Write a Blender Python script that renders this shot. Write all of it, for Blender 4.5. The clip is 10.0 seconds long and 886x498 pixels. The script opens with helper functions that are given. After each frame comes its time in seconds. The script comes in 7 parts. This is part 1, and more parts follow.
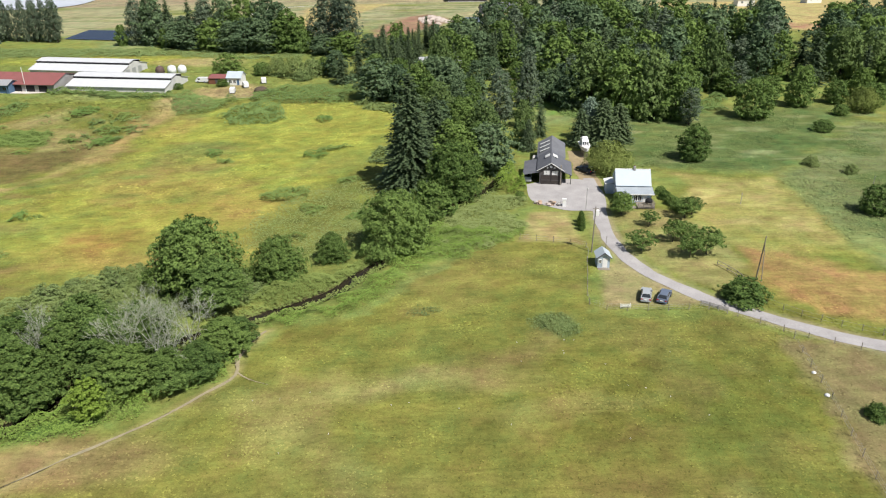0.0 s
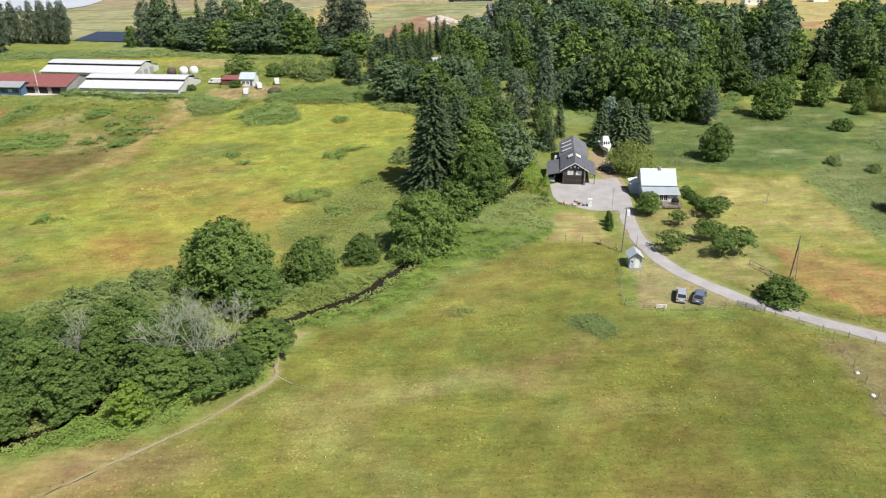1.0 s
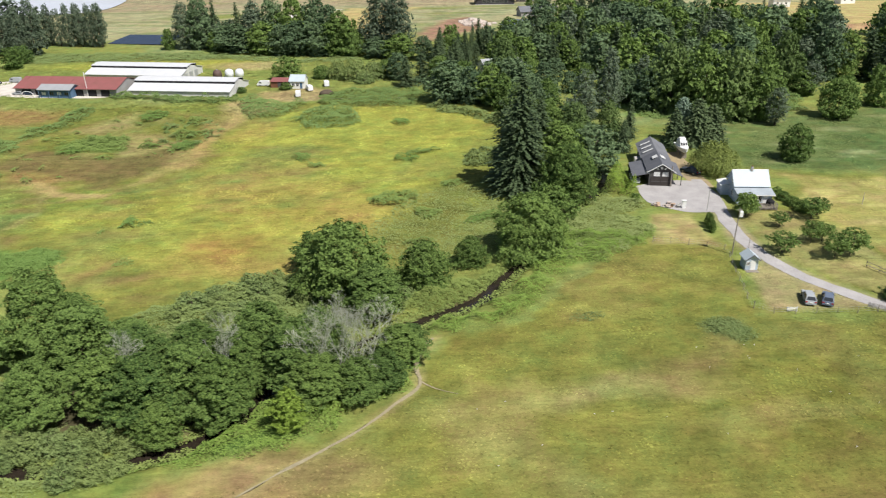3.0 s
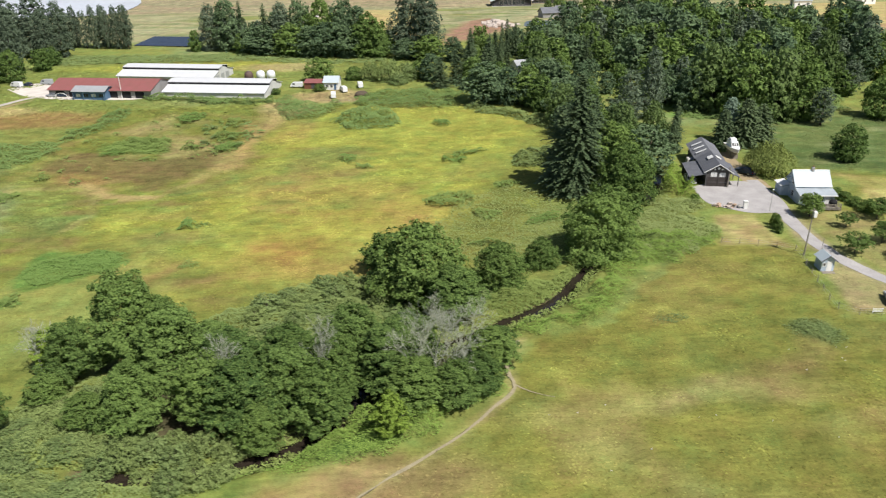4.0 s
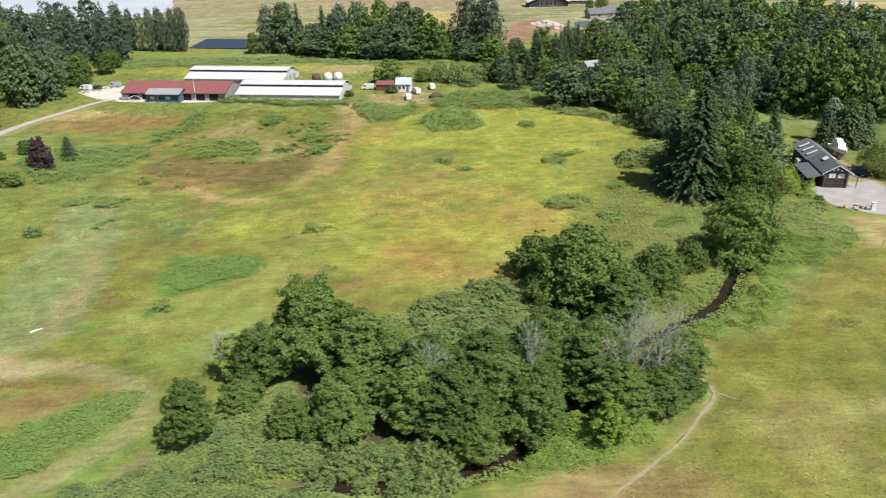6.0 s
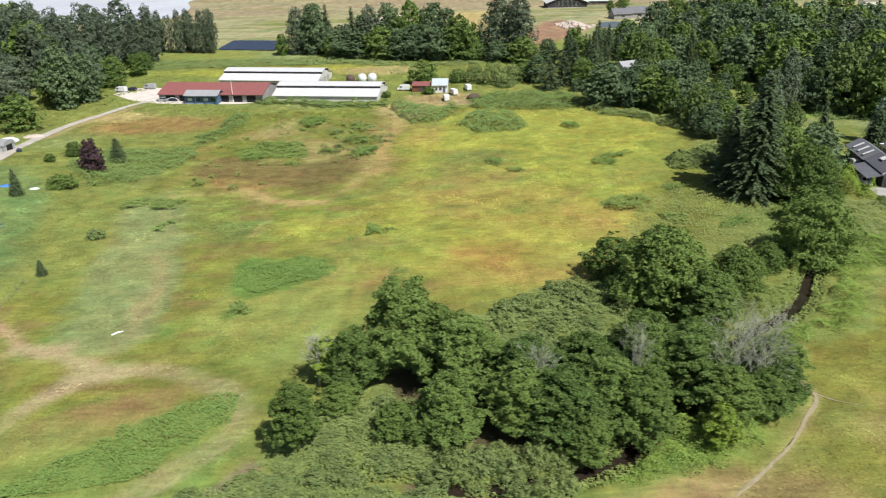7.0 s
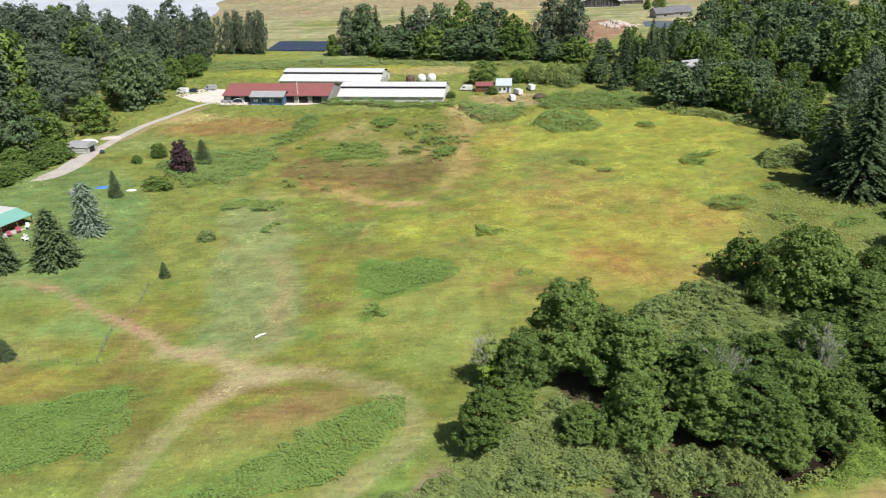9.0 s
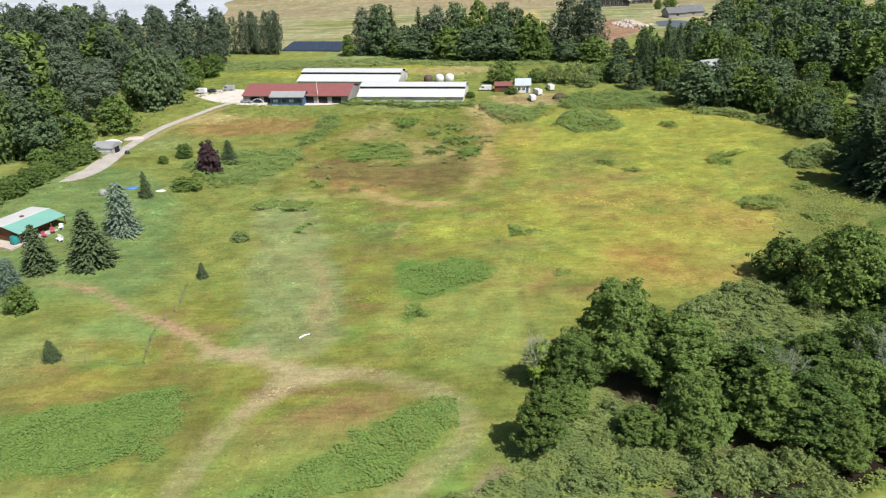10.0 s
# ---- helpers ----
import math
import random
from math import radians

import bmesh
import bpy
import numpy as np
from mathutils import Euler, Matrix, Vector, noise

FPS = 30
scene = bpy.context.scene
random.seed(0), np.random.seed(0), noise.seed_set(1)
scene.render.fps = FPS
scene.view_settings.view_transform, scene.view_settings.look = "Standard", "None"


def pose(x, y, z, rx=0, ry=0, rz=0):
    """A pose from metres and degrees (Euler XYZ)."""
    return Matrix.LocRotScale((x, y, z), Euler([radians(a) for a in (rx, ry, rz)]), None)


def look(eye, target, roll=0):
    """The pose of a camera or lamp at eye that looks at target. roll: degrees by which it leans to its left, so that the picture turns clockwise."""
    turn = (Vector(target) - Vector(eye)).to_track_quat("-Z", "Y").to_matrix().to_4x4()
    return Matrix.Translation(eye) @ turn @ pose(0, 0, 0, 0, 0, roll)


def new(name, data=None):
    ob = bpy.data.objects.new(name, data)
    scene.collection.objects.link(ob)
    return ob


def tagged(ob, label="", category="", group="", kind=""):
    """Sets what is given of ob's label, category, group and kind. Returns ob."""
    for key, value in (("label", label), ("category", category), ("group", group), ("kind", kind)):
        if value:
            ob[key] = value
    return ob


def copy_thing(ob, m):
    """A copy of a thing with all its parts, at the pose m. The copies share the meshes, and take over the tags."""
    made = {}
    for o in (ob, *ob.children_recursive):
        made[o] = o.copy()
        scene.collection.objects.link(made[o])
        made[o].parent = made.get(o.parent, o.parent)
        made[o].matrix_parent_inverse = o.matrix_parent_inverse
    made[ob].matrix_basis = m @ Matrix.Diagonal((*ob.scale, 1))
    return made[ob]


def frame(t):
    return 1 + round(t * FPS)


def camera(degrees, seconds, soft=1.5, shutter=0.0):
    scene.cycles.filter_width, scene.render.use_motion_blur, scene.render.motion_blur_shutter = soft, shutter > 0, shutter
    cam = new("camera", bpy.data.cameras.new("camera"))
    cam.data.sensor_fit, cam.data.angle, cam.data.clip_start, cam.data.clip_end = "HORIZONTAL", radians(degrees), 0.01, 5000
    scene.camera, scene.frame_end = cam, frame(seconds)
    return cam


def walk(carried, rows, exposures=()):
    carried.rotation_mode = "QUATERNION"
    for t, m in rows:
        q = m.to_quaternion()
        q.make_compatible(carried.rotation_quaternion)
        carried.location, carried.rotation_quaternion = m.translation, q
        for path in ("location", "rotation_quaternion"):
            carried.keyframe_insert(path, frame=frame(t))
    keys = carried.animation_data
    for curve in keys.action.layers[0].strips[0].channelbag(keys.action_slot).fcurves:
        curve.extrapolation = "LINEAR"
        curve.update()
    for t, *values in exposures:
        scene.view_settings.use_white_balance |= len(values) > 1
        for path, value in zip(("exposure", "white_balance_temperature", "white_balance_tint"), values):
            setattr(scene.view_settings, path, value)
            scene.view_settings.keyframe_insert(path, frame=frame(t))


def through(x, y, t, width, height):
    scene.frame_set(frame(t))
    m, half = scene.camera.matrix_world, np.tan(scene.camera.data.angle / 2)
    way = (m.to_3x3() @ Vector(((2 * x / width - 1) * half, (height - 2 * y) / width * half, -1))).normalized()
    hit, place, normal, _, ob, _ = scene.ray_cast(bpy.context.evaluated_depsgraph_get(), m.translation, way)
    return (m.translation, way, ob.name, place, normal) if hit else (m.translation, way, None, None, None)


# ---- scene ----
cam = camera(62.3, 10.0, soft=1.15, shutter=0.5)

PATH = [
    (0, (-1.174, -4.044, 54.48), (-1.084, -2.236, 53.629), -0.4),
    (0.5, (-3.742, -3.577, 54.414), (-3.65, -1.769, 53.564), -0.5),
    (1, (-6.368, -3.122, 54.327), (-6.275, -1.314, 53.477), -0.6),
    (1.5, (-9.193, -2.608, 54.197), (-9.096, -0.799, 53.348), -0.6),
    (2, (-13.989, -1.982, 53.987), (-13.889, -0.173, 53.141), -0.5),
    (2.5, (-19.427, -1.046, 53.789), (-19.324, 0.764, 52.945), -0.6),
    (4, (-36.072, 1.827, 52.829), (-35.971, 3.641, 51.994), -0.8),
    (4.5, (-41.817, 2.648, 52.836), (-41.717, 4.463, 52.002), -0.8),
    (5, (-47.335, 3.409, 52.725), (-47.239, 5.225, 51.893), -0.9),
    (5.5, (-53.105, 4.078, 52.774), (-53.012, 5.894, 51.942), -1.0),
    (7, (-69.925, 5.867, 52.856), (-69.843, 7.686, 52.027), -1.3),
    (7.5, (-75.74, 6.396, 52.928), (-75.661, 8.214, 52.1), -1.4),
    (8, (-81.448, 6.863, 53.013), (-81.372, 8.682, 52.186), -1.5),
    (8.5, (-86.433, 7.372, 53.093), (-86.363, 9.192, 52.266), -1.6),
    (9, (-89.414, 7.552, 53.182), (-89.345, 9.371, 52.354), -1.6),
    (9.5, (-92.435, 7.753, 53.288), (-92.367, 9.572, 52.46), -1.6),
    (10, (-95.391, 7.997, 53.327), (-95.325, 9.816, 52.499), -1.7),
]
walk(cam, [(t, look(e, g, r)) for t, e, g, r in PATH], [(0.0, 0.21), (10.0, 0.21)])

# ---------------------------------------------------------------- light
SUN_EL, SUN_AZ = radians(54.5), math.atan2(0.652, -0.758)      # height of the sun, and its bearing from +y towards +x
world = bpy.data.worlds.new("sky")
scene.world = world
world.use_nodes = True
wn = world.node_tree.nodes
sky = wn.new("ShaderNodeTexSky")
sky.sky_type, sky.sun_disc = "NISHITA", False
sky.sun_elevation, sky.sun_rotation = SUN_EL, SUN_AZ
sky.air_density, sky.dust_density = 1.0, 1.5
world.node_tree.links.new(sky.outputs[0], wn["Background"].inputs[0])
wn["Background"].inputs[1].default_value = 0.066
sun_data = bpy.data.lights.new("sun", "SUN")
sun_data.energy, sun_data.angle, sun_data.color = 5.0, radians(0.5), (1.0, 0.96, 0.91)
sun = new("sun", sun_data)
toward = Vector((math.sin(SUN_AZ) * math.cos(SUN_EL), math.cos(SUN_AZ) * math.cos(SUN_EL), math.sin(SUN_EL)))
sun.matrix_world = look(toward * 300, (0, 0, 0))

# ---------------------------------------------------------------- plan helpers
rng = np.random.default_rng(7)


def swell(x, y, cx, cy, rx, ry):
    return np.exp(-((x - cx) / rx) ** 2 - ((y - cy) / ry) ** 2)


def smooth_line(points, step=1.0):
    """A rounded line through the points (Catmull-Rom), at even steps."""
    p = np.array(points, float)
    p = np.vstack([2 * p[0] - p[1], p, 2 * p[-1] - p[-2]])
    out = []
    for i in range(1, len(p) - 2):
        n = max(2, int(np.linalg.norm(p[i + 1] - p[i]) / step))
        for k in np.arange(n) / n:
            a, b, c, d = p[i - 1], p[i], p[i + 1], p[i + 2]
            out.append(0.5 * (2 * b + (c - a) * k + (2 * a - 5 * b + 4 * c - d) * k * k + (3 * b - a - 3 * c + d) * k ** 3))
    return np.array(out + [p[-2]])


def line_distance(x, y, line):
    """Distance of places from a line of points."""
    best = np.full(np.shape(x), 1e9)
    for (ax, ay), (bx, by) in zip(line[:-1], line[1:]):
        dx, dy = bx - ax, by - ay
        k = np.clip(((x - ax) * dx + (y - ay) * dy) / (dx * dx + dy * dy + 1e-9), 0, 1)
        best = np.minimum(best, np.hypot(x - ax - k * dx, y - ay - k * dy))
    return best


def inside(x, y, polygon):
    """How far places lie inside a polygon (negative: outside)."""
    p = list(polygon)
    odd = np.zeros(np.shape(x), bool)
    for (ax, ay), (bx, by) in zip(p, p[1:] + p[:1]):
        odd ^= ((ay > y) != (by > y)) & (x < (bx - ax) * (y - ay) / (by - ay + 1e-12) + ax)
    d = line_distance(x, y, p + p[:1])
    return np.where(odd, d, -d)


def lattice(ix, iy, seed):
    h = np.sin(ix * 127.1 + iy * 311.7 + seed * 74.7) * 43758.5453
    return h - np.floor(h)


def value_noise(x, y, size, seed=0):
    x, y = x / size + 1000, y / size + 1000
    ix, iy = np.floor(x), np.floor(y)
    u, v = x - ix, y - iy
    u, v = u * u * (3 - 2 * u), v * v * (3 - 2 * v)
    return ((lattice(ix, iy, seed) * (1 - u) + lattice(ix + 1, iy, seed) * u) * (1 - v)
            + (lattice(ix, iy + 1, seed) * (1 - u) + lattice(ix + 1, iy + 1, seed) * u) * v)


def fbm(x, y, size, seed=0, octaves=4):
    total = sum(value_noise(x, y, size / 2 ** k, seed + k * 13) / 2 ** k for k in range(octaves))
    return total / sum(1 / 2 ** k for k in range(octaves))


CREEK = [(-135, 60), (-112, 63), (-100, 64.5), (-94, 65.8), (-84, 65), (-74, 63.6), (-68, 62.9), (-63.5, 62.6), (-60.3, 63), (-56.5, 63.3), (-53.2, 64.2), (-50.5, 65.2),
         (-47.8, 66.6), (-44, 71), (-40.5, 77), (-33, 84), (-26.5, 88), (-22, 91.2), (-17.5, 94), (-12.8, 98.4), (-8.4, 105), (-5.2, 109.4), (-2.4, 113), (1, 120.5), (4, 129), (10, 136),
         (15, 141.5), (21, 156), (20, 175)]
creek_line = smooth_line(CREEK, 2.0)


def terrain(x, y):
    """The lie of the land, without the creek's bed."""
    return (-2.2 * swell(x, y, -70, 190, 70, 45) + 3.2 * swell(x, y, -165, 155, 30, 45)
            + 0.8 * swell(x, y, -20, 70, 90, 35) + 2.0 / (1 + np.exp(-(np.minimum(y, 900.0) - 325) / 12)) - 12.0 / (1 + np.exp(-(np.minimum(y, 900.0) - 490) / 35)))


def ground_z(x, y):
    d = line_distance(np.asarray(x, float), np.asarray(y, float), creek_line)
    wide = np.clip((np.asarray(x, float) + 76) / 10, 0.3, 1)           # the ditch narrows westward
    return terrain(x, y) - 1.4 * wide * np.clip(1 - (d - 0.9 * wide) / 1.9, 0, 1) ** 1.3


def gz(x, y):
    return float(terrain(x, y))


# ---------------------------------------------------------------- mesh helpers
class Geo:
    """Verts and faces of one mesh, gathered piece by piece."""

    def __init__(self):
        self.v, self.f = [], []

    def add(self, verts, faces):
        n = len(self.v)
        self.v += [tuple(map(float, p)) for p in verts]
        self.f += [tuple(i + n for i in f) for f in faces]
        return self

    def box(self, x0, y0, z0, x1, y1, z1):
        v = [(x, y, z) for z in (z0, z1) for y in (y0, y1) for x in (x0, x1)]
        return self.add(v, [(0, 2, 3, 1), (4, 5, 7, 6), (0, 1, 5, 4), (2, 6, 7, 3), (0, 4, 6, 2), (1, 3, 7, 5)])

    def chamfer(self, x0, y0, z0, x1, y1, z1, b):
        """A box with its upper edges cut."""
        v = [(x, y, z0) for y in (y0, y1) for x in (x0, x1)] + [(x, y, z1 - b) for y in (y0, y1) for x in (x0, x1)]
        v += [(x, y, z1) for y in (y0 + b, y1 - b) for x in (x0 + b, x1 - b)]
        f = [(0, 2, 3, 1), (8, 9, 11, 10)]
        for a in (0, 4):
            f += [(a, a + 1, a + 5, a + 4), (a + 1, a + 3, a + 7, a + 5), (a + 3, a + 2, a + 6, a + 7), (a + 2, a, a + 4, a + 6)]
        return self.add(v, f)

    def slab(self, corners, thick):
        """A plate under four corners."""
        a, b, c, d = [Vector(p) for p in corners]
        n = (b - a).cross(d - a).normalized()
        if n.z < 0:
            n = -n
        v = [a, b, c, d] + [p - n * thick for p in (a, b, c, d)]
        return self.add(v, [(0, 1, 2, 3), (7, 6, 5, 4), (0, 4, 5, 1), (1, 5, 6, 2), (2, 6, 7, 3), (3, 7, 4, 0)])

    def prism(self, profile, x0, x1):
        """A profile of (y, z) drawn out along x."""
        n = len(profile)
        v = [(x0, y, z) for y, z in profile] + [(x1, y, z) for y, z in profile]
        f = [tuple(range(n))[::-1], tuple(range(n, 2 * n))] + [(i, (i + 1) % n, n + (i + 1) % n, n + i) for i in range(n)]
        return self.add(v, f)

    def prism_y(self, profile, y0, y1):
        """A profile of (x, z) drawn out along y."""
        n = len(profile)
        v = [(x, y0, z) for x, z in profile] + [(x, y1, z) for x, z in profile]
        f = [tuple(range(n)), tuple(range(n, 2 * n))[::-1]] + [(i, n + i, n + (i + 1) % n, (i + 1) % n) for i in range(n)]
        return self.add(v, f)

    def rod(self, p, q, r0, r1=None, n=6):
        p, q, r1 = Vector(p), Vector(q), r0 if r1 is None else r1
        d = (q - p).normalized()
        a = d.orthogonal().normalized()
        b = d.cross(a)
        ring = [(math.cos(2 * math.pi * i / n), math.sin(2 * math.pi * i / n)) for i in range(n)]
        v = [p + (a * c + b * s) * r0 for c, s in ring] + [q + (a * c + b * s) * r1 for c, s in ring]
        f = [(i, (i + 1) % n, n + (i + 1) % n, n + i) for i in range(n)] + [tuple(range(n))[::-1], tuple(range(n, 2 * n))]
        return self.add(v, f)

    def lathe(self, profile, cx, cy, n=12):
        """A profile of (radius, z) turned round an upright axis."""
        v, f, m = [], [], len(profile)
        for i in range(n):
            c, s = math.cos(2 * math.pi * i / n), math.sin(2 * math.pi * i / n)
            v += [(cx + r * c, cy + r * s, z) for r, z in profile]
        for i in range(n):
            j = (i + 1) % n
            f += [(i * m + k, j * m + k, j * m + k + 1, i * m + k + 1) for k in range(m - 1)]
        return self.add(v, f)


def part(name, geo, material, parent=None, label="", smooth=False):
    me = bpy.data.meshes.new(name)
    me.from_pydata(geo.v, [], geo.f)
    me.materials.append(material)
    if smooth:
        me.polygons.foreach_set("use_smooth", [True] * len(me.polygons))
    ob = new(name, me)
    ob.parent = parent
    if label:
        ob["label"] = label
    return ob


def quads_mesh(name, verts, material, colours=None):
    """One mesh out of loose faces: verts is an array (n, corners, 3)."""
    n, corners = np.shape(verts)[:2]
    me = bpy.data.meshes.new(name)
    me.vertices.add(n * corners)
    me.vertices.foreach_set("co", np.asarray(verts, np.float32).ravel())
    me.loops.add(n * corners)
    me.loops.foreach_set("vertex_index", np.arange(n * corners, dtype=np.int32))
    me.polygons.add(n)
    me.polygons.foreach_set("loop_start", np.arange(0, n * corners, corners, dtype=np.int32))
    me.update(calc_edges=True)
    me.materials.append(material)
    if colours is not None:
        att = me.color_attributes.new("zone", "FLOAT_COLOR", "POINT")
        c = np.ones((n * corners, 4), np.float32)
        c[:, :3] = np.repeat(colours, corners, 0)
        att.data.foreach_set("color", c.ravel())
    return me


def thing(name, x, y, turn, label, category, group="", dz=0.0, kind=""):
    root = new(name)
    root.empty_display_size = 0.5
    root.matrix_basis = pose(x, y, gz(x, y) + dz, 0, 0, turn)
    return tagged(root, label, category, group, kind)


# ---------------------------------------------------------------- materials
def shader(name, base, rough=0.7, metal=0.0, vary=0.25, scale=0.6, fine=8.0, bump=0.2, spec=0.3, second=None, stretch=(1, 1, 1)):
    """A surface of one base colour that varies at two scales, with fine relief."""
    m = bpy.data.materials.new(name)
    m.use_nodes = True
    nt = m.node_tree
    b = nt.nodes["Principled BSDF"]
    b.inputs["Roughness"].default_value, b.inputs["Metallic"].default_value = rough, metal
    b.inputs["Specular IOR Level"].default_value = spec
    co = nt.nodes.new("ShaderNodeTexCoord")
    mp = nt.nodes.new("ShaderNodeMapping")
    mp.inputs["Scale"].default_value = stretch
    nt.links.new(co.outputs["Object"], mp.inputs[0])
    n1, n2 = nt.nodes.new("ShaderNodeTexNoise"), nt.nodes.new("ShaderNodeTexNoise")
    n1.inputs["Scale"].default_value, n2.inputs["Scale"].default_value = scale, fine
    n1.inputs["Detail"].default_value, n2.inputs["Detail"].default_value = 5, 4
    for n in (n1, n2):
        nt.links.new(mp.outputs[0], n.inputs["Vector"])
    avg = nt.nodes.new("ShaderNodeMath")
    avg.operation = "ADD"
    nt.links.new(n1.outputs["Fac"], avg.inputs[0])
    nt.links.new(n2.outputs["Fac"], avg.inputs[1])
    rg = nt.nodes.new("ShaderNodeMapRange")
    rg.inputs["From Min"].default_value, rg.inputs["From Max"].default_value = 0.6, 1.4
    nt.links.new(avg.outputs[0], rg.inputs[0])
    mix = nt.nodes.new("ShaderNodeMix")
    mix.data_type = "RGBA"
    other = second or tuple(c * (1 - vary) for c in base)
    mix.inputs[6].default_value = (*other, 1)
    mix.inputs[7].default_value = (*[min(1, c * (1 + 0.5 * vary)) for c in base], 1)
    nt.links.new(rg.outputs[0], mix.inputs[0])
    nt.links.new(mix.outputs[2], b.inputs["Base Color"])
    if bump:
        bp = nt.nodes.new("ShaderNodeBump")
        bp.inputs["Strength"].default_value, bp.inputs["Distance"].default_value = bump, 0.05
        nt.links.new(n2.outputs["Fac"], bp.inputs["Height"])
        nt.links.new(bp.outputs[0], b.inputs["Normal"])
    return m


def ribbed(name, base, axis, pitch, rough=0.45, metal=0.0, vary=0.15, rust=None):
    """Sheet roofing or boarding with upright ribs every `pitch` metres along an axis."""
    m = shader(name, base, rough, metal, vary, 0.5, 6.0, 0.0, 0.4, rust)
    nt = m.node_tree
    b = nt.nodes["Principled BSDF"]
    co = next(n for n in nt.nodes if n.type == "TEX_COORD")
    sep = nt.nodes.new("ShaderNodeSeparateXYZ")
    nt.links.new(co.outputs["Object"], sep.inputs[0])
    a, s = nt.nodes.new("ShaderNodeMath"), nt.nodes.new("ShaderNodeMath")
    a.operation, s.operation = "MULTIPLY", "SINE"
    a.inputs[1].default_value = 2 * math.pi / pitch
    nt.links.new(sep.outputs[axis], a.inputs[0])
    nt.links.new(a.outputs[0], s.inputs[0])
    bp = nt.nodes.new("ShaderNodeBump")
    bp.inputs["Strength"].default_value, bp.inputs["Distance"].default_value = 0.5, 0.03
    nt.links.new(s.outputs[0], bp.inputs["Height"])
    nt.links.new(bp.outputs[0], b.inputs["Normal"])
    return m


def leaves(name, dark, light, through=0.28, coarse=1.0):
    """Foliage: each leaf clump has its own shade between two greens; each plant its own too."""
    m = bpy.data.materials.new(name)
    m.use_nodes = True
    nt = m.node_tree
    b = nt.nodes["Principled BSDF"]
    b.inputs["Roughness"].default_value, b.inputs["Specular IOR Level"].default_value = 0.7, 0.08
    geo, info = nt.nodes.new("ShaderNodeNewGeometry"), nt.nodes.new("ShaderNodeObjectInfo")
    add = nt.nodes.new("ShaderNodeMath")
    add.operation = "MULTIPLY_ADD"
    add.inputs[1].default_value = 0.32
    half = nt.nodes.new("ShaderNodeMath")
    half.operation = "MULTIPLY_ADD"
    half.inputs[1].default_value, half.inputs[2].default_value = 0.44, 0.14
    nt.links.new(info.outputs["Random"], half.inputs[0])
    nt.links.new(geo.outputs["Random Per Island"], add.inputs[0])
    nt.links.new(half.outputs[0], add.inputs[2])
    mix = nt.nodes.new("ShaderNodeMix")
    mix.data_type = "RGBA"
    mix.inputs[6].default_value, mix.inputs[7].default_value = (*dark, 1), (*light, 1)
    co, grain = nt.nodes.new("ShaderNodeTexCoord"), nt.nodes.new("ShaderNodeTexNoise")
    grain.inputs["Scale"].default_value, grain.inputs["Detail"].default_value, grain.inputs["Roughness"].default_value = 3.2, 3, 0.7
    nt.links.new(co.outputs["Object"], grain.inputs["Vector"])
    span = nt.nodes.new("ShaderNodeMapRange")
    span.inputs["From Min"].default_value, span.inputs["From Max"].default_value = 0.36, 0.64
    span.inputs["To Min"].default_value, span.inputs["To Max"].default_value = -0.32 * coarse, 0.42 * coarse
    nt.links.new(grain.outputs["Fac"], span.inputs[0])
    both = nt.nodes.new("ShaderNodeMath")
    both.use_clamp = True
    nt.links.new(add.outputs[0], both.inputs[0])
    nt.links.new(span.outputs[0], both.inputs[1])
    nt.links.new(both.outputs[0], mix.inputs[0])
    bp = nt.nodes.new("ShaderNodeBump")
    bp.inputs["Strength"].default_value, bp.inputs["Distance"].default_value = 0.45 * coarse, 0.2
    nt.links.new(grain.outputs["Fac"], bp.inputs["Height"])
    nt.links.new(bp.outputs[0], b.inputs["Normal"])
    nt.links.new(mix.outputs[2], b.inputs["Base Color"])
    tr = nt.nodes.new("ShaderNodeBsdfTranslucent")
    nt.links.new(mix.outputs[2], tr.inputs["Color"])
    ms = nt.nodes.new("ShaderNodeMixShader")
    ms.inputs[0].default_value = through
    nt.links.new(b.outputs[0], ms.inputs[1])
    nt.links.new(tr.outputs[0], ms.inputs[2])
    nt.links.new(ms.outputs[0], nt.nodes["Material Output"].inputs[0])
    return m


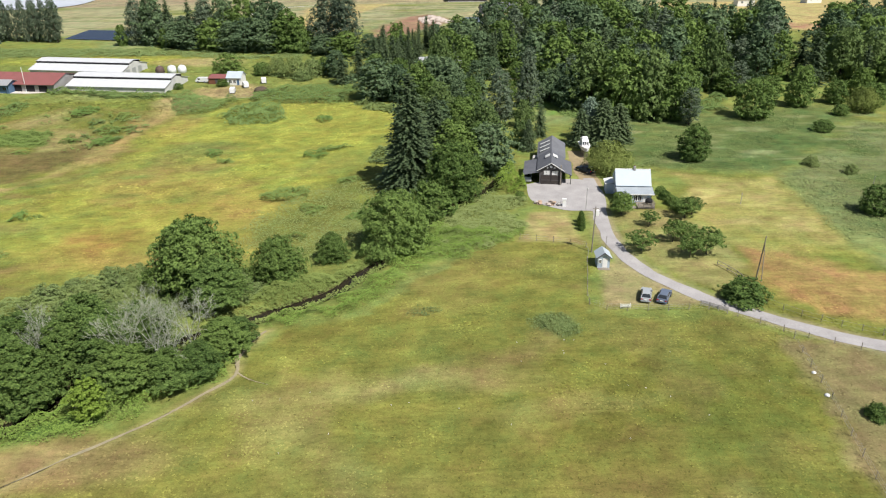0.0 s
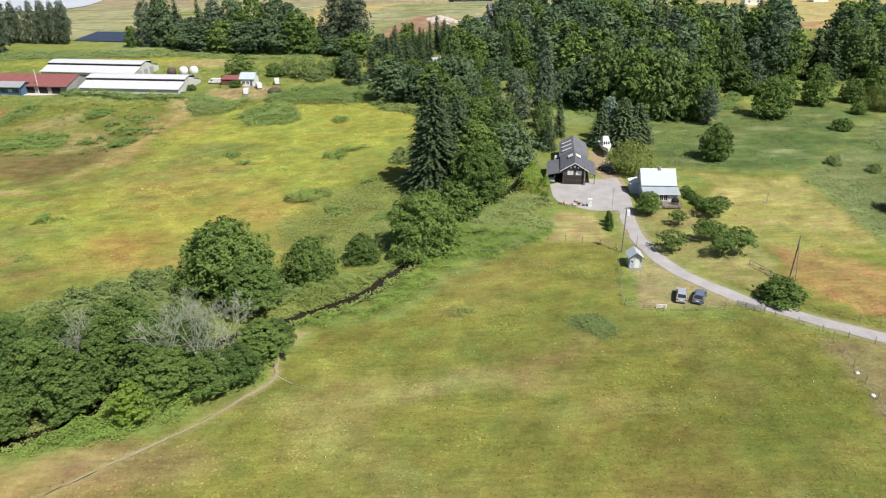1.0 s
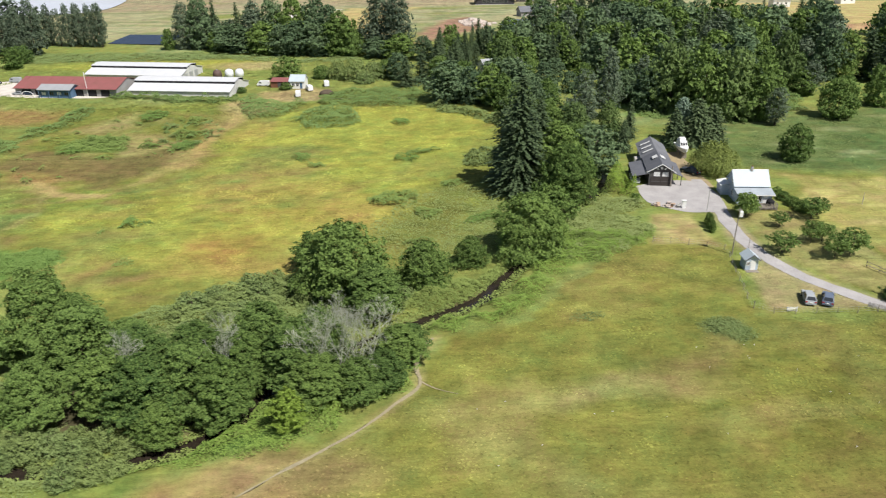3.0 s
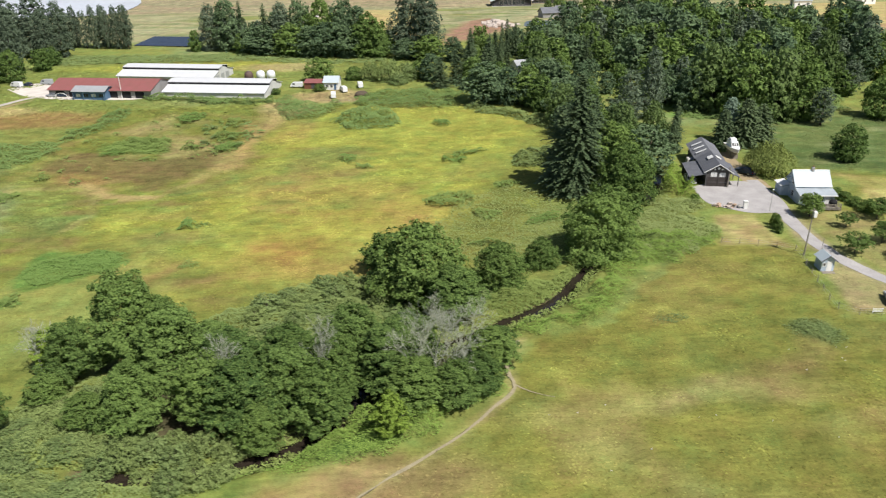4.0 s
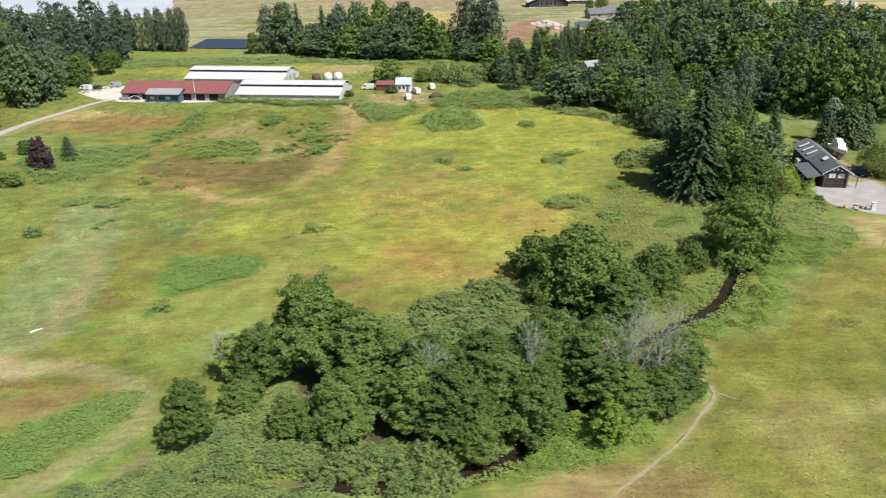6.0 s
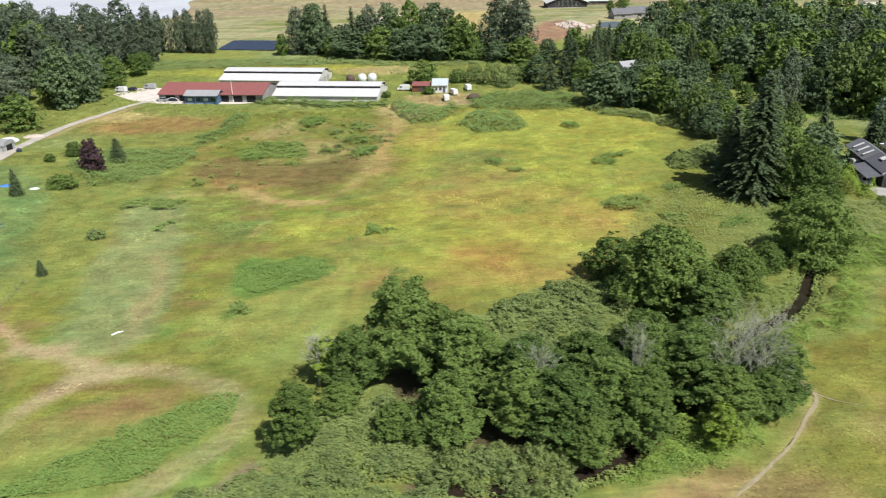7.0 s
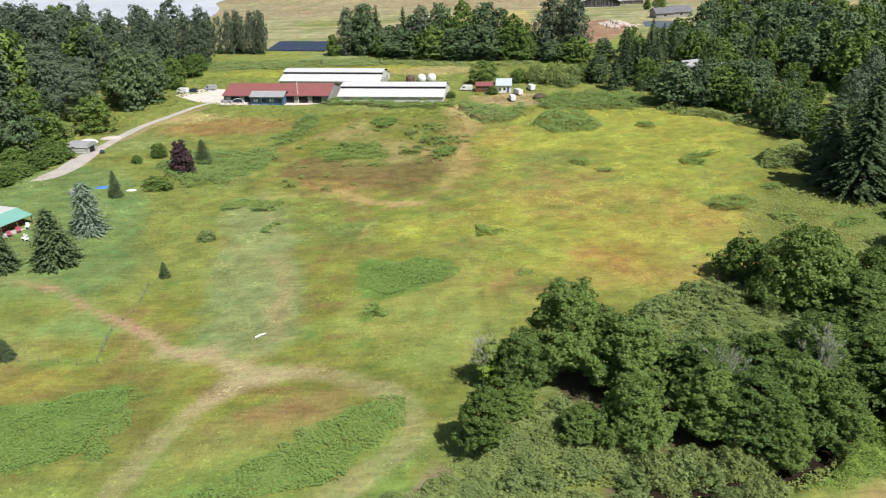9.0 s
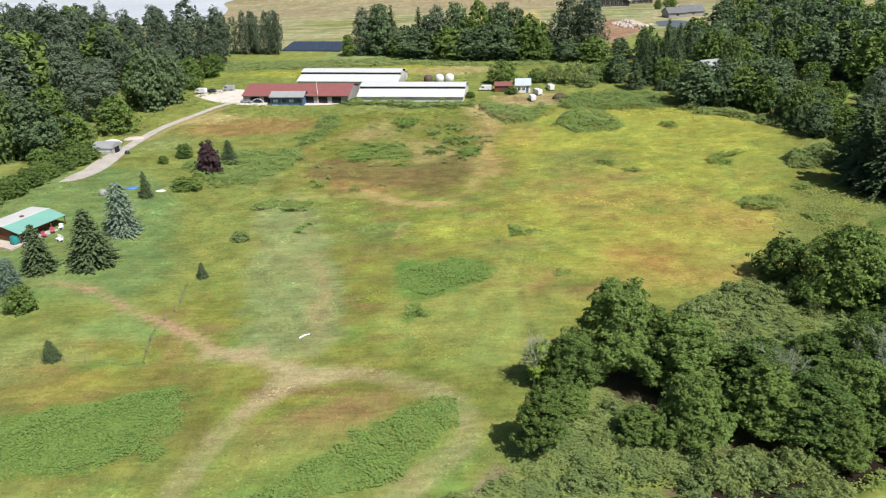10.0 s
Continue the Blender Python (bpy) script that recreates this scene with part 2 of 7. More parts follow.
def zoned(name, blades=False):
    """Turf: the plant cover's colours by zone plus painted grove shade, broken up by clumps and fine grain."""
    m = bpy.data.materials.new(name)
    m.use_nodes = True
    nt = m.node_tree
    b = nt.nodes["Principled BSDF"]
    b.inputs["Roughness"].default_value, b.inputs["Specular IOR Level"].default_value = 0.9, 0.1
    at = nt.nodes.new("ShaderNodeAttribute")
    at.attribute_name = "zone"
    hs = nt.nodes.new("ShaderNodeHueSaturation")
    nt.links.new(at.outputs["Color"], hs.inputs["Color"])
    if blades:
        geo = nt.nodes.new("ShaderNodeNewGeometry")
        r = nt.nodes.new("ShaderNodeMapRange")
        r.inputs["To Min"].default_value, r.inputs["To Max"].default_value = 0.85, 1.2
        nt.links.new(geo.outputs["Random Per Island"], r.inputs[0])
        nt.links.new(r.outputs[0], hs.inputs["Value"])
        nt.links.new(hs.outputs[0], b.inputs["Base Color"])
        tr, ms = nt.nodes.new("ShaderNodeBsdfTranslucent"), nt.nodes.new("ShaderNodeMixShader")
        nt.links.new(hs.outputs[0], tr.inputs["Color"])
        ms.inputs[0].default_value = 0.12
        nt.links.new(b.outputs[0], ms.inputs[1])
        nt.links.new(tr.outputs[0], ms.inputs[2])
        nt.links.new(ms.outputs[0], nt.nodes["Material Output"].inputs[0])
        return m
    co = nt.nodes.new("ShaderNodeTexCoord")
    ns = []
    for sc, det in ((0.22, 6), (1.3, 5), (6.0, 3)):
        n = nt.nodes.new("ShaderNodeTexNoise")
        n.inputs["Scale"].default_value, n.inputs["Detail"].default_value = sc, det
        n.inputs["Roughness"].default_value = 0.65
        nt.links.new(co.outputs["Object"], n.inputs["Vector"])
        ns.append(n)
    lie, lodged = nt.nodes.new("ShaderNodeMapping"), nt.nodes.new("ShaderNodeTexNoise")
    lie.inputs["Scale"].default_value, lie.inputs["Rotation"].default_value = (0.2, 1.0, 1.0), (0, 0, 0.12)
    lodged.inputs["Scale"].default_value, lodged.inputs["Detail"].default_value, lodged.inputs["Distortion"].default_value = 0.8, 6, 1.6
    nt.links.new(co.outputs["Object"], lie.inputs["Vector"])
    nt.links.new(lie.outputs[0], lodged.inputs["Vector"])
    r1, r2 = nt.nodes.new("ShaderNodeMapRange"), nt.nodes.new("ShaderNodeMapRange")
    for r, lo, hi in ((r1, 0.64, 1.34), (r2, 0.474, 0.526)):
        r.inputs["From Min"].default_value, r.inputs["From Max"].default_value = 0.36, 0.64
        r.inputs["To Min"].default_value, r.inputs["To Max"].default_value = lo, hi
    av = nt.nodes.new("ShaderNodeMix")
    av.inputs[0].default_value = 0.5
    nt.links.new(ns[1].outputs["Fac"], av.inputs[2])
    nt.links.new(ns[2].outputs["Fac"], av.inputs[3])
    both = nt.nodes.new("ShaderNodeMix")
    both.inputs[0].default_value = 0.32
    nt.links.new(av.outputs[0], both.inputs[2])
    nt.links.new(lodged.outputs["Fac"], both.inputs[3])
    nt.links.new(both.outputs[0], r1.inputs[0])
    nt.links.new(ns[0].outputs["Fac"], r2.inputs[0])
    nt.links.new(r1.outputs[0], hs.inputs["Value"])
    nt.links.new(r2.outputs[0], hs.inputs["Hue"])
    nt.links.new(hs.outputs[0], b.inputs["Base Color"])
    bp = nt.nodes.new("ShaderNodeBump")
    bp.inputs["Strength"].default_value, bp.inputs["Distance"].default_value = 0.7, 0.25
    nt.links.new(both.outputs[0], bp.inputs["Height"])
    nt.links.new(bp.outputs[0], b.inputs["Normal"])
    return m


TURF, BLADES = zoned("turf"), zoned("grass_blades", True)
GRAVEL = shader("gravel", (0.40, 0.38, 0.37), 0.95, 0, 0.3, 0.35, 5, 0.4)
DRIVE = shader("pale_gravel", (0.64, 0.59, 0.53), 0.95, 0, 0.25, 0.35, 5, 0.4)
LANE = shader("dusty_lane_gravel", (0.47, 0.43, 0.385), 0.95, 0, 0.3, 0.35, 5, 0.4)
WATER = shader("creek_water", (0.030, 0.023, 0.017), 0.12, 0, 0.4, 0.5, 2, 0.05, 0.5)
BARK = shader("bark", (0.12, 0.095, 0.07), 0.95, 0, 0.5, 2, 12, 0.6)
PALE_WOOD = shader("bleached_wood", (0.42, 0.39, 0.36), 0.9, 0, 0.3, 2, 14, 0.5)
DEAD_WOOD = shader("dead_branches", (0.36, 0.38, 0.29), 0.9, 0, 0.3, 2, 14, 0.5)
FOOTWORN = shader("trodden_earth", (0.34, 0.295, 0.185), 0.95, 0, 0.3, 0.8, 5, 0.4)
BROWN_EARTH = shader("brown_earth", (0.345, 0.272, 0.158), 0.95, 0, 0.3, 0.8, 5, 0.4)
POST_WOOD = shader("weathered_wood", (0.27, 0.24, 0.20), 0.9, 0, 0.4, 1.5, 12, 0.4)
ALDER = leaves("alder_leaves", (0.042, 0.088, 0.026), (0.222, 0.322, 0.088))
MAPLE = leaves("maple_leaves", (0.050, 0.098, 0.027), (0.218, 0.312, 0.082))
FOREST = leaves("woodland_leaves", (0.046, 0.086, 0.048), (0.195, 0.275, 0.132))
POPLAR = leaves("poplar_leaves", (0.060, 0.092, 0.062), (0.20, 0.255, 0.160))
FRESH = leaves("light_woodland_leaves", (0.060, 0.105, 0.034), (0.205, 0.285, 0.096))
LIME = leaves("fresh_leaves", (0.14, 0.22, 0.036), (0.31, 0.42, 0.08))
NEEDLES = leaves("fir_needles", (0.038, 0.066, 0.034), (0.140, 0.190, 0.088), 0.2)
BLUE_NEEDLES = leaves("blue_spruce_needles", (0.1, 0.155, 0.11), (0.24, 0.32, 0.23), 0.15)
WILLOW = leaves("willow_leaves", (0.12, 0.175, 0.058), (0.235, 0.305, 0.112), 0.15)
SCRUB = leaves("scrub_leaves", (0.148, 0.2, 0.066), (0.262, 0.33, 0.112), 0.15)
BRAMBLE = leaves("bramble_leaves", (0.115, 0.182, 0.052), (0.23, 0.325, 0.106), 0.15)
BRIGHT_BRAMBLE = leaves("fresh_bramble_leaves", (0.135, 0.22, 0.042), (0.275, 0.39, 0.088), 0.15)
PALE_GRASS = leaves("pale_long_grass", (0.19, 0.24, 0.082), (0.275, 0.33, 0.118), 0.15, 0.35)
WEEDS = leaves("pasture_weeds", (0.10, 0.145, 0.048), (0.185, 0.24, 0.088), 0.15)
LIMEWILLOW = leaves("weeping_willow_leaves", (0.13, 0.17, 0.04), (0.29, 0.34, 0.1), 0.15)
PLUM = leaves("plum_leaves", (0.055, 0.034, 0.042), (0.155, 0.10, 0.11))
HUMMOCK = leaves("rush_clumps", (0.13, 0.19, 0.05), (0.225, 0.305, 0.086), 0.15, 0.7)
LUSH_LEAVES = leaves("lush_growth", (0.120, 0.198, 0.046), (0.188, 0.285, 0.078), 0.15, 0.35)
LONG_GRASS = leaves("long_grass", (0.145, 0.19, 0.066), (0.235, 0.285, 0.105), 0.15, 0.35)
RUSH = leaves("rushes", (0.185, 0.245, 0.065), (0.27, 0.33, 0.1), 0.15, 0.4)

# ---------------------------------------------------------------- ground
OLIVE, PASTURE = (0.166, 0.183, 0.041), (0.181, 0.182, 0.041)
YELLOW, GOLD = (0.276, 0.292, 0.057), (0.302, 0.264, 0.069)
TAN, STRAW = (0.34, 0.295, 0.125), (0.40, 0.33, 0.14)
RUST, MEADOW, LUSH, GREY_GREEN = (0.25, 0.18, 0.065), (0.185, 0.216, 0.056), (0.150, 0.215, 0.05), (0.205, 0.238, 0.092)

YELLOW_FIELD = [(-73, 212), (-56, 227), (-20, 228), (2, 212), (2, 184), (-10, 160), (-30, 126), (-28, 112), (-44, 99), (-60, 104),
                (-75, 112), (-95, 126), (-100, 140), (-84, 146), (-74, 160)]
DRY_RISE = [(-126, 190), (-104, 226), (-77, 217), (-73, 174), (-76, 153), (-97, 156), (-122, 157)]
LUSH_PATCHES = [[(-99.1, 117.3), (-94.8, 121.9), (-88.5, 121.9), (-83.1, 117.8), (-82.5, 114.5), (-89.2, 110), (-92, 108.4), (-95, 106.8), (-98.1, 110.9)],
                [(-115.1, 66), (-114.2, 68.6), (-109.8, 70.6), (-105.2, 73), (-101.6, 76.3), (-98.4, 78.9), (-94.4, 81.4), (-92.0, 80.8), (-91.6, 77.4), (-92.6, 74.4), (-95.8, 70), (-98.8, 67.2), (-102, 64.5), (-112, 60)],
                [(-150, 80), (-140.1, 84.3), (-132.8, 84.9), (-124.5, 85.6), (-124, 82.6), (-123.5, 76.7), (-126.4, 72), (-133.4, 70.1), (-140, 71.5), (-150, 73)],
                [(-97.6, 105.2), (-95.5, 105.9), (-93.8, 103.9), (-94.7, 100.6), (-97.2, 101.7)]]
BARE_GROUND = [(-125, 95.1), (-121.1, 94.8), (-117.3, 95.2), (-114.5, 91.8), (-111.9, 89.8), (-108.1, 88.9), (-103.6, 87.1), (-107, 85.2), (-111.1, 84.4), (-113.8, 81.7), (-116.4, 79.4), (-117.8, 78.5),
               (-118.5, 79.6), (-116.4, 82.8), (-115, 84.8), (-115.1, 87.2), (-117.1, 89.7), (-120.3, 91.4), (-124.2, 92), (-126, 93.2)]
FOOTPATH = [(-21.5, 85), (-22.8, 83), (-23.4, 80.6), (-24.1, 78), (-23.7, 74.2), (-26.6, 70.6), (-30.2, 66.7), (-34.0, 63.3), (-38.4, 60.1), (-42.4, 56.8), (-52, 49.5)]
TRACKS = [[(-156.4, 116.4), (-152.4, 115.4), (-146.1, 112.7), (-141.1, 108.5), (-135.6, 104.5), (-131.5, 101.7), (-127.4, 98.4), (-124, 94.6), (-119, 92.5)],
          [(-113.5, 85.5), (-117.6, 79.1), (-119.7, 74.4), (-121, 70), (-122.5, 63)],
          [(-122, 158), (-119, 145), (-116, 131), (-112, 114), (-111, 92)],
          [(-112, 88), (-105.1, 87.3), (-100.7, 86.5), (-96.4, 83.7), (-93, 81.5), (-91, 78.5), (-90.3, 75.3), (-92.2, 71.2), (-95.8, 67.9), (-99.2, 64.8), (-104.5, 60)]]


def ground_colours(x, y):
    """The cover's colour at each place, with the grove's shade painted in."""
    wx, wy = x + 9 * (fbm(x, y, 14, 3) - 0.5) + 2.5 * (fbm(x, y, 3, 5) - 0.5), y + 9 * (fbm(x, y, 14, 9) - 0.5) + 2.5 * (fbm(x, y, 3, 11) - 0.5)
    col = np.empty((*np.shape(x), 3))
    col[:] = MEADOW

    def lay(colour, weight):
        w = np.clip(weight, 0, 1)[..., None]
        col[:] = col * (1 - w) + np.array(colour) * w

    def blot(cx, cy, rx, ry, turn=0.0, soft=0.35):
        c, s = math.cos(radians(turn)), math.sin(radians(turn))
        u, v = ((wx - cx) * c + (wy - cy) * s) / rx, (-(wx - cx) * s + (wy - cy) * c) / ry
        return (1 - np.hypot(u, v)) / soft

    big, mid = fbm(x, y, 40, 21), fbm(x, y, 11, 31)
    lay(GREY_GREEN, (big - 0.5) * 4)
    lay((0.325, 0.305, 0.165), (fbm(x, y / 0.4, 45, 77) - 0.25) * 5 * (y > 345))
    lay((0.19, 0.215, 0.10), (fbm(x, y / 0.5, 11, 79) - 0.5) * 9 * (y > 345) * 0.55)
    # the broad field beyond the creek
    field = inside(wx, wy, YELLOW_FIELD)
    lay(OLIVE, inside(wx, wy, [(-128, 230), (-40, 232), (4, 225), (4, 150), (-25, 108), (-60, 88), (-118, 60), (-150, 70), (-128, 130)]) / 4)
    west = inside(wx, wy, [(-128, 200), (-60, 200), (-30, 126), (-60, 96), (-92, 84), (-118, 64), (-150, 60), (-150, 92), (-128, 130)])
    lay(YELLOW, np.minimum(west / 4, (fbm(x, y / 0.6, 9, 37) - 0.48) * 5) * 0.35)
    lay(GOLD, np.minimum(west / 4, (fbm(x, y / 0.6, 11, 39) - 0.57) * 9) * 0.25)
    lay((0.20, 0.165, 0.055), np.minimum(west / 4, (fbm(x, y / 0.4, 6, 38) - 0.52) * 10) * 0.5)
    lay(LUSH, np.minimum(west / 4, (fbm(x, y / 0.6, 7, 40) - 0.57) * 9) * 0.5)
    lay(YELLOW, field / 5 * 0.85)
    lay((0.24, 0.26, 0.055), np.minimum(field / 4, (fbm(x, y / 0.35, 5, 43) - 0.5) * 10) * 0.5)
    lay(GOLD, np.minimum(field / 4, (fbm(x, y, 26, 41) - 0.5) * 6) * 0.6)
    lay((0.27, 0.20, 0.06), blot(-48, 138, 17, 22, 20, 0.9) * 0.45)
    lay(MEADOW, np.minimum(field / 4, (fbm(x, y, 18, 47) - 0.52) * 6) * 0.65)
    lay(RUST, np.minimum(field / 4, (fbm(x, y / 0.5, 12, 48) - 0.56) * 9) * 0.25)
    lay(LUSH, np.minimum(field / 4, (fbm(x, y / 0.5, 9, 49) - 0.58) * 9) * 0.25)
    lay(YELLOW, np.minimum(inside(wx, wy, [(-62, 222), (-20, 226), (0, 208), (-2, 186), (-30, 178), (-62, 190)]) / 5, 0.8))
    lay(GOLD, blot(-45, 112, 22, 9) * 0.5)
    lay((0.238, 0.265, 0.072), np.minimum(inside(wx, wy, [(-104, 98), (-99, 124), (-80, 128), (-70, 112), (-72, 90), (-84, 78), (-90, 84)]) / 4, 0.4 + (mid - 0.4) * 3) * 0.6)
    rise = inside(wx, wy, DRY_RISE)
    lay((0.27, 0.235, 0.09), rise / 4 * 0.75)
    lay(RUST, np.minimum(rise / 3, (fbm(x, y, 20, 51) - 0.45) * 6) * 0.8)
    lay(OLIVE, np.minimum(rise / 3, (mid - 0.44) * 6) * 0.8)
    lay((0.160, 0.132, 0.048), inside(wx, wy, [(-116.2, 185), (-111, 187), (-98.2, 179.7), (-87.9, 188.8), (-79.2, 190.6), (-78.1, 178.1), (-80.9, 164.4), (-89.8, 153), (-98.3, 160), (-107.7, 164), (-120.5, 166.4), (-122.7, 179.8)]) / 3 * 0.8)
    lay(LUSH, inside(wx, wy, [(-113.2, 193.9), (-108.3, 200), (-97.4, 197), (-95.6, 186.8), (-101.3, 182.2), (-110.1, 184.9)]) / 2 * 0.75)
    lay((0.35, 0.27, 0.11), inside(wx, wy, [(-113.8, 164.4), (-105.4, 160.1), (-99.8, 155.8), (-92.1, 151.3), (-85.1, 152.5), (-80.8, 162.2), (-84.7, 148), (-93.6, 145.4), (-101.6, 151), (-109.5, 156.3)]) / 1.2 * 0.75)
    lay((0.31, 0.25, 0.095), inside(wx, wy, [(-77, 231.4), (-68.5, 230.8), (-70.6, 208.1), (-72.8, 192.7), (-75.3, 173.2), (-79.4, 158), (-82.0, 160), (-80, 183.1), (-80, 203.4)]) / 2.5 * 0.75)
    lay(TAN, blot(-70, 226, 10, 12))
    lay(RUST, blot(-141, 216, 24, 13, 10) * 0.85)
    lay(STRAW, blot(-156, 226, 16, 8, 10) * 0.5)
    lay(MEADOW, blot(-128, 140, 26, 30) * 0.8)
    lay(GREY_GREEN, inside(wx, wy, [(-128, 150), (-128, 150), (-120, 158), (-108, 132), (-107, 114), (-105.5, 99.5), (-108, 92.5), (-118, 92.5), (-122.3, 104), (-126, 120)]) / 2.5 * 0.95)
    lay((0.145, 0.190, 0.055), np.minimum(inside(wx, wy, [(-112, 150), (-98, 150), (-94, 130), (-104, 124), (-110, 132)]) / 4, (mid - 0.4) * 6) * 0.6)
    lay(STRAW, (1.6 - np.abs(np.hypot((wx + 112) / 1.0, (wy - 138) / 1.25) - 14)) / 2.5 * 0.5 * (wy > 130))
    lay((0.31, 0.245, 0.115), inside(wx, wy, [(-115.2, 126), (-111, 124), (-108.2, 106.3), (-107.7, 97.5), (-110.6, 97.5), (-113.4, 108.5)]) / 2.5 * 0.9)
    lay((0.30, 0.22, 0.105), inside(wx, wy, [(-106, 92.8), (-102, 93.4), (-101, 89.2), (-105.2, 88.5)]) / 1.5 * 0.6)
    for patch in LUSH_PATCHES:
        lay((0.132, 0.205, 0.046), inside(wx, wy, patch) / 1.0 * 0.95)
    lay((0.215, 0.165, 0.062), inside(wx, wy, [(-114.6, 76.9), (-110.1, 82), (-104.9, 84.8), (-99.2, 84.5), (-97.8, 80.2), (-101.6, 76.8), (-106.5, 73.7), (-111.7, 71.4), (-115.4, 68.7), (-116.6, 71.4)]) / 1.5 * 0.85)
    lay(RUST, inside(wx, wy, [(-131.1, 89.5), (-130.2, 95), (-127.4, 95.7), (-122, 91), (-118.1, 85.1), (-119.5, 81.6), (-122.7, 86.6), (-126.9, 88)]) / 2 * 0.5)
    lay((0.165, 0.150, 0.048), np.minimum(inside(wx, wy, [(-150, 94), (-128, 92), (-118, 82), (-112, 70), (-120, 56), (-150, 56)]) / 4, 0.3 + (mid - 0.4) * 4) * 0.45)
    lay((0.132, 0.205, 0.046), inside(wx, wy, LUSH_PATCHES[2]) * 0.9)
    lay(YELLOW, blot(-138, 88, 16, 3, 8, 0.8) * 0.45)
    lay((0.29, 0.205, 0.058), inside(wx, wy, [(-68.9, 128.1), (-56.4, 129.5), (-47, 123), (-45.5, 111.1), (-51.5, 107), (-58.4, 109), (-65.4, 115.4)]) / 5 * 0.55)
    lay(RUST, inside(wx, wy, [(-80.2, 112.5), (-73.9, 116.7), (-69.1, 116.9), (-73.8, 111.9), (-78.1, 106.3)]) / 1.5 * 0.55)
    lay(MEADOW, inside(wx, wy, [(-182, 190), (-150, 190), (-128, 160), (-122, 130), (-134, 104), (-190, 104)]) / 4 * 0.9)
    lay((0.148, 0.212, 0.070), inside(wx, wy, [(-186, 176), (-156, 176), (-138, 150), (-134, 120), (-140, 108), (-190, 104)]) / 4 * 0.8)
    lay((0.185, 0.245, 0.075), inside(wx, wy, [(-143.9, 103.7), (-143.4, 107.7), (-140.4, 107.6), (-135.2, 103.2), (-133.2, 99.9), (-132.6, 94), (-140.5, 96), (-145.8, 97.8), (-146.3, 100.7)]) / 1.5 * 0.85)
    lay(YELLOW, blot(-115, 292, 60, 12) * 0.75)
    lay(TAN, blot(-80, 287, 22, 9) * 0.7)
    lay(TAN, blot(-60, 240, 13, 7) * 0.9)
    # grass beside the creek
    bank = line_distance(x, y, creek_line)
    lay(MEADOW, (14 + 8 * (mid - 0.5) - bank) / 5 * 0.8)
    lay(LUSH, np.minimum((9 - bank) / 3, (mid - 0.42) * 5) * 0.8)
    lay((0.20, 0.155, 0.10), inside(wx, wy, [(-91.9, 63), (-91.8, 66), (-89.3, 68), (-86.2, 71), (-84.3, 69), (-84.2, 66.7), (-87.6, 65.2), (-89.5, 63)]) * 0.8)
    # deep shade under the grove, painted into the ground as near-black brown
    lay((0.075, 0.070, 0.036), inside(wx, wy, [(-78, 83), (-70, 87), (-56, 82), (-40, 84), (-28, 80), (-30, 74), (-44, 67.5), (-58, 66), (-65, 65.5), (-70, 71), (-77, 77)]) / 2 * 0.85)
    # the pasture this side of the creek
    pasture = inside(wx, wy, [(-140, 20), (-60, 57.5), (-38, 64.5), (-24, 74), (-21.5, 85), (-8, 88.5), (-2, 101), (8, 107.5), (18.5, 113.5), (30, 110.5),
                              (26, 88), (51, 80), (90, 60), (120, 20)])
    lay(PASTURE, pasture / 1.2)
    lay(OLIVE, np.minimum(pasture / 2, (fbm(x, y, 24, 61) - 0.5) * 7) * 0.6)
    lay((0.150, 0.166, 0.040), np.minimum(pasture / 2, (fbm(x, y, 9, 71) - 0.54) * 6) * 0.4)
    lay((0.225, 0.185, 0.062), np.minimum(pasture / 2, (fbm(x, y / 0.5, 20, 72) - 0.5) * 6) * 0.45)
    lay((0.205, 0.200, 0.046), np.minimum(pasture / 2, (fbm(x, y / 0.6, 13, 73) - 0.52) * 6) * 0.4)
    lay((0.155, 0.150, 0.036), blot(-8, 58, 34, 9, 0, 0.8) * 0.5)
    lay((0.122, 0.136, 0.028), blot(36, 64, 42, 26, 0, 0.9) * 0.8)
    lay((0.18, 0.145, 0.05), np.minimum(blot(36, 66, 36, 20, 0, 0.9), (fbm(x, y, 8, 75) - 0.5) * 6) * 0.5)
    lay((0.285, 0.262, 0.072), np.minimum(inside(wx, wy, [(-0.4, 102.1), (6.7, 105.8), (15.4, 102.9), (14.8, 95), (9.5, 88.4), (2.1, 84.2), (-3.1, 86.1), (-4.5, 92.9)]) / 4, 0.35 + (fbm(x, y, 5, 74) - 0.4) * 3) * 0.6)
    lay((0.235, 0.185, 0.075), inside(wx, wy, [(-7.7, 70.5), (3.6, 74.5), (13.2, 81.9), (17.6, 87.8), (22.6, 85.9), (16.5, 76.1), (9.2, 69.4), (-1.3, 68.2)]) / 3 * 0.55)
    lay((0.12, 0.155, 0.05), blot(19, 83.8, 5.2, 4.6) * 0.7)
    lay(TAN, blot(-6, 70.5, 24, 4.0, 0, 0.9) * 0.5)
    lay((0.285, 0.215, 0.095), blot(-43, 59, 20, 5.5, 14, 0.6) * 0.7)
    lay(TAN, blot(18, 66, 16, 3, 12, 0.9) * 0.3)
    lay(TAN, np.minimum(pasture / 3, (fbm(x, y, 16, 81) - 0.6) * 5) * 0.3)
    lawn = inside(x + 1.2 * (mid - 0.5), y + 1.2 * (big - 0.5), [(21.8, 127.4), (18.1, 113.5), (26.1, 112.3), (30.2, 110.4), (29.8, 122.5), (30.3, 127.5)])
    lay((0.315, 0.262, 0.112), lawn / 0.8 * 0.95)
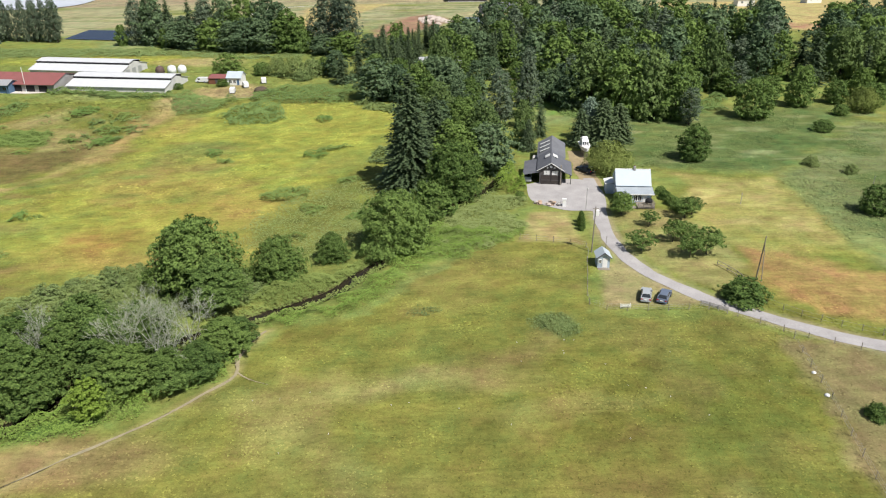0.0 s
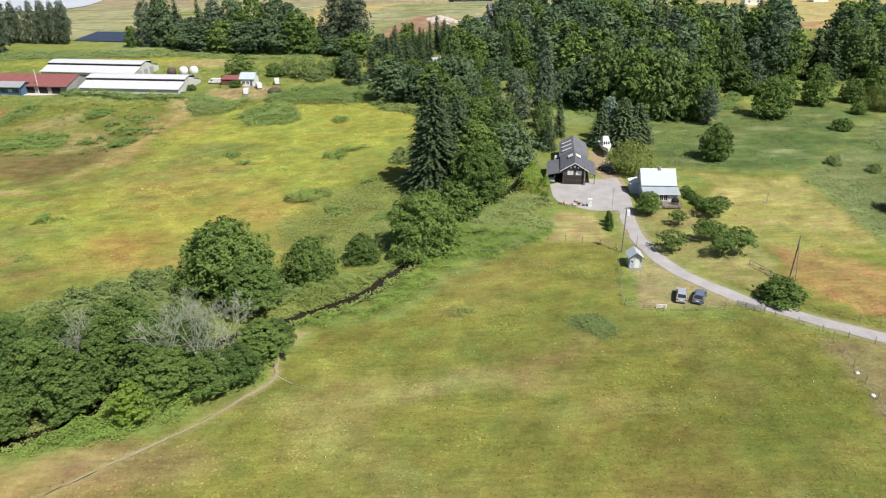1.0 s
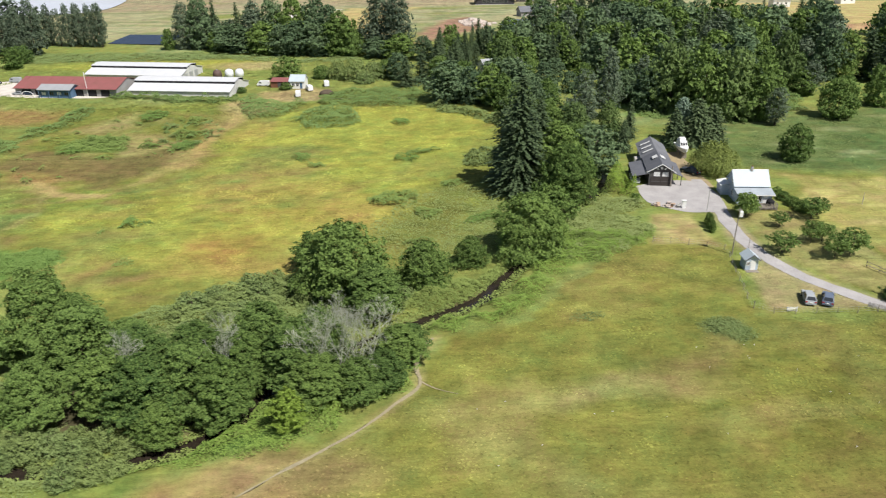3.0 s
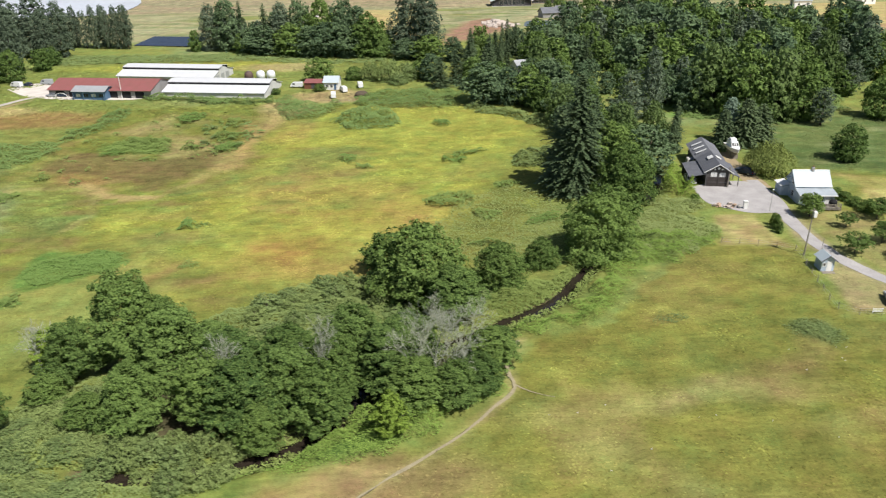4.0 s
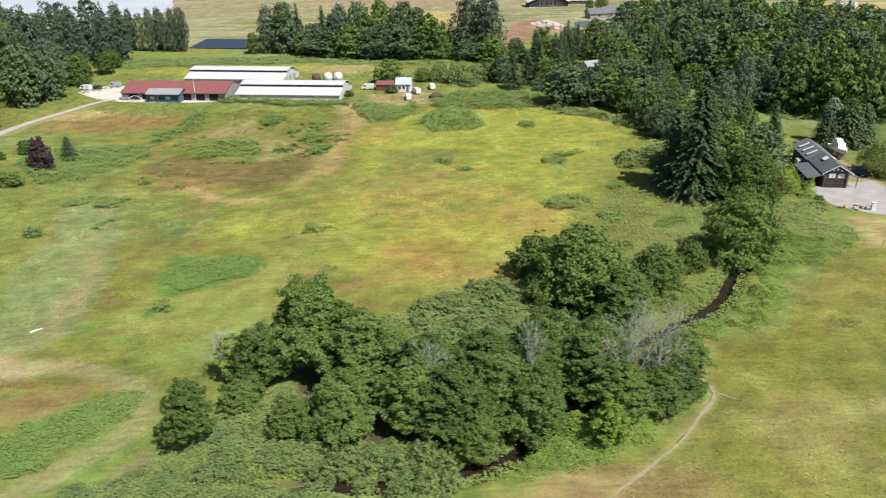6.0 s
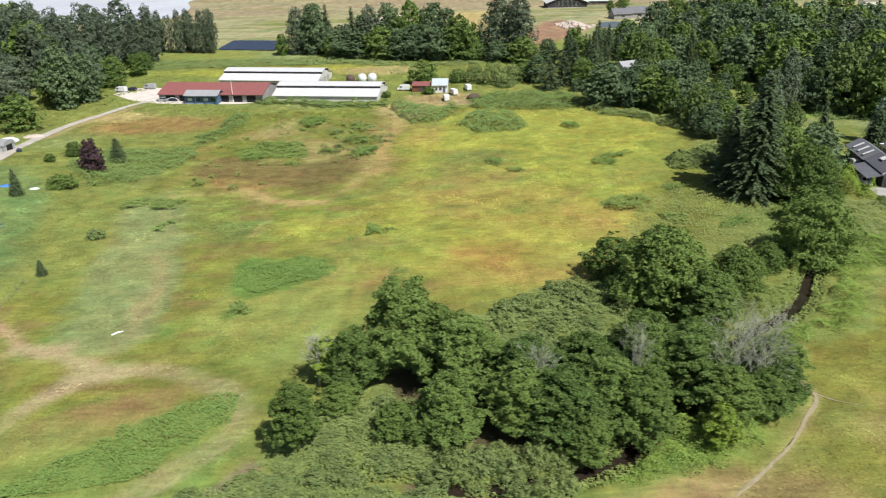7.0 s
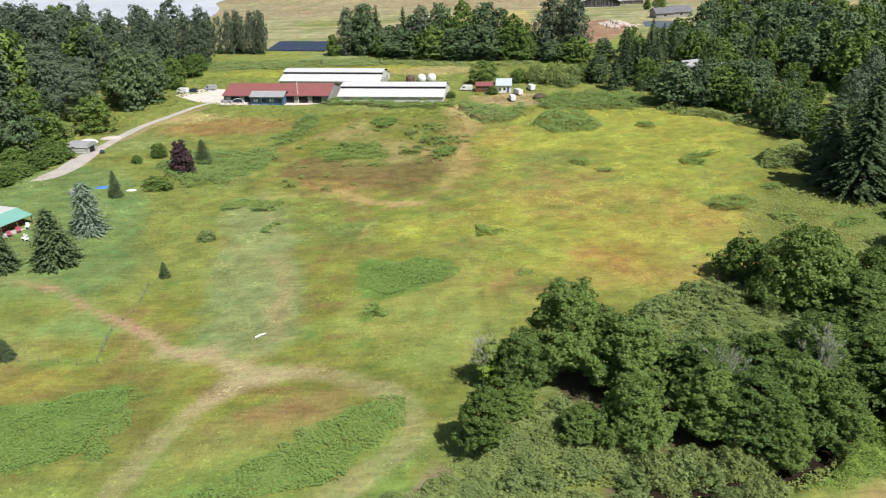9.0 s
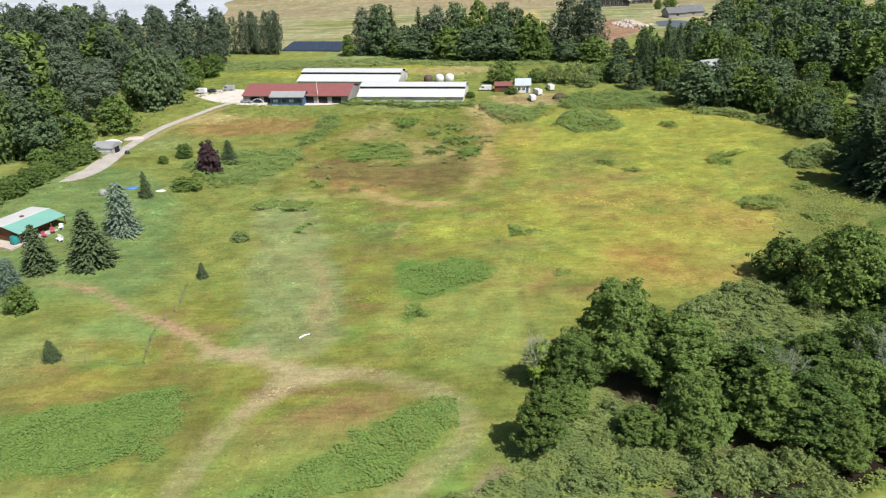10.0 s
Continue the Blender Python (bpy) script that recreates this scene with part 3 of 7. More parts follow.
    lay(OLIVE, np.minimum(lawn / 0.8, 1) * (0.5 + 0.5 * np.sin(0.9 * x + 0.5 * y)) * 0.35)
    lay((0.205, 0.178, 0.078), inside(wx, wy, [(50, 80), (90, 66), (90, 30), (44.5, 40)]) / 1.2 * 0.8)
    lay((0.29, 0.25, 0.115), inside(x + 1.2 * (mid - 0.5), y, [(30, 104), (33.3, 105), (36, 101.5), (40.3, 95.1), (43.5, 89), (38.7, 88.2), (26.5, 88.6)]) / 1.0 * 0.85)
    # east of the drive
    east = inside(wx, wy, [(37, 124), (44, 128), (62, 150), (82, 146), (80, 122), (76, 108), (110, 60), (60, 75), (42, 92), (36, 108)])
    lay(OLIVE, east / 3)
    mown = inside(wx, wy, [(37.2, 124.7), (35.2, 110.4), (39.7, 100.6), (46, 94), (52, 98), (55.4, 111.5), (54.1, 119.3), (46.5, 126)])
    lay((0.245, 0.232, 0.080), mown / 1.5 * 0.85)
    lay((0.30, 0.26, 0.11), np.minimum(mown / 1.5, 1) * (0.5 + 0.5 * np.sin(1.1 * y + 0.3 * x)) * 0.4)
    lay((0.275, 0.258, 0.080), inside(wx, wy, [(53, 132), (56, 148), (82, 144), (80, 122), (76, 106), (57, 103), (51, 108)]) / 2.5 * 0.85)
    lay(STRAW, np.minimum(inside(wx, wy, [(54, 130), (56, 146), (80, 143), (79, 124), (73, 110), (57, 108)]) / 3, (fbm(x, y / 0.5, 8, 63) - 0.45) * 6) * 0.45)
    lay(YELLOW, inside(wx, wy, [(54, 118), (84, 110), (78, 100), (56, 108)]) / 4 * 0.4)
    lay((0.30, 0.212, 0.076), inside(wx, wy, [(51, 98), (55, 108), (66, 106), (82, 98), (97, 76), (74, 77), (57, 86)]) / 1.8 * 0.9)
    lay((0.155, 0.185, 0.075), inside(wx, wy, [(80, 146), (125, 190), (150, 160), (150, 90), (82, 108)]) / 4 * 0.85)
    lay((0.120, 0.162, 0.052), inside(wx, wy, [(46, 152), (60, 148), (84, 146), (128, 190), (120, 206), (84, 198), (56, 196), (44, 190)]) / 4 * 0.75)
    lay(LUSH, inside(wx, wy, [(36, 196), (50, 196), (50, 236), (40, 240)]) / 3 * 0.9)
    marsh = inside(wx, wy, [(44, 150), (84, 142), (82, 108), (150, 88), (150, 165), (128, 206), (56, 206), (44, 190)])
    lay((0.215, 0.24, 0.105), np.minimum(marsh / 4, (fbm(x + 0.3 * y, y / 0.35, 11, 113) - 0.5) * 8) * 0.6)
    lay((0.095, 0.14, 0.042), np.minimum(marsh / 4, (fbm(x, y / 0.4, 12, 117) - 0.55) * 9) * 0.6)
    # far fields
    lay(STRAW, inside(wx, wy, [(-60, 330), (-24, 330), (-22, 420), (-4, 520), (-60, 520)]) / 4 * 0.8)
    lay((0.285, 0.18, 0.115), inside(wx, wy, [(-20, 322), (-8, 328), (4, 343), (18, 357), (24, 382), (16, 412), (-2, 398), (-14, 356)]) / 4 * 0.9)
    lay(STRAW, inside(wx, wy, [(140, 335), (300, 320), (300, 480), (140, 480)]) / 4)
    lay((0.33, 0.22, 0.12), inside(wx, wy, [(150, 338), (230, 332), (220, 356), (150, 356)]) / 3 * 0.8)
    lay((0.30, 0.235, 0.15), np.clip((y - 520 - 0.1 * x) / 30, 0, 1) * 0.8 * np.clip(0.5 + 3 * (fbm(x, y / 0.3, 60, 83) - 0.4), 0.3, 1))
    lay((0.33, 0.26, 0.12), inside(wx, wy, [(-69, 241), (-62, 231), (-49, 232), (-47, 248), (-66, 247)]) / 2 * 0.9)
    # patchy growth at two scales over all of it
    col *= (0.80 + 0.40 * fbm(x, y, 7, 101))[..., None] * (0.80 + 0.40 * value_noise(x, y, 1.6, 103))[..., None]
    col *= (0.84 + 0.32 * fbm(x, y / 0.6, 3.2, 105, 3))[..., None]
    col[..., 0] *= 0.90 + 0.20 * fbm(x, y, 18, 107)
    # bare earth: the worn paths and tracks
    lay(TAN, inside(wx, wy, [(35, 143), (40.5, 143), (41.5, 165), (39, 167)]) / 1.5 * 0.8)
    lay((0.31, 0.275, 0.15), (2.7 + 1.6 * (mid - 0.5) - line_distance(x, y, smooth_line([(75, 69), (58.5, 78.4), (46.4, 87.8), (39.2, 96.3), (35.2, 106.3), (35, 119.7), (37.6, 138)], 3))) / 1.0 * 0.65)
    edge = 0.6 * (fbm(x, y, 2.2, 91) - 0.5)
    path = line_distance(x, y, smooth_line(FOOTPATH, 3))
    lay(TAN, (1.0 + edge - path) / 0.8 * 0.6)
    lay(TAN, (2.0 - np.hypot(x + 22.4, (y - 83.4) / 1.3)) / 1.5 * 0.5)
    for i, track in enumerate(TRACKS):
        d = line_distance(x, y, smooth_line(track, 4))
        lay((0.275, 0.268, 0.115), (2.3 + 2.5 * (mid - 0.5) - d) / 2.0 * (0.3, 0.6, 0.2, 0.5)[i])
        lay((0.36, 0.32, 0.175), (0.75 + 2 * edge - np.abs(d - 0.85)) / 0.6 * (0.0, 0.35, 0.06, 0.3)[i])
    worn = line_distance(x, y, smooth_line(TRACKS[0], 4))
    lay((0.35, 0.255, 0.14), (0.75 + 0.35 * np.clip((x + 140) / 12, 0, 1) + 2.2 * edge + 0.8 * (mid - 0.5) - worn) / 0.55 * np.clip((x + 156) / 8, 0, 1) * 0.9)
    lay((0.345, 0.292, 0.155), (inside(x + 2.2 * (mid - 0.5) + 4 * edge, y + 1.6 * (big - 0.5) + 3 * edge, BARE_GROUND) + 0.6) / 1.5 * 0.8)
    lay((0.335, 0.255, 0.135), (1.5 + 1.5 * edge - np.abs(line_distance(x, y, smooth_line([(-166.4, 202), (-164.4, 216), (-160.4, 228), (-153.8, 241)], 4)))) / 1.2 * 0.8)
    lay((0.13, 0.10, 0.06), (1.1 + 0.7 * np.clip((x + 56) / 8, 0, 1) - bank - 3 * (x < -72)) / 0.4)
    return col


def axis(lo, hi, step, far):
    core = np.arange(lo, hi + step / 2, step)
    out = np.array([10, 25, 60, 150, 350, 900, 2400.0]) * far
    return np.concatenate([lo - out[::-1], core, hi + out])


gx, gy = np.meshgrid(axis(-280, 220, 1.25, 1.0), np.concatenate([-90 - np.array([2400.0, 900, 350, 150, 60, 25, 10]), np.arange(-90, 40, 2.5), np.arange(40, 200.5, 1.0), np.arange(202, 441, 2.0), np.arange(446, 700, 6.0), 700 + np.array([25, 60, 150, 350, 900, 2400.0])]))
gv = np.stack([gx, gy, ground_z(gx, gy)], -1)
rows_n, cols_n = gx.shape
ids = np.arange(rows_n * cols_n).reshape(rows_n, cols_n)
gf = np.stack([ids[:-1, :-1], ids[:-1, 1:], ids[1:, 1:], ids[1:, :-1]], -1).reshape(-1, 4)
me = bpy.data.meshes.new("ground")
me.vertices.add(gv.shape[0] * gv.shape[1])
me.vertices.foreach_set("co", gv.astype(np.float32).ravel())
me.loops.add(gf.size)
me.loops.foreach_set("vertex_index", gf.astype(np.int32).ravel())
me.polygons.add(len(gf))
me.polygons.foreach_set("loop_start", np.arange(0, gf.size, 4, dtype=np.int32))
me.update(calc_edges=True)
me.polygons.foreach_set("use_smooth", [True] * len(gf))
shade = np.ones((gx.size, 4), np.float32)
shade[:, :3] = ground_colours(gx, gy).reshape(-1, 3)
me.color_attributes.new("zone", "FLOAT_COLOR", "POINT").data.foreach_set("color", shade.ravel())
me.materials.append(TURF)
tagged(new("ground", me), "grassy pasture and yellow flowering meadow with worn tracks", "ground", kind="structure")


def ribbon(name, points, width, lift, material, label, category, level=None, crown=0.06, wander=0.25):
    line = smooth_line(points, 1.0)
    way = np.gradient(line, axis=0)
    way /= np.linalg.norm(way, axis=1)[:, None]
    side = np.stack([way[:, 1], -way[:, 0]], -1)
    g, n = Geo(), 5
    for i, (p, s) in enumerate(zip(line, side)):
        w = (width[0] + (width[1] - width[0]) * i / (len(line) - 1)) / 2
        for k in np.linspace(-1, 1, n):
            q = p + s * k * (w + wander * (value_noise(p[0] + 50 * k, p[1], 3.0, 5) - 0.5))
            g.v.append((q[0], q[1], (gz(*q) + lift + crown * (1 - k * k)) if level is None else gz(*p) + level))
    for i in range(len(line) - 1):
        for k in range(n - 1):
            a = i * n + k
            g.f.append((a, a + 1, a + n + 1, a + n))
    ob = part(name, g, material, smooth=True)
    return tagged(ob, label, category, kind="structure")


ribbon("road", [(75, 69), (66, 74.6), (58.5, 78.4), (52.5, 82.6), (46.4, 87.8), (42.4, 91.9), (39.2, 96.3), (36.7, 101), (35.2, 106.3),
                (34.7, 112), (35, 119.7), (36.1, 128), (37.6, 138), (38.2, 146)], (2.9, 2.5), 0.05, GRAVEL,
       "pale grey gravel drive curving up to the yard", "road", wander=0.55)
ribbon("water", CREEK[5:], (2.9, 2.8), 0, WATER, "dark brown slow creek water between grassy banks", "water", level=-0.85, wander=1.5)
ribbon("dirt_lane", [(37.8, 141), (38.4, 148), (38.8, 156), (39.6, 166)], (4.6, 3.4), 0.035, BROWN_EARTH, "brown earth lane from the yard towards the boat", "road", crown=0.0, wander=0.9)
ribbon("footpath", FOOTPATH, (0.42, 0.16), 0.075, FOOTWORN, "narrow trodden earth path through the pasture", "path", crown=0.0, wander=0.5)
ribbon("footpath", [(-23.6, 74.9), (-21.8, 73.2), (-19.2, 72.0)], (0.26, 0.06), 0.055, FOOTWORN, "faint branch of the trodden path", "path", crown=0.0, wander=0.3)
ribbon("farm_drive", [(-171.4, 166), (-169.8, 172), (-169.2, 180), (-169.3, 190), (-168.8, 202), (-167.2, 216), (-163, 228), (-156.5, 243), (-152, 247)], (3.8, 1.9), 0.05, LANE,
       "pale gravel farm drive beside a dark wood", "road")


def pad(name, outline, lift, material, label, category):
    """A flat piece of paving, cut into small faces that follow the land."""
    p = smooth_line(outline + outline[:1], 1.0)[:-1]
    c = p.mean(0)
    g, n, rings = Geo(), len(p), 5
    for r in range(rings):
        for q in p:
            u = c + (q - c) * (r + 0.0) / (rings - 1)
            g.v.append((u[0], u[1], gz(*u) + lift))
    for r in range(rings - 1):
        for i in range(n):
            j = (i + 1) % n
            g.f.append((r * n + i, (r + 1) * n + i, (r + 1) * n + j, r * n + j))
    return tagged(part(name, g, material, smooth=True), label, category, kind="structure")


pad("yard", [(24.2, 143.2), (23.6, 136), (24.6, 132.4), (29.4, 128), (34, 127.4), (37, 127), (38.8, 133), (39.2, 140), (37, 145), (33, 146), (28, 145)], 0.045, GRAVEL,
    "worn grey asphalt yard in front of the dark barn", "yard")
pad("turning_place", [(-173.4, 163), (-171.5, 170), (-171.8, 180), (-171, 190), (-168.5, 192), (-167.2, 186), (-166.4, 178), (-166.6, 170), (-169, 164)], 0.055, LANE,
    "widened gravel turning place on the farm drive", "road")
pad("farmyard", [(-169, 259), (-159, 248.5), (-149, 243), (-139, 241.5), (-122, 240), (-118, 244), (-130, 246.5), (-148, 250), (-151, 262), (-155, 267), (-165, 267)], 0.045, DRIVE,
    "pale gravel farmyard in front of the red roof", "yard")

# ---------------------------------------------------------------- trees
def clump_faces(centres, normals, sizes, gen, long=1.0):
    """Leaf clumps: a jagged leaf-like face at each centre."""
    n = len(centres)
    nm = normals / (np.linalg.norm(normals, axis=1, keepdims=True) + 1e-9)
    ref = gen.normal(size=(n, 3))
    a = np.cross(nm, ref)
    a /= np.linalg.norm(a, axis=1, keepdims=True) + 1e-9
    b = np.cross(nm, a)
    out = np.empty((n, 3, 3))
    for i, (u, v) in enumerate(((1, 0.1), (-0.55, 0.85), (-0.5, -0.8))):
        k = gen.uniform(0.75, 1.4, (n, 1)) * sizes[:, None]
        bend = gen.uniform(-0.18, 0.18, (n, 1)) * sizes[:, None]
        out[:, i] = centres + (a * u * long + b * v) * k + nm * bend
    return out


def lobe_leaves(lobes, count, size, gen, up=0.35, flat=0.75):
    """Leaf clumps over a set of leafy sprays (x, y, z, radius), turned outward from the trunk and up."""
    lobes = np.array(lobes)
    pick = gen.choice(len(lobes), count, p=lobes[:, 3] ** 2 / (lobes[:, 3] ** 2).sum())
    out = lobes[pick, :3] * (1, 1, 0)
    out /= np.linalg.norm(out, axis=1, keepdims=True) + 0.6
    d = gen.normal(size=(count, 3)) + out * 0.7 + np.array([0, 0, 0.45])
    d /= np.linalg.norm(d, axis=1, keepdims=True)
    r = lobes[pick, 3:4] * (1.12 - 0.45 * gen.uniform(0, 1, (count, 1)) ** 2)
    c = lobes[pick, :3] + d * r * (1, 1, flat)
    nrm = d * 0.42 + out * 0.34 + gen.normal(size=(count, 3)) * 0.42 + np.array([0, 0, up])
    return clump_faces(c, nrm, size * (0.5 + 0.9 * gen.uniform(0, 1, count) ** 1.5), gen, 1.35)


def make_trunk(height, radius, gen, limbs=6, spread=0.5, start=0.3, lean=0.04):
    g = Geo()
    p = Vector((0, 0, -0.4))
    for i in range(5):
        q = Vector((gen.uniform(-lean, lean) * height, gen.uniform(-lean, lean) * height, height * (i + 1) / 5))
        g.rod(p, q, radius * (1 - 0.19 * i), radius * (1 - 0.19 * (i + 1)) + 0.01, 7)
        p = q
    for i in range(limbs):
        z = height * (start + (0.95 - start) * (i + 0.5) / limbs)
        a = 2.4 * i + gen.uniform(-0.4, 0.4)
        ln = spread * height * (1.1 - z / height) * gen.uniform(0.7, 1.1) + 0.5
        m = Vector((math.cos(a) * ln * 0.5, math.sin(a) * ln * 0.5, z + ln * 0.28))
        g.rod((0, 0, z), m, radius * 0.45 * (1.1 - z / height), radius * 0.25 * (1.1 - z / height) + 0.01, 5)
        g.rod(m, (m.x * 2, m.y * 2, z + ln * 0.45), radius * 0.25 * (1.1 - z / height) + 0.01, 0.015, 5)
    return g


def broad_lobes(h, w, gen, n, base=0.12, shape=0.55, small=0.06, peak=1.6, sprays=7, cone=0.25):
    """Leafy sprays along the boughs of a broadleaf tree: egg-shaped outline, widest at `shape` of its height."""
    out, p1, p2, p3 = [], *gen.uniform(0, 6.283, 3)
    for i in range(n):
        u = base + (0.98 - base) * (i + gen.uniform(0, 1)) / n
        k = 1 - abs((u - shape) / (shape - base + 0.12 if u < shape else 1.04 - shape)) ** peak
        e = w / 2 * ((1 - cone) * math.sqrt(max(k, 0.03)) + cone * min(1, max(k, 0.1), (1.04 - u) / (1.04 - shape)))
        a = 2.4 * i + gen.uniform(-0.5, 0.5)
        reach = e * gen.uniform(0.78, 1.08) * (1 + 0.16 * math.sin(3 * a + p1 + 5 * u) + 0.12 * math.sin(2 * a + p2 - 9 * u) + 0.08 * math.sin(14 * u + p3))
        for _ in range(max(4, int(1.6 * sprays * (0.3 + 1.0 * 2 * e / w)))):
            f = 0.25 + 0.75 * math.sqrt(gen.uniform(0, 1))
            b = a + gen.normal(0, 0.34)
            z = u * h + h * 0.022 * gen.normal() - 0.10 * e * f * f
            out.append((math.cos(b) * reach * f, math.sin(b) * reach * f, z, w * small * gen.uniform(0.32, 1.0)))
    out.append((0, 0, h * 0.5, w * 0.2))
    return out


def plant(name, trunk, crown, bark, label, category):
    """A tree kept at the origin as the model for its copies."""
    root = new(name)
    root.empty_display_size = 0.5
    part("trunk", trunk, bark, root, smooth=True)
    ob = new("crown", crown)
    ob.parent = root
    return tagged(root, label, category)


def fir_faces(h, w, gen, whorls, per, leaf, droop=0.25, power=0.85):
    cs, ns, ss = [], [], []
    for i in range(whorls):
        z = h * (0.05 + 0.94 * i / whorls)
        reach = w / 2 * (1 - (z / h)) ** power * gen.uniform(0.75, 1.15) + 0.12
        m = max(3, int(per * (0.45 + 0.55 * (1 - z / h))))
        for j in range(m):
            a = 6.283 * (j + gen.uniform(0, 0.9)) / m + i
            ln = reach * gen.uniform(0.65, 1.1)
            steps = max(2, int(ln / (leaf * 0.75)))
            for k in range(steps):
                u = (k + 0.7) / steps
                wob = gen.normal(0, 0.12, 3) * leaf * 2
                cs.append((math.cos(a) * ln * u + wob[0], math.sin(a) * ln * u + wob[1], z - droop * ln * u ** 1.5 + 0.15 * wob[2]))
                ns.append((math.cos(a) * 0.35 + gen.normal(0, 0.25), math.sin(a) * 0.35 + gen.normal(0, 0.25), 0.9))
                ss.append(leaf * gen.uniform(0.7, 1.2) * (1.15 - 0.45 * u))
    return clump_faces(np.array(cs), np.array(ns), np.array(ss), gen, 1.25)


def willow_faces(h, w, gen, strands, leaf):
    cs, ns, ss = [], [], []
    for _ in range(strands):
        a, r = gen.uniform(0, 6.283), w / 2 * math.sqrt(gen.uniform(0.05, 1))
        top = h * (1 - 0.45 * (2 * r / w) ** 2) * gen.uniform(0.88, 1.02)
        drop = gen.uniform(0.25, 0.75) * top * (0.4 + r / w)
        for k in range(int(drop / leaf / 0.7) + 1):
            cs.append((math.cos(a) * r + gen.normal(0, 0.1), math.sin(a) * r + gen.normal(0, 0.1), max(0.3, top - k * leaf * 0.7)))
            ns.append((math.cos(a) + gen.normal(0, 0.4), math.sin(a) + gen.normal(0, 0.4), 0.6))
            ss.append(leaf * gen.uniform(0.6, 1.2))
    return clump_faces(np.array(cs), np.array(ns), np.array(ss), gen, 0.7)


def model_broad(name, h, w, count, leaf, mat, seed, lobes=34, label="", base=0.12, shape=0.55, small=0.06, bark=BARK, up=0.45, flat=0.55, sprays=7, cone=0.25):
    gen = np.random.default_rng(seed)
    faces = lobe_leaves(broad_lobes(h, w, gen, lobes, base, shape, small, sprays=sprays, cone=cone), count, leaf, gen, up, flat)
    return plant(name, make_trunk(h * 0.9, 0.018 * h + 0.03, gen, 7, 0.4), quads_mesh("crown", faces, mat), bark, label, "tree")


def model_fir(name, h, w, whorls, per, leaf, mat, seed, label, droop=0.25, power=0.85):
    gen = np.random.default_rng(seed)
    return plant(name, make_trunk(h * 0.97, 0.014 * h + 0.04, gen, 0, lean=0.004), quads_mesh("crown", fir_faces(h, w, gen, whorls, per, leaf, droop, power), mat), BARK, label, "tree")


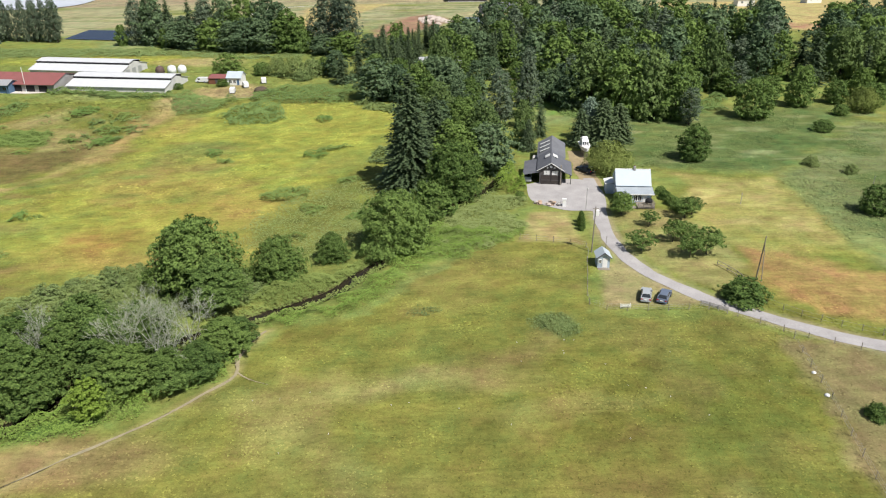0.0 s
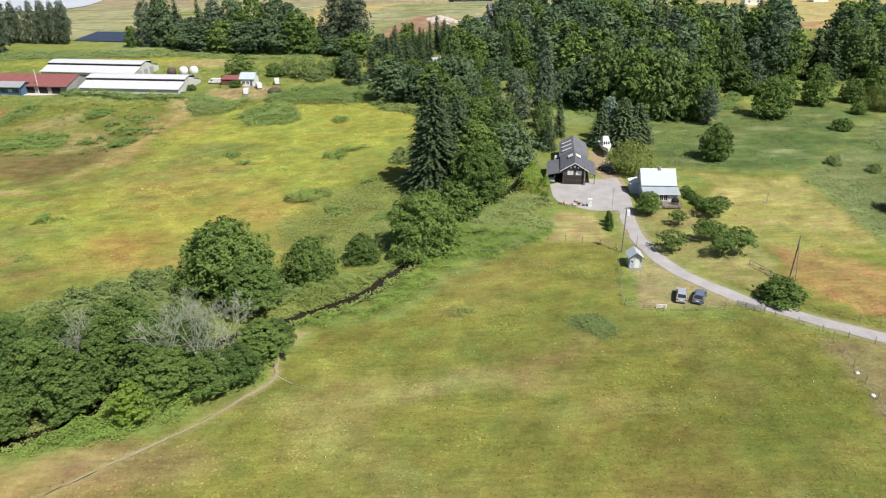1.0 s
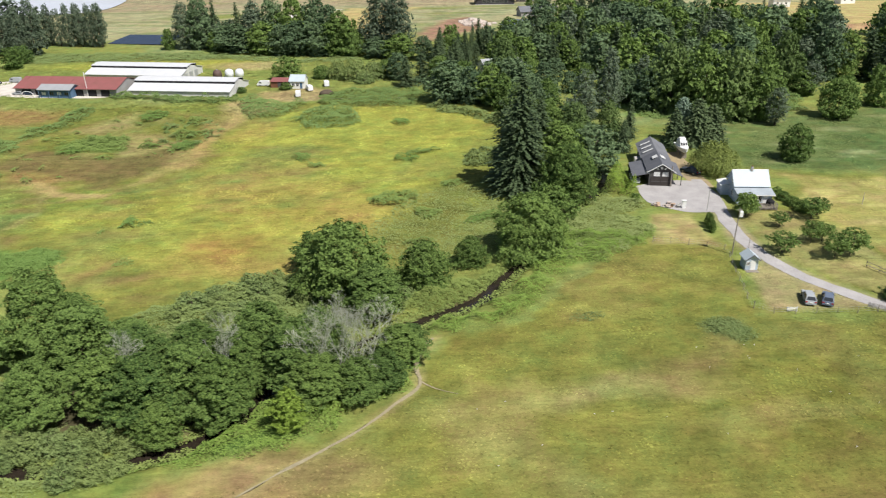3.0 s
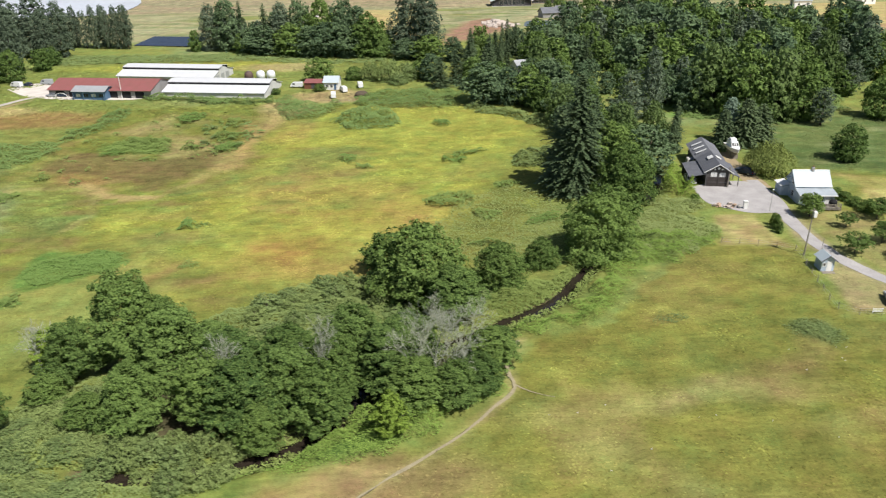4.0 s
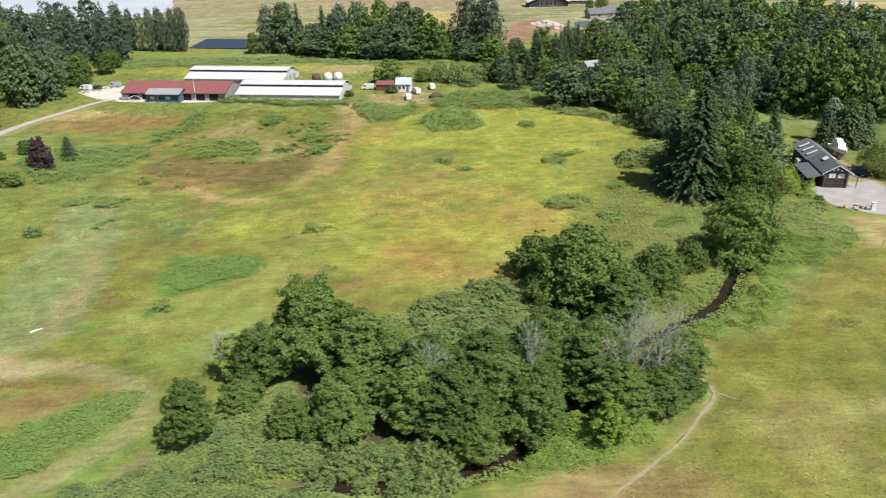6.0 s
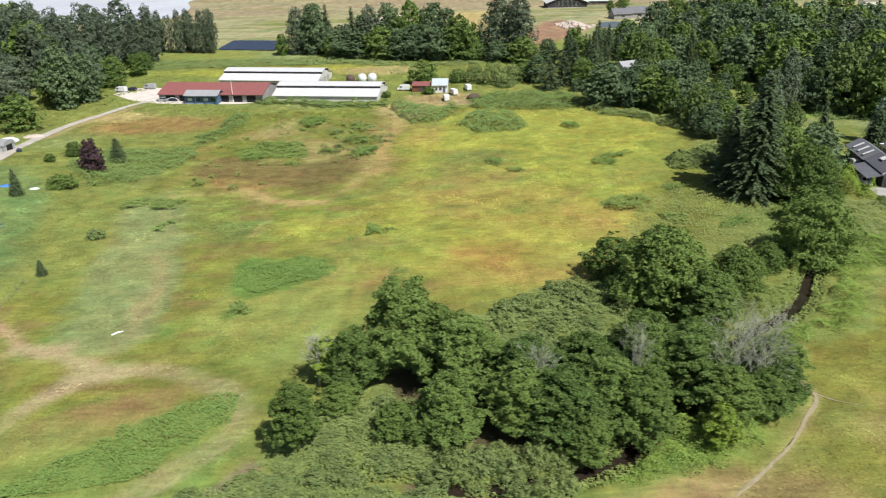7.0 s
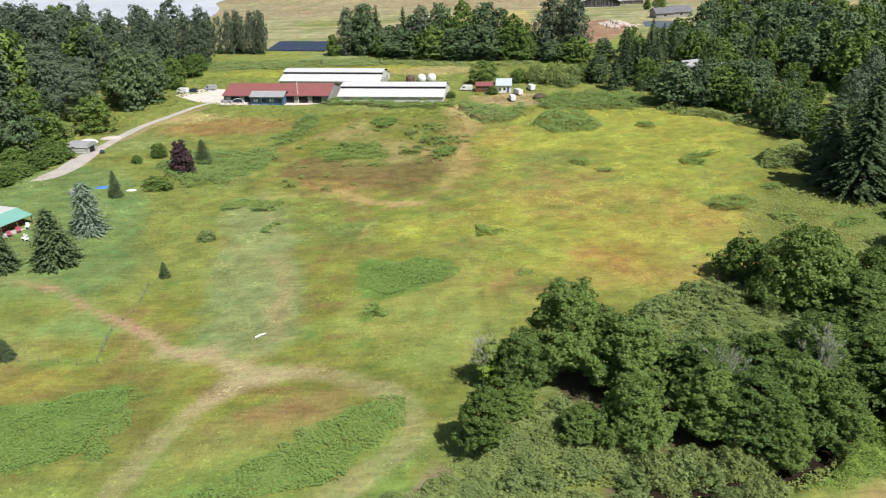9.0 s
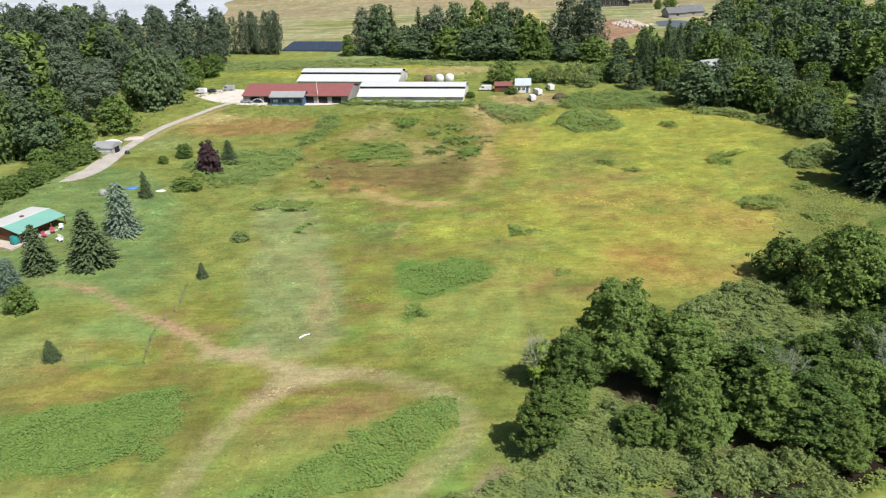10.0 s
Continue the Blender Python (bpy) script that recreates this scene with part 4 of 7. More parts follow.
MODELS = {
    # near the camera: fine leaf clumps
    "alder": [(model_broad("alder_tree", 13, 9, 33000, 0.115, ALDER, 11, 84, "dense dark green alder beside the creek", base=0.24, small=0.062, shape=0.40, cone=0.35, flat=0.7), 13, 9),
              (model_broad("alder_tree", 12, 10, 34000, 0.115, ALDER, 12, 88, "broad dark green alder with layered boughs", base=0.2, small=0.058, shape=0.38, cone=0.35, flat=0.7), 12, 10),
              (model_broad("alder_tree", 14, 8.5, 32000, 0.115, MAPLE, 13, 84, "tall green alder with gaps between its boughs", base=0.26, small=0.062, shape=0.40, cone=0.35, flat=0.7), 14, 8.5)],
    "lime": [(model_broad("young_tree", 6, 4.5, 6000, 0.12, LIME, 14, 40, "young yellow-green tree at the grove's edge", small=0.07), 6, 4.5)],
    "shrub": [(model_broad("willow_shrub", 3, 4.6, 4000, 0.098, SCRUB, 15, 34, "grey-green willow shrub on the wet bank", base=-0.05, shape=0.35, small=0.085, flat=0.9), 3, 4.6),
              (model_broad("willow_shrub", 2.6, 4.0, 3600, 0.092, WILLOW, 16, 30, "low willow shrub beside the creek", base=-0.05, shape=0.3, small=0.085, flat=0.9), 2.6, 4.0)],
    "round": [(model_broad("round_tree", 11, 13, 9000, 0.25, ALDER, 17, 80, "broad round-headed dark green tree", base=0.02, shape=0.42, small=0.056), 11, 13),
              (model_broad("round_tree", 8, 9, 5500, 0.22, MAPLE, 18, 60, "bushy green tree reaching to the ground", base=0.0, shape=0.4, small=0.064), 8, 9)],
    "dome": [(model_broad("round_tree", 11, 13, 22000, 0.17, MAPLE, 45, 110, "broad round-headed green tree leafy to the ground", base=0.06, shape=0.36, small=0.056, flat=0.75), 11, 13)],
    "house_tree": [(model_broad("small_tree", 4, 4.4, 6000, 0.11, MAPLE, 46, 56, "dense rounded small tree beside the house", base=0.3, shape=0.6, small=0.085, flat=0.8), 4, 4.4)],
    "bush": [(model_broad("round_bush", 3, 4, 6000, 0.10, MAPLE, 44, 56, "dense rounded dark green bush", base=-0.1, shape=0.32, small=0.09, flat=0.8), 3, 4)],
    # farther off
    "maple": [(model_broad("maple_tree", 13, 12, 5600, 0.31, MAPLE, 21, 80, "leafy green broadleaf woodland tree", base=0.0, shape=0.45, small=0.06), 13, 12),
              (model_broad("maple_tree", 14, 11, 5600, 0.31, FOREST, 22, 80, "dark green broadleaf woodland tree", base=0.02, shape=0.48, small=0.06), 14, 11),
              (model_broad("maple_tree", 11, 13, 5600, 0.31, FRESH, 23, 80, "spreading green broadleaf woodland tree", base=0.0, small=0.058, shape=0.42), 11, 13)],
    "wood": [(model_broad("wood_tree", 13, 12, 1900, 0.50, FOREST, 26, 70, "leafy green tree deep in the wood", base=0.02, shape=0.45, small=0.062), 13, 12),
             (model_broad("wood_tree", 14, 11, 1900, 0.50, MAPLE, 27, 68, "dark green tree deep in the wood", base=0.03, shape=0.48, small=0.062), 14, 11)],
    "poplar": [(model_broad("poplar_tree", 20, 8, 8400, 0.22, POPLAR, 24, 150, "tall narrow grey-green poplar tree", base=0.03, small=0.075, shape=0.45, flat=1.2, sprays=4), 20, 8),
               (model_broad("poplar_tree", 22, 9, 6400, 0.22, POPLAR, 25, 100, "tall loose grey-green poplar", base=0.08, small=0.08, shape=0.55, flat=1.2, sprays=3), 22, 9)],
    "far_poplar": [(model_broad("poplar_tree", 20, 8, 3000, 0.36, POPLAR, 28, 90, "grey-green poplar deep in the wood", base=0.03, small=0.075, shape=0.45, flat=1.2, sprays=4), 20, 8)],
    "fir": [(model_fir("fir_tree", 25, 13, 64, 15, 0.36, NEEDLES, 31, "tall dark green fir with drooping boughs", 0.2, 0.7), 25, 13),
            (model_fir("fir_tree", 16, 8, 34, 11, 0.42, NEEDLES, 32, "slim dark green fir tree", 0.2, 0.75), 16, 7)],
    "spruce": [(model_fir("spruce_tree", 8, 6.4, 36, 20, 0.25, NEEDLES, 33, "dark green spruce on the lawn", 0.08, 0.55), 8, 6.6)],
    "blue_spruce": [(model_fir("blue_spruce", 9, 7, 44, 22, 0.22, BLUE_NEEDLES, 34, "dense blue-grey spruce on the lawn", 0.12, 0.34), 9, 7.4)],
    "fruit": [(model_broad("fruit_tree", 4.2, 6.0, 4200, 0.11, ALDER, 41, 30, "old spreading fruit tree on the mown lawn", base=0.46, shape=0.72, small=0.055, sprays=5), 4.2, 6.0)],
    "plum": [(model_broad("plum_tree", 8, 6.2, 5000, 0.22, PLUM, 42, 50, "dark purple-leaved plum tree", base=-0.02, shape=0.42, small=0.075, flat=0.95), 8, 6.2)],
}
gen = np.random.default_rng(43)
drape = np.concatenate([lobe_leaves(broad_lobes(7, 11, gen, 90, 0.0, 0.45, 0.05), 7000, 0.15, gen, 0.3, 1.3), willow_faces(6.6, 11.4, gen, 420, 0.15)])
MODELS["weeping"] = [(plant("weeping_willow", make_trunk(6, 0.28, gen, 8, 0.5), quads_mesh("crown", drape, LIMEWILLOW), BARK,
                            "weeping willow beside the house, yellow-green", "tree"), 7, 11)]


def bare_tree(seed, h, w):
    """A dead tree: trunk, limbs and forked twigs, no leaves."""
    gen, g = np.random.default_rng(seed), Geo()

    def grow(p, d, ln, r, depth):
        q = p + d * ln
        g.rod(p, q, r, r * 0.6, 5 if depth > 1 else 3)
        if depth:
            for _ in range(3 if depth > 1 else 5):
                e = (d + Vector(gen.normal(0, 0.5, 3)) + Vector((0, 0, 0.12))).normalized()
                s = p.lerp(q, gen.uniform(0.45, 1.0))
                grow(s, e, ln * gen.uniform(0.5, 0.72), max(r * 0.5, 0.012), depth - 1)

    g.rod((0, 0, -0.3), (0.1, 0, h * 0.3), 0.2, 0.16, 7)
    for i in range(5):
        a = 1.26 * i
        grow(Vector((0.1, 0, h * (0.2 + 0.04 * i))), Vector((math.cos(a) * w / h * 0.5, math.sin(a) * w / h * 0.5, 1)).normalized(), h * 0.34, 0.07, 4)
    return g


def stand(kind, x, y, h, w, turn=None, which=None, label="", group=""):
    """Sets a copy of a model tree, of height h and width w, on the ground."""
    models = MODELS[kind]
    model, mh, mw = models[which if which is not None else int(rng.integers(len(models)))]
    turn = rng.uniform(0, 360) if turn is None else turn
    m = pose(x, y, float(ground_z(x, y)) - 0.05, 0, 0, turn) @ Matrix.Diagonal((w / mw, w / mw, h / mh, 1))
    ob = copy_thing(model, m)
    if label:
        ob["label"] = label
    if group:
        ob["group"] = group
    return ob


GROVE = [(-71.5, 84.0, 13.6, 11.0, "alder", 1), (-64.8, 79.5, 10.6, 10.5, "alder", 1), (-77.5, 81.0, 8.5, 7.0, "alder", 1), (-83.2, 70.2, 8.9, 5.5, "alder", 2),
         (-67.0, 70.0, 8.6, 7.5, "alder", 1), (-58.9, 70.6, 9.6, 7.8, "alder", 2), (-54.5, 69.5, 9.4, 9.0, "alder", 0), (-49.5, 70.5, 10.0, 8.6, "alder", 1),
         (-46.2, 69.3, 10.2, 7.6, "alder", 2), (-38.6, 74.6, 9.8, 9.0, "alder", 0)]
GROVE_BACK = [(-43.0, 79.0, 9.8, 9.4, "alder", 1), (-36.0, 71.0, 7.4, 7.0, "alder", 2), (-28.0, 74.4, 5.0, 6.0, "alder", 1), (-57.5, 76.5, 8.8, 9.0, "alder", 0),
              (-50.5, 77.0, 8.6, 9.0, "alder", 2), (-36.5, 79.5, 9.6, 8.5, "alder", 0), (-34.0, 98.7, 12.6, 14.0, "dome", 0), (-29.5, 92.0, 8.5, 9.0, "alder", 0),
              (-26.0, 79.5, 5.5, 6.5, "alder", 2), (-52.4, 65.8, 7.0, 4.8, "alder", 2), (-62.0, 86.0, 4.6, 6.0, "alder", 0), (-44.5, 74.5, 9.6, 7.0, "alder", 2)]
for x, y, h, w, kind, which in GROVE + GROVE_BACK:
    stand(kind, x, y, h * 0.95, w * 1.06, which=which, group="trees of the creekside grove")
stand("lime", -38.6, 66.4, 5.6, 4.2)
stand("lime", -81.0, 83.0, 6.2, 4.8, label="thin yellowish tree with bare twigs at its top")
SCRUB_GROUND = [(-97, 58), (-92.5, 63.5), (-87.5, 66), (-84, 70), (-78, 76), (-70, 75), (-62, 66.5), (-57, 64.8), (-61, 58.5), (-76, 54), (-95, 54)]
spots = []
for _ in range(900):
    x, y = rng.uniform(-99, -56), rng.uniform(53, 76)
    if inside(x, y, SCRUB_GROUND) > 0 and abs(x + 62.5) > 5.5 * (y < 64) and all(math.hypot(x - a, y - b) > 2.7 for a, b in spots) and fbm(x, y, 9, 33, 2) > 0.36 and line_distance(np.array(x), np.array(y), creek_line) > 2.4 * (x > -72):
        spots.append((x, y))
        stand("shrub", x, y, rng.uniform(0.7, 1.7), rng.uniform(3.6, 6.4), group="willow shrubs on the wet bank")
for x, y, h, w in [(-60.6, 60.0, 2.2, 3.6), (-58.0, 60.6, 2.4, 3.8), (-55.6, 61.3, 2.2, 3.4), (-66.5, 65.2, 2.6, 4.4), (-63.6, 65.6, 2.2, 4.0), (-61.0, 64.6, 2.4, 4.2), (-58.2, 65.6, 2.6, 4.0), (-55.6, 65.4, 2.0, 3.4), (-64.6, 63.6, 1.5, 3.4), (-68.8, 64.2, 2.0, 4.0), (-74.0, 76.0, 2.0, 3.6), (-76.6, 74.4, 1.6, 3.4), (-71.4, 74.6, 2.2, 3.8), (-61.8, 67.0, 1.6, 3.2)]:
    stand("shrub", x, y, h, w, group="willow shrubs on the wet bank")
spots = []
for _ in range(300):
    x, y = rng.uniform(-60, -22), rng.uniform(82, 106)
    if inside(x, y, [(-60, 86), (-46, 84), (-36, 85), (-26, 91), (-22, 98), (-40, 107), (-56, 100)]) > 0 and all(math.hypot(x - a, y - b) > 3.0 for a, b in spots) and line_distance(np.array(x), np.array(y), creek_line) > 3.5:
        spots.append((x, y))
        stand("shrub", x, y, rng.uniform(1.1, 2.6), rng.uniform(3.4, 5.8), group="willow shrubs behind the grove")
for x, y, h, w in [(-67.5, 83.5, 9.4, 8.0), (-72.5, 71.0, 4.4, 5.5), (-79.0, 76.0, 4.0, 5.0), (-31.0, 72.0, 5.5, 6.5), (-24.5, 82.0, 4.0, 5.0)]:
    stand("alder", x, y, h, w, group="trees of the creekside grove")
CREEK_TREES = [(-22.0, 100.8, 7.6, 9.0, "dome", 0), (-14.2, 108.0, 5.0, 6.0, "dome", 0), (-3.7, 112.5, 12.0, 14.2, "dome", 0), (-39.0, 108.0, 7.0, 9.0, "round", 1),
               (8.1, 138.0, 11.5, 13.0, "dome", 0), (3.0, 128.0, 8.0, 9.5, "round", 1), (17.5, 153.0, 11.0, 11.6, "maple", 1), (9.0, 150.0, 12.5, 12.0, "maple", 0)]
for x, y, h, w, kind, which in CREEK_TREES:
    stand(kind, x, y, h, w, which=which, group="trees along the creek")
for x, y, h, w, which in [(-0.6, 142.5, 25.0, 16.5, 0), (-2.5, 150.0, 17.0, 10.5, 1), (5.0, 152.0, 18.0, 12.0, 0), (2.0, 160.0, 15.0, 10.0, 1)]:
    stand("fir", x, y, h, w, which=which, group="firs by the creek")
HOUSE_TREES = [("spruce", 28.5, 168.0, 8.0, 5.2), ("spruce", 41.8, 170.5, 9.6, 8.0), ("spruce", 47.4, 171.0, 12.0, 10.6), ("spruce", 52.0, 173.0, 10.0, 10.0), ("blue_spruce", 44.8, 174.5, 11.5, 7.0),
               ("weeping", 43.6, 150.0, 7.0, 11.0), ("house_tree", 39.8, 125.0, 4.5, 4.7), ("fruit", 38.6, 108.2, 3.8, 5.8), ("fruit", 49.4, 106.4, 4.8, 6.4), ("fruit", 46.2, 105.4, 4.2, 5.2),
               ("fruit", 45.2, 111.6, 4.4, 4.4), ("fruit", 51.3, 122.6, 4.0, 5.6), ("fruit", 43.6, 119.4, 2.9, 3.9), ("bush", 48.9, 90.0, 3.3, 7.2), ("bush", 52.3, 61.8, 1.7, 2.9)]
HOUSE_TREES += [("bush", 31.1, 121.6, 2.4, 1.4), ("bush", 30.8, 119.8, 2.8, 1.5), ("bush", 30.5, 118.0, 2.2, 1.3), ("bush", 50.9, 135.5, 1.7, 2.6), ("bush", 50.9, 132.6, 1.8, 2.8), ("bush", 51.2, 129.6, 1.9, 2.8),
                ("bush", 51.7, 126.6, 2.4, 3.4), ("fruit", 53.2, 124.2, 3.6, 4.6), ("bush", 21.6, 135.0, 1.6, 2.6), ("fruit", 47.8, 112.5, 3.4, 4.8)]
for kind, x, y, h, w in HOUSE_TREES:
    stand(kind, x, y, h, w)
EAST_TREES = [("round", 88.6, 122.4, 5.8, 7.0), ("round", 65.5, 157, 8.4, 8.6), ("round", 95.4, 192, 11.2, 12.0), ("round", 113.9, 203.5, 12.2, 9.4), ("shrub", 90.8, 151, 2.4, 3.9),
              ("shrub", 97, 145.3, 2.0, 3.8), ("round", 108, 178, 3.0, 6.0), ("round", 121, 193, 3.2, 5.0)]
for kind, x, y, h, w in EAST_TREES:
    stand(kind, x, y, h, w, which=0)
LAWN_TREES = [("spruce", -150.2, 122.2, 10.2, 9.2), ("spruce", -158.0, 120.2, 8.4, 6.6), ("blue_spruce", -149.3, 134.8, 9.8, 7.6), ("spruce", -150.7, 152.4, 5.8, 3.4), ("spruce", -130.9, 117.2, 2.9, 2.2),
              ("plum", -142.4, 170.6, 7.6, 5.4), ("spruce", -139.8, 179.6, 6.0, 5.0), ("round", -151.3, 183, 3.6, 4.4), ("blue_spruce", -159.6, 113.6, 5.8, 4.8), ("round", -155.3, 107.6, 4.2, 4.6),
              ("spruce", -145.2, 94.0, 3.2, 2.8), ("round", -144.4, 159, 2.6, 7.0), ("round", -154.6, 177, 2.0, 2.8), ("shrub", -127.9, 132.6, 1.6, 4.0)]
for kind, x, y, h, w in LAWN_TREES:
    stand(kind, x, y, h, w)
for x, y, h, w in [(-174.6, 183, 4.2, 6.4), (-175.2, 178, 4.6, 7.4), (-176.4, 173, 3.8, 6.0), (-177.5, 168, 3.6, 6.3), (-178.4, 162, 4.2, 6.4), (-179.5, 156, 4.4, 7.1), (-181.5, 150.5, 4.0, 6.0), (-184, 146, 4, 7), (-179.5, 186, 5, 7), (-183, 178, 5, 7)]:
    stand("round", x, y, h, w, group="hedge bushes by the lawn")


def wood(outline, gap, heights, kinds, label, seed, keep_out=()):
    """A stand of trees at random, none closer than `gap`."""
    gen = np.random.default_rng(seed)
    lo, hi = np.min(outline, 0), np.max(outline, 0)
    got = []
    for _ in range(6000):
        p = gen.uniform(lo, hi)
        if inside(p[0], p[1], outline) < 0 or any(np.hypot(*(p - q)) < gap for q in got) or any(np.hypot(p[0] - a, p[1] - b) < r for a, b, r in keep_out):
            continue
        got.append(p)
        kind = kinds[int(gen.integers(len(kinds)))]
        kind = {"maple": "wood" if p[1] > 215 or p[0] < -195 else "maple", "poplar": "far_poplar"}.get(kind, kind)
        h = gen.uniform(*heights)
        w = h * {"fir": 0.48, "far_poplar": 0.52, "wood": 0.88, "maple": 0.88, "round": 1.05}[kind] * gen.uniform(0.85, 1.15)
        stand(kind, p[0], p[1], h, min(w, gap * 2.1), which=1 if kind == "fir" else None, group=label)
    return len(got)


EAST_FRONT = [("maple", 37, 323, 17.5, 15.0, 1), ("maple", 48, 331, 18.0, 16.0, 0), ("fir", 58, 338, 20.0, 10.0, 1), ("maple", 68, 345, 19.0, 15.0, 1), ("maple", 80, 352, 18.0, 15.0, 0), ("maple", 52.7, 206, 18.5, 16.5, 2), ("maple", 46.2, 206, 12.5, 9.5, 1), ("maple", 59.5, 198, 19.0, 15.5, 0), ("maple", 66.7, 195, 18.5, 15.0, 2), ("maple", 73.2, 193, 16.5, 13.0, 0),
              ("poplar", 75.2, 186.5, 10.0, 6.2, 1), ("maple", 96.7, 227, 18.0, 12.2, 2), ("maple", 89.5, 228, 14.7, 13.0, 0), ("round", 99.2, 219, 8.0, 9.0, 1), ("poplar", 102, 219, 10.5, 7.0, 1),
              ("round", 112.4, 218, 6.0, 8.0, 1), ("maple", 117.3, 239, 17.0, 12.0, 1), ("maple", 124.6, 240, 15.5, 11.0, 0), ("fir", 131.6, 239, 16.5, 10.5, 1), ("fir", 132.9, 232, 17.5, 10.0, 1),
              ("maple", 146, 238, 17.0, 15.0, 2), ("maple", 155, 237, 16.0, 14.0, 2), ("round", 126.6, 206.4, 7.2, 8.0, 0), ("weeping", 129.6, 197, 6.8, 9.4, 0), ("round", 136, 203, 7.0, 9.0, 0),
              ("maple", 161.9, 277, 18.0, 13.0, 1), ("maple", 173.6, 270, 19.0, 13.0, 1), ("fir", 49.5, 251.3, 17.5, 11.5, 1), ("maple", 117.8, 287, 17.5, 13.6, 0), ("maple", 141.8, 297, 16.5, 13.3, 1),
              ("maple", 42.5, 216, 10.0, 8.5, 1), ("round", 140, 216, 8.5, 9.0, 1), ("round", 148, 210, 7.5, 10.0, 0), ("round", 158, 206, 8.0, 10.0, 1)]
for kind, x, y, h, w, which in EAST_FRONT:
    stand(kind, x, y, h, w, which=which, group="trees of the eastern wood")
wood([(44, 240), (50, 217), (62, 207), (76, 204), (84, 216), (88, 238), (112, 250), (126, 252), (150, 300), (160, 330), (110, 330), (104, 400), (64, 352), (44, 322)], 8.2, (12, 19),
     ["maple", "maple", "poplar", "fir", "wood"], "trees of the eastern wood", 51, [(76, 228, 6), (120, 262, 8), (52.7, 206, 6), (59.5, 198, 7), (66.7, 195, 7), (96.7, 227, 6)])
wood([(140, 228), (165, 222), (200, 226), (250, 250), (262, 330), (186, 322), (160, 272)], 8.6, (12, 18), ["maple", "maple", "fir", "wood"], "trees of the eastern wood", 61)
wood([(16, 190), (18, 165), (24, 160), (34, 180), (36, 240), (40, 262), (16, 262)], 9.4, (6, 10.5),
     ["maple", "maple", "maple", "fir"], "trees behind the barn", 52, [(9, 268, 9), (5, 256, 8), (30, 208, 5)])
wood([(-14, 264), (0, 268), (16, 266), (42, 266), (42, 300), (38, 320), (26, 318), (10, 310), (-6, 296)], 6.0, (9, 14), ["fir", "fir", "fir", "wood"], "young conifers behind the pale house", 62, [(9, 268, 9)])
wood([(-9, 226), (4, 214), (8, 165), (18, 165), (16, 190), (16, 262), (0, 262), (-12, 250)], 6.6, (6, 11.5),
     ["maple", "maple", "maple", "round"], "low trees at the wood's edge", 58, [(9, 268, 9), (5, 256, 8), (1, 244, 7), (30, 208, 5)])
wood([(46, 240), (47, 212), (61, 207), (76, 203), (86, 219), (110, 252), (100, 275), (60, 265)], 6.4, (6, 10), ["wood"], "understorey of the eastern wood", 59, [(76, 228, 7)])
stand("round", 64, 468, 9, 9)
stand("round", 57, 470, 6, 5)
stand("poplar", 32.9, 199, 19.0, 7.0, which=0)
stand("poplar", 24, 190, 15.5, 8, which=1)
WEST_FRONT = [("poplar", -214, 266, 30, 15.5, 0), ("poplar", -238, 288, 29, 11, 1), ("poplar", -189.6, 296, 26, 11, 1), ("maple", -177.1, 241, 19, 12, 1), ("poplar", -179.4, 289, 23, 9.6, 0), ("poplar", -221.6, 306, 24, 10, 1),
              ("poplar", -212.3, 305, 26, 10, 0), ("poplar", -203.7, 303, 24, 9.6, 1), ("poplar", -245, 310, 26, 9, 1), ("poplar", -229, 318, 21, 9, 0), ("poplar", -176.4, 311, 19.5, 8.2, 0), ("poplar", -172.5, 316, 22, 9, 0),
              ("fir", -186.1, 206, 14.5, 9.5, 1), ("maple", -178.3, 213.5, 10, 11.5, 0), ("maple", -189.2, 190, 15, 14, 1), ("maple", -197, 190, 18, 13, 2), ("poplar", -187.9, 229, 16.5, 12.5, 1), ("maple", -173.5, 250, 15.5, 10.7, 1),
              ("poplar", -178, 262, 17, 11, 1), ("poplar", -200, 238, 22, 11, 0), ("maple", -184, 199, 9, 9, 0), ("maple", -173, 272, 11, 10, 0), ("maple", -196, 214, 14, 12, 0), ("poplar", -203, 205, 18, 13, 1), ("maple", -183, 250, 14, 12, 0),
              ("poplar", -189, 268, 21, 10, 1), ("poplar", -199, 276, 22, 10, 1), ("poplar", -196, 252, 15, 12, 1), ("maple", -181, 276, 14, 11, 1), ("round", -171, 292, 8, 9, 1), ("round", -172, 302, 7, 9, 0)]
for kind, x, y, h, w, which in WEST_FRONT:
    stand(kind, x, y, h, w, which=which, group="trees of the western wood")
wood([(-245, 165), (-204, 190), (-210, 225), (-206, 255), (-198, 290), (-184, 322), (-174, 334), (-310, 370), (-270, 230)], 9.2, (14, 25),
     ["poplar", "poplar", "poplar", "maple", "fir"], "trees of the western wood", 53)
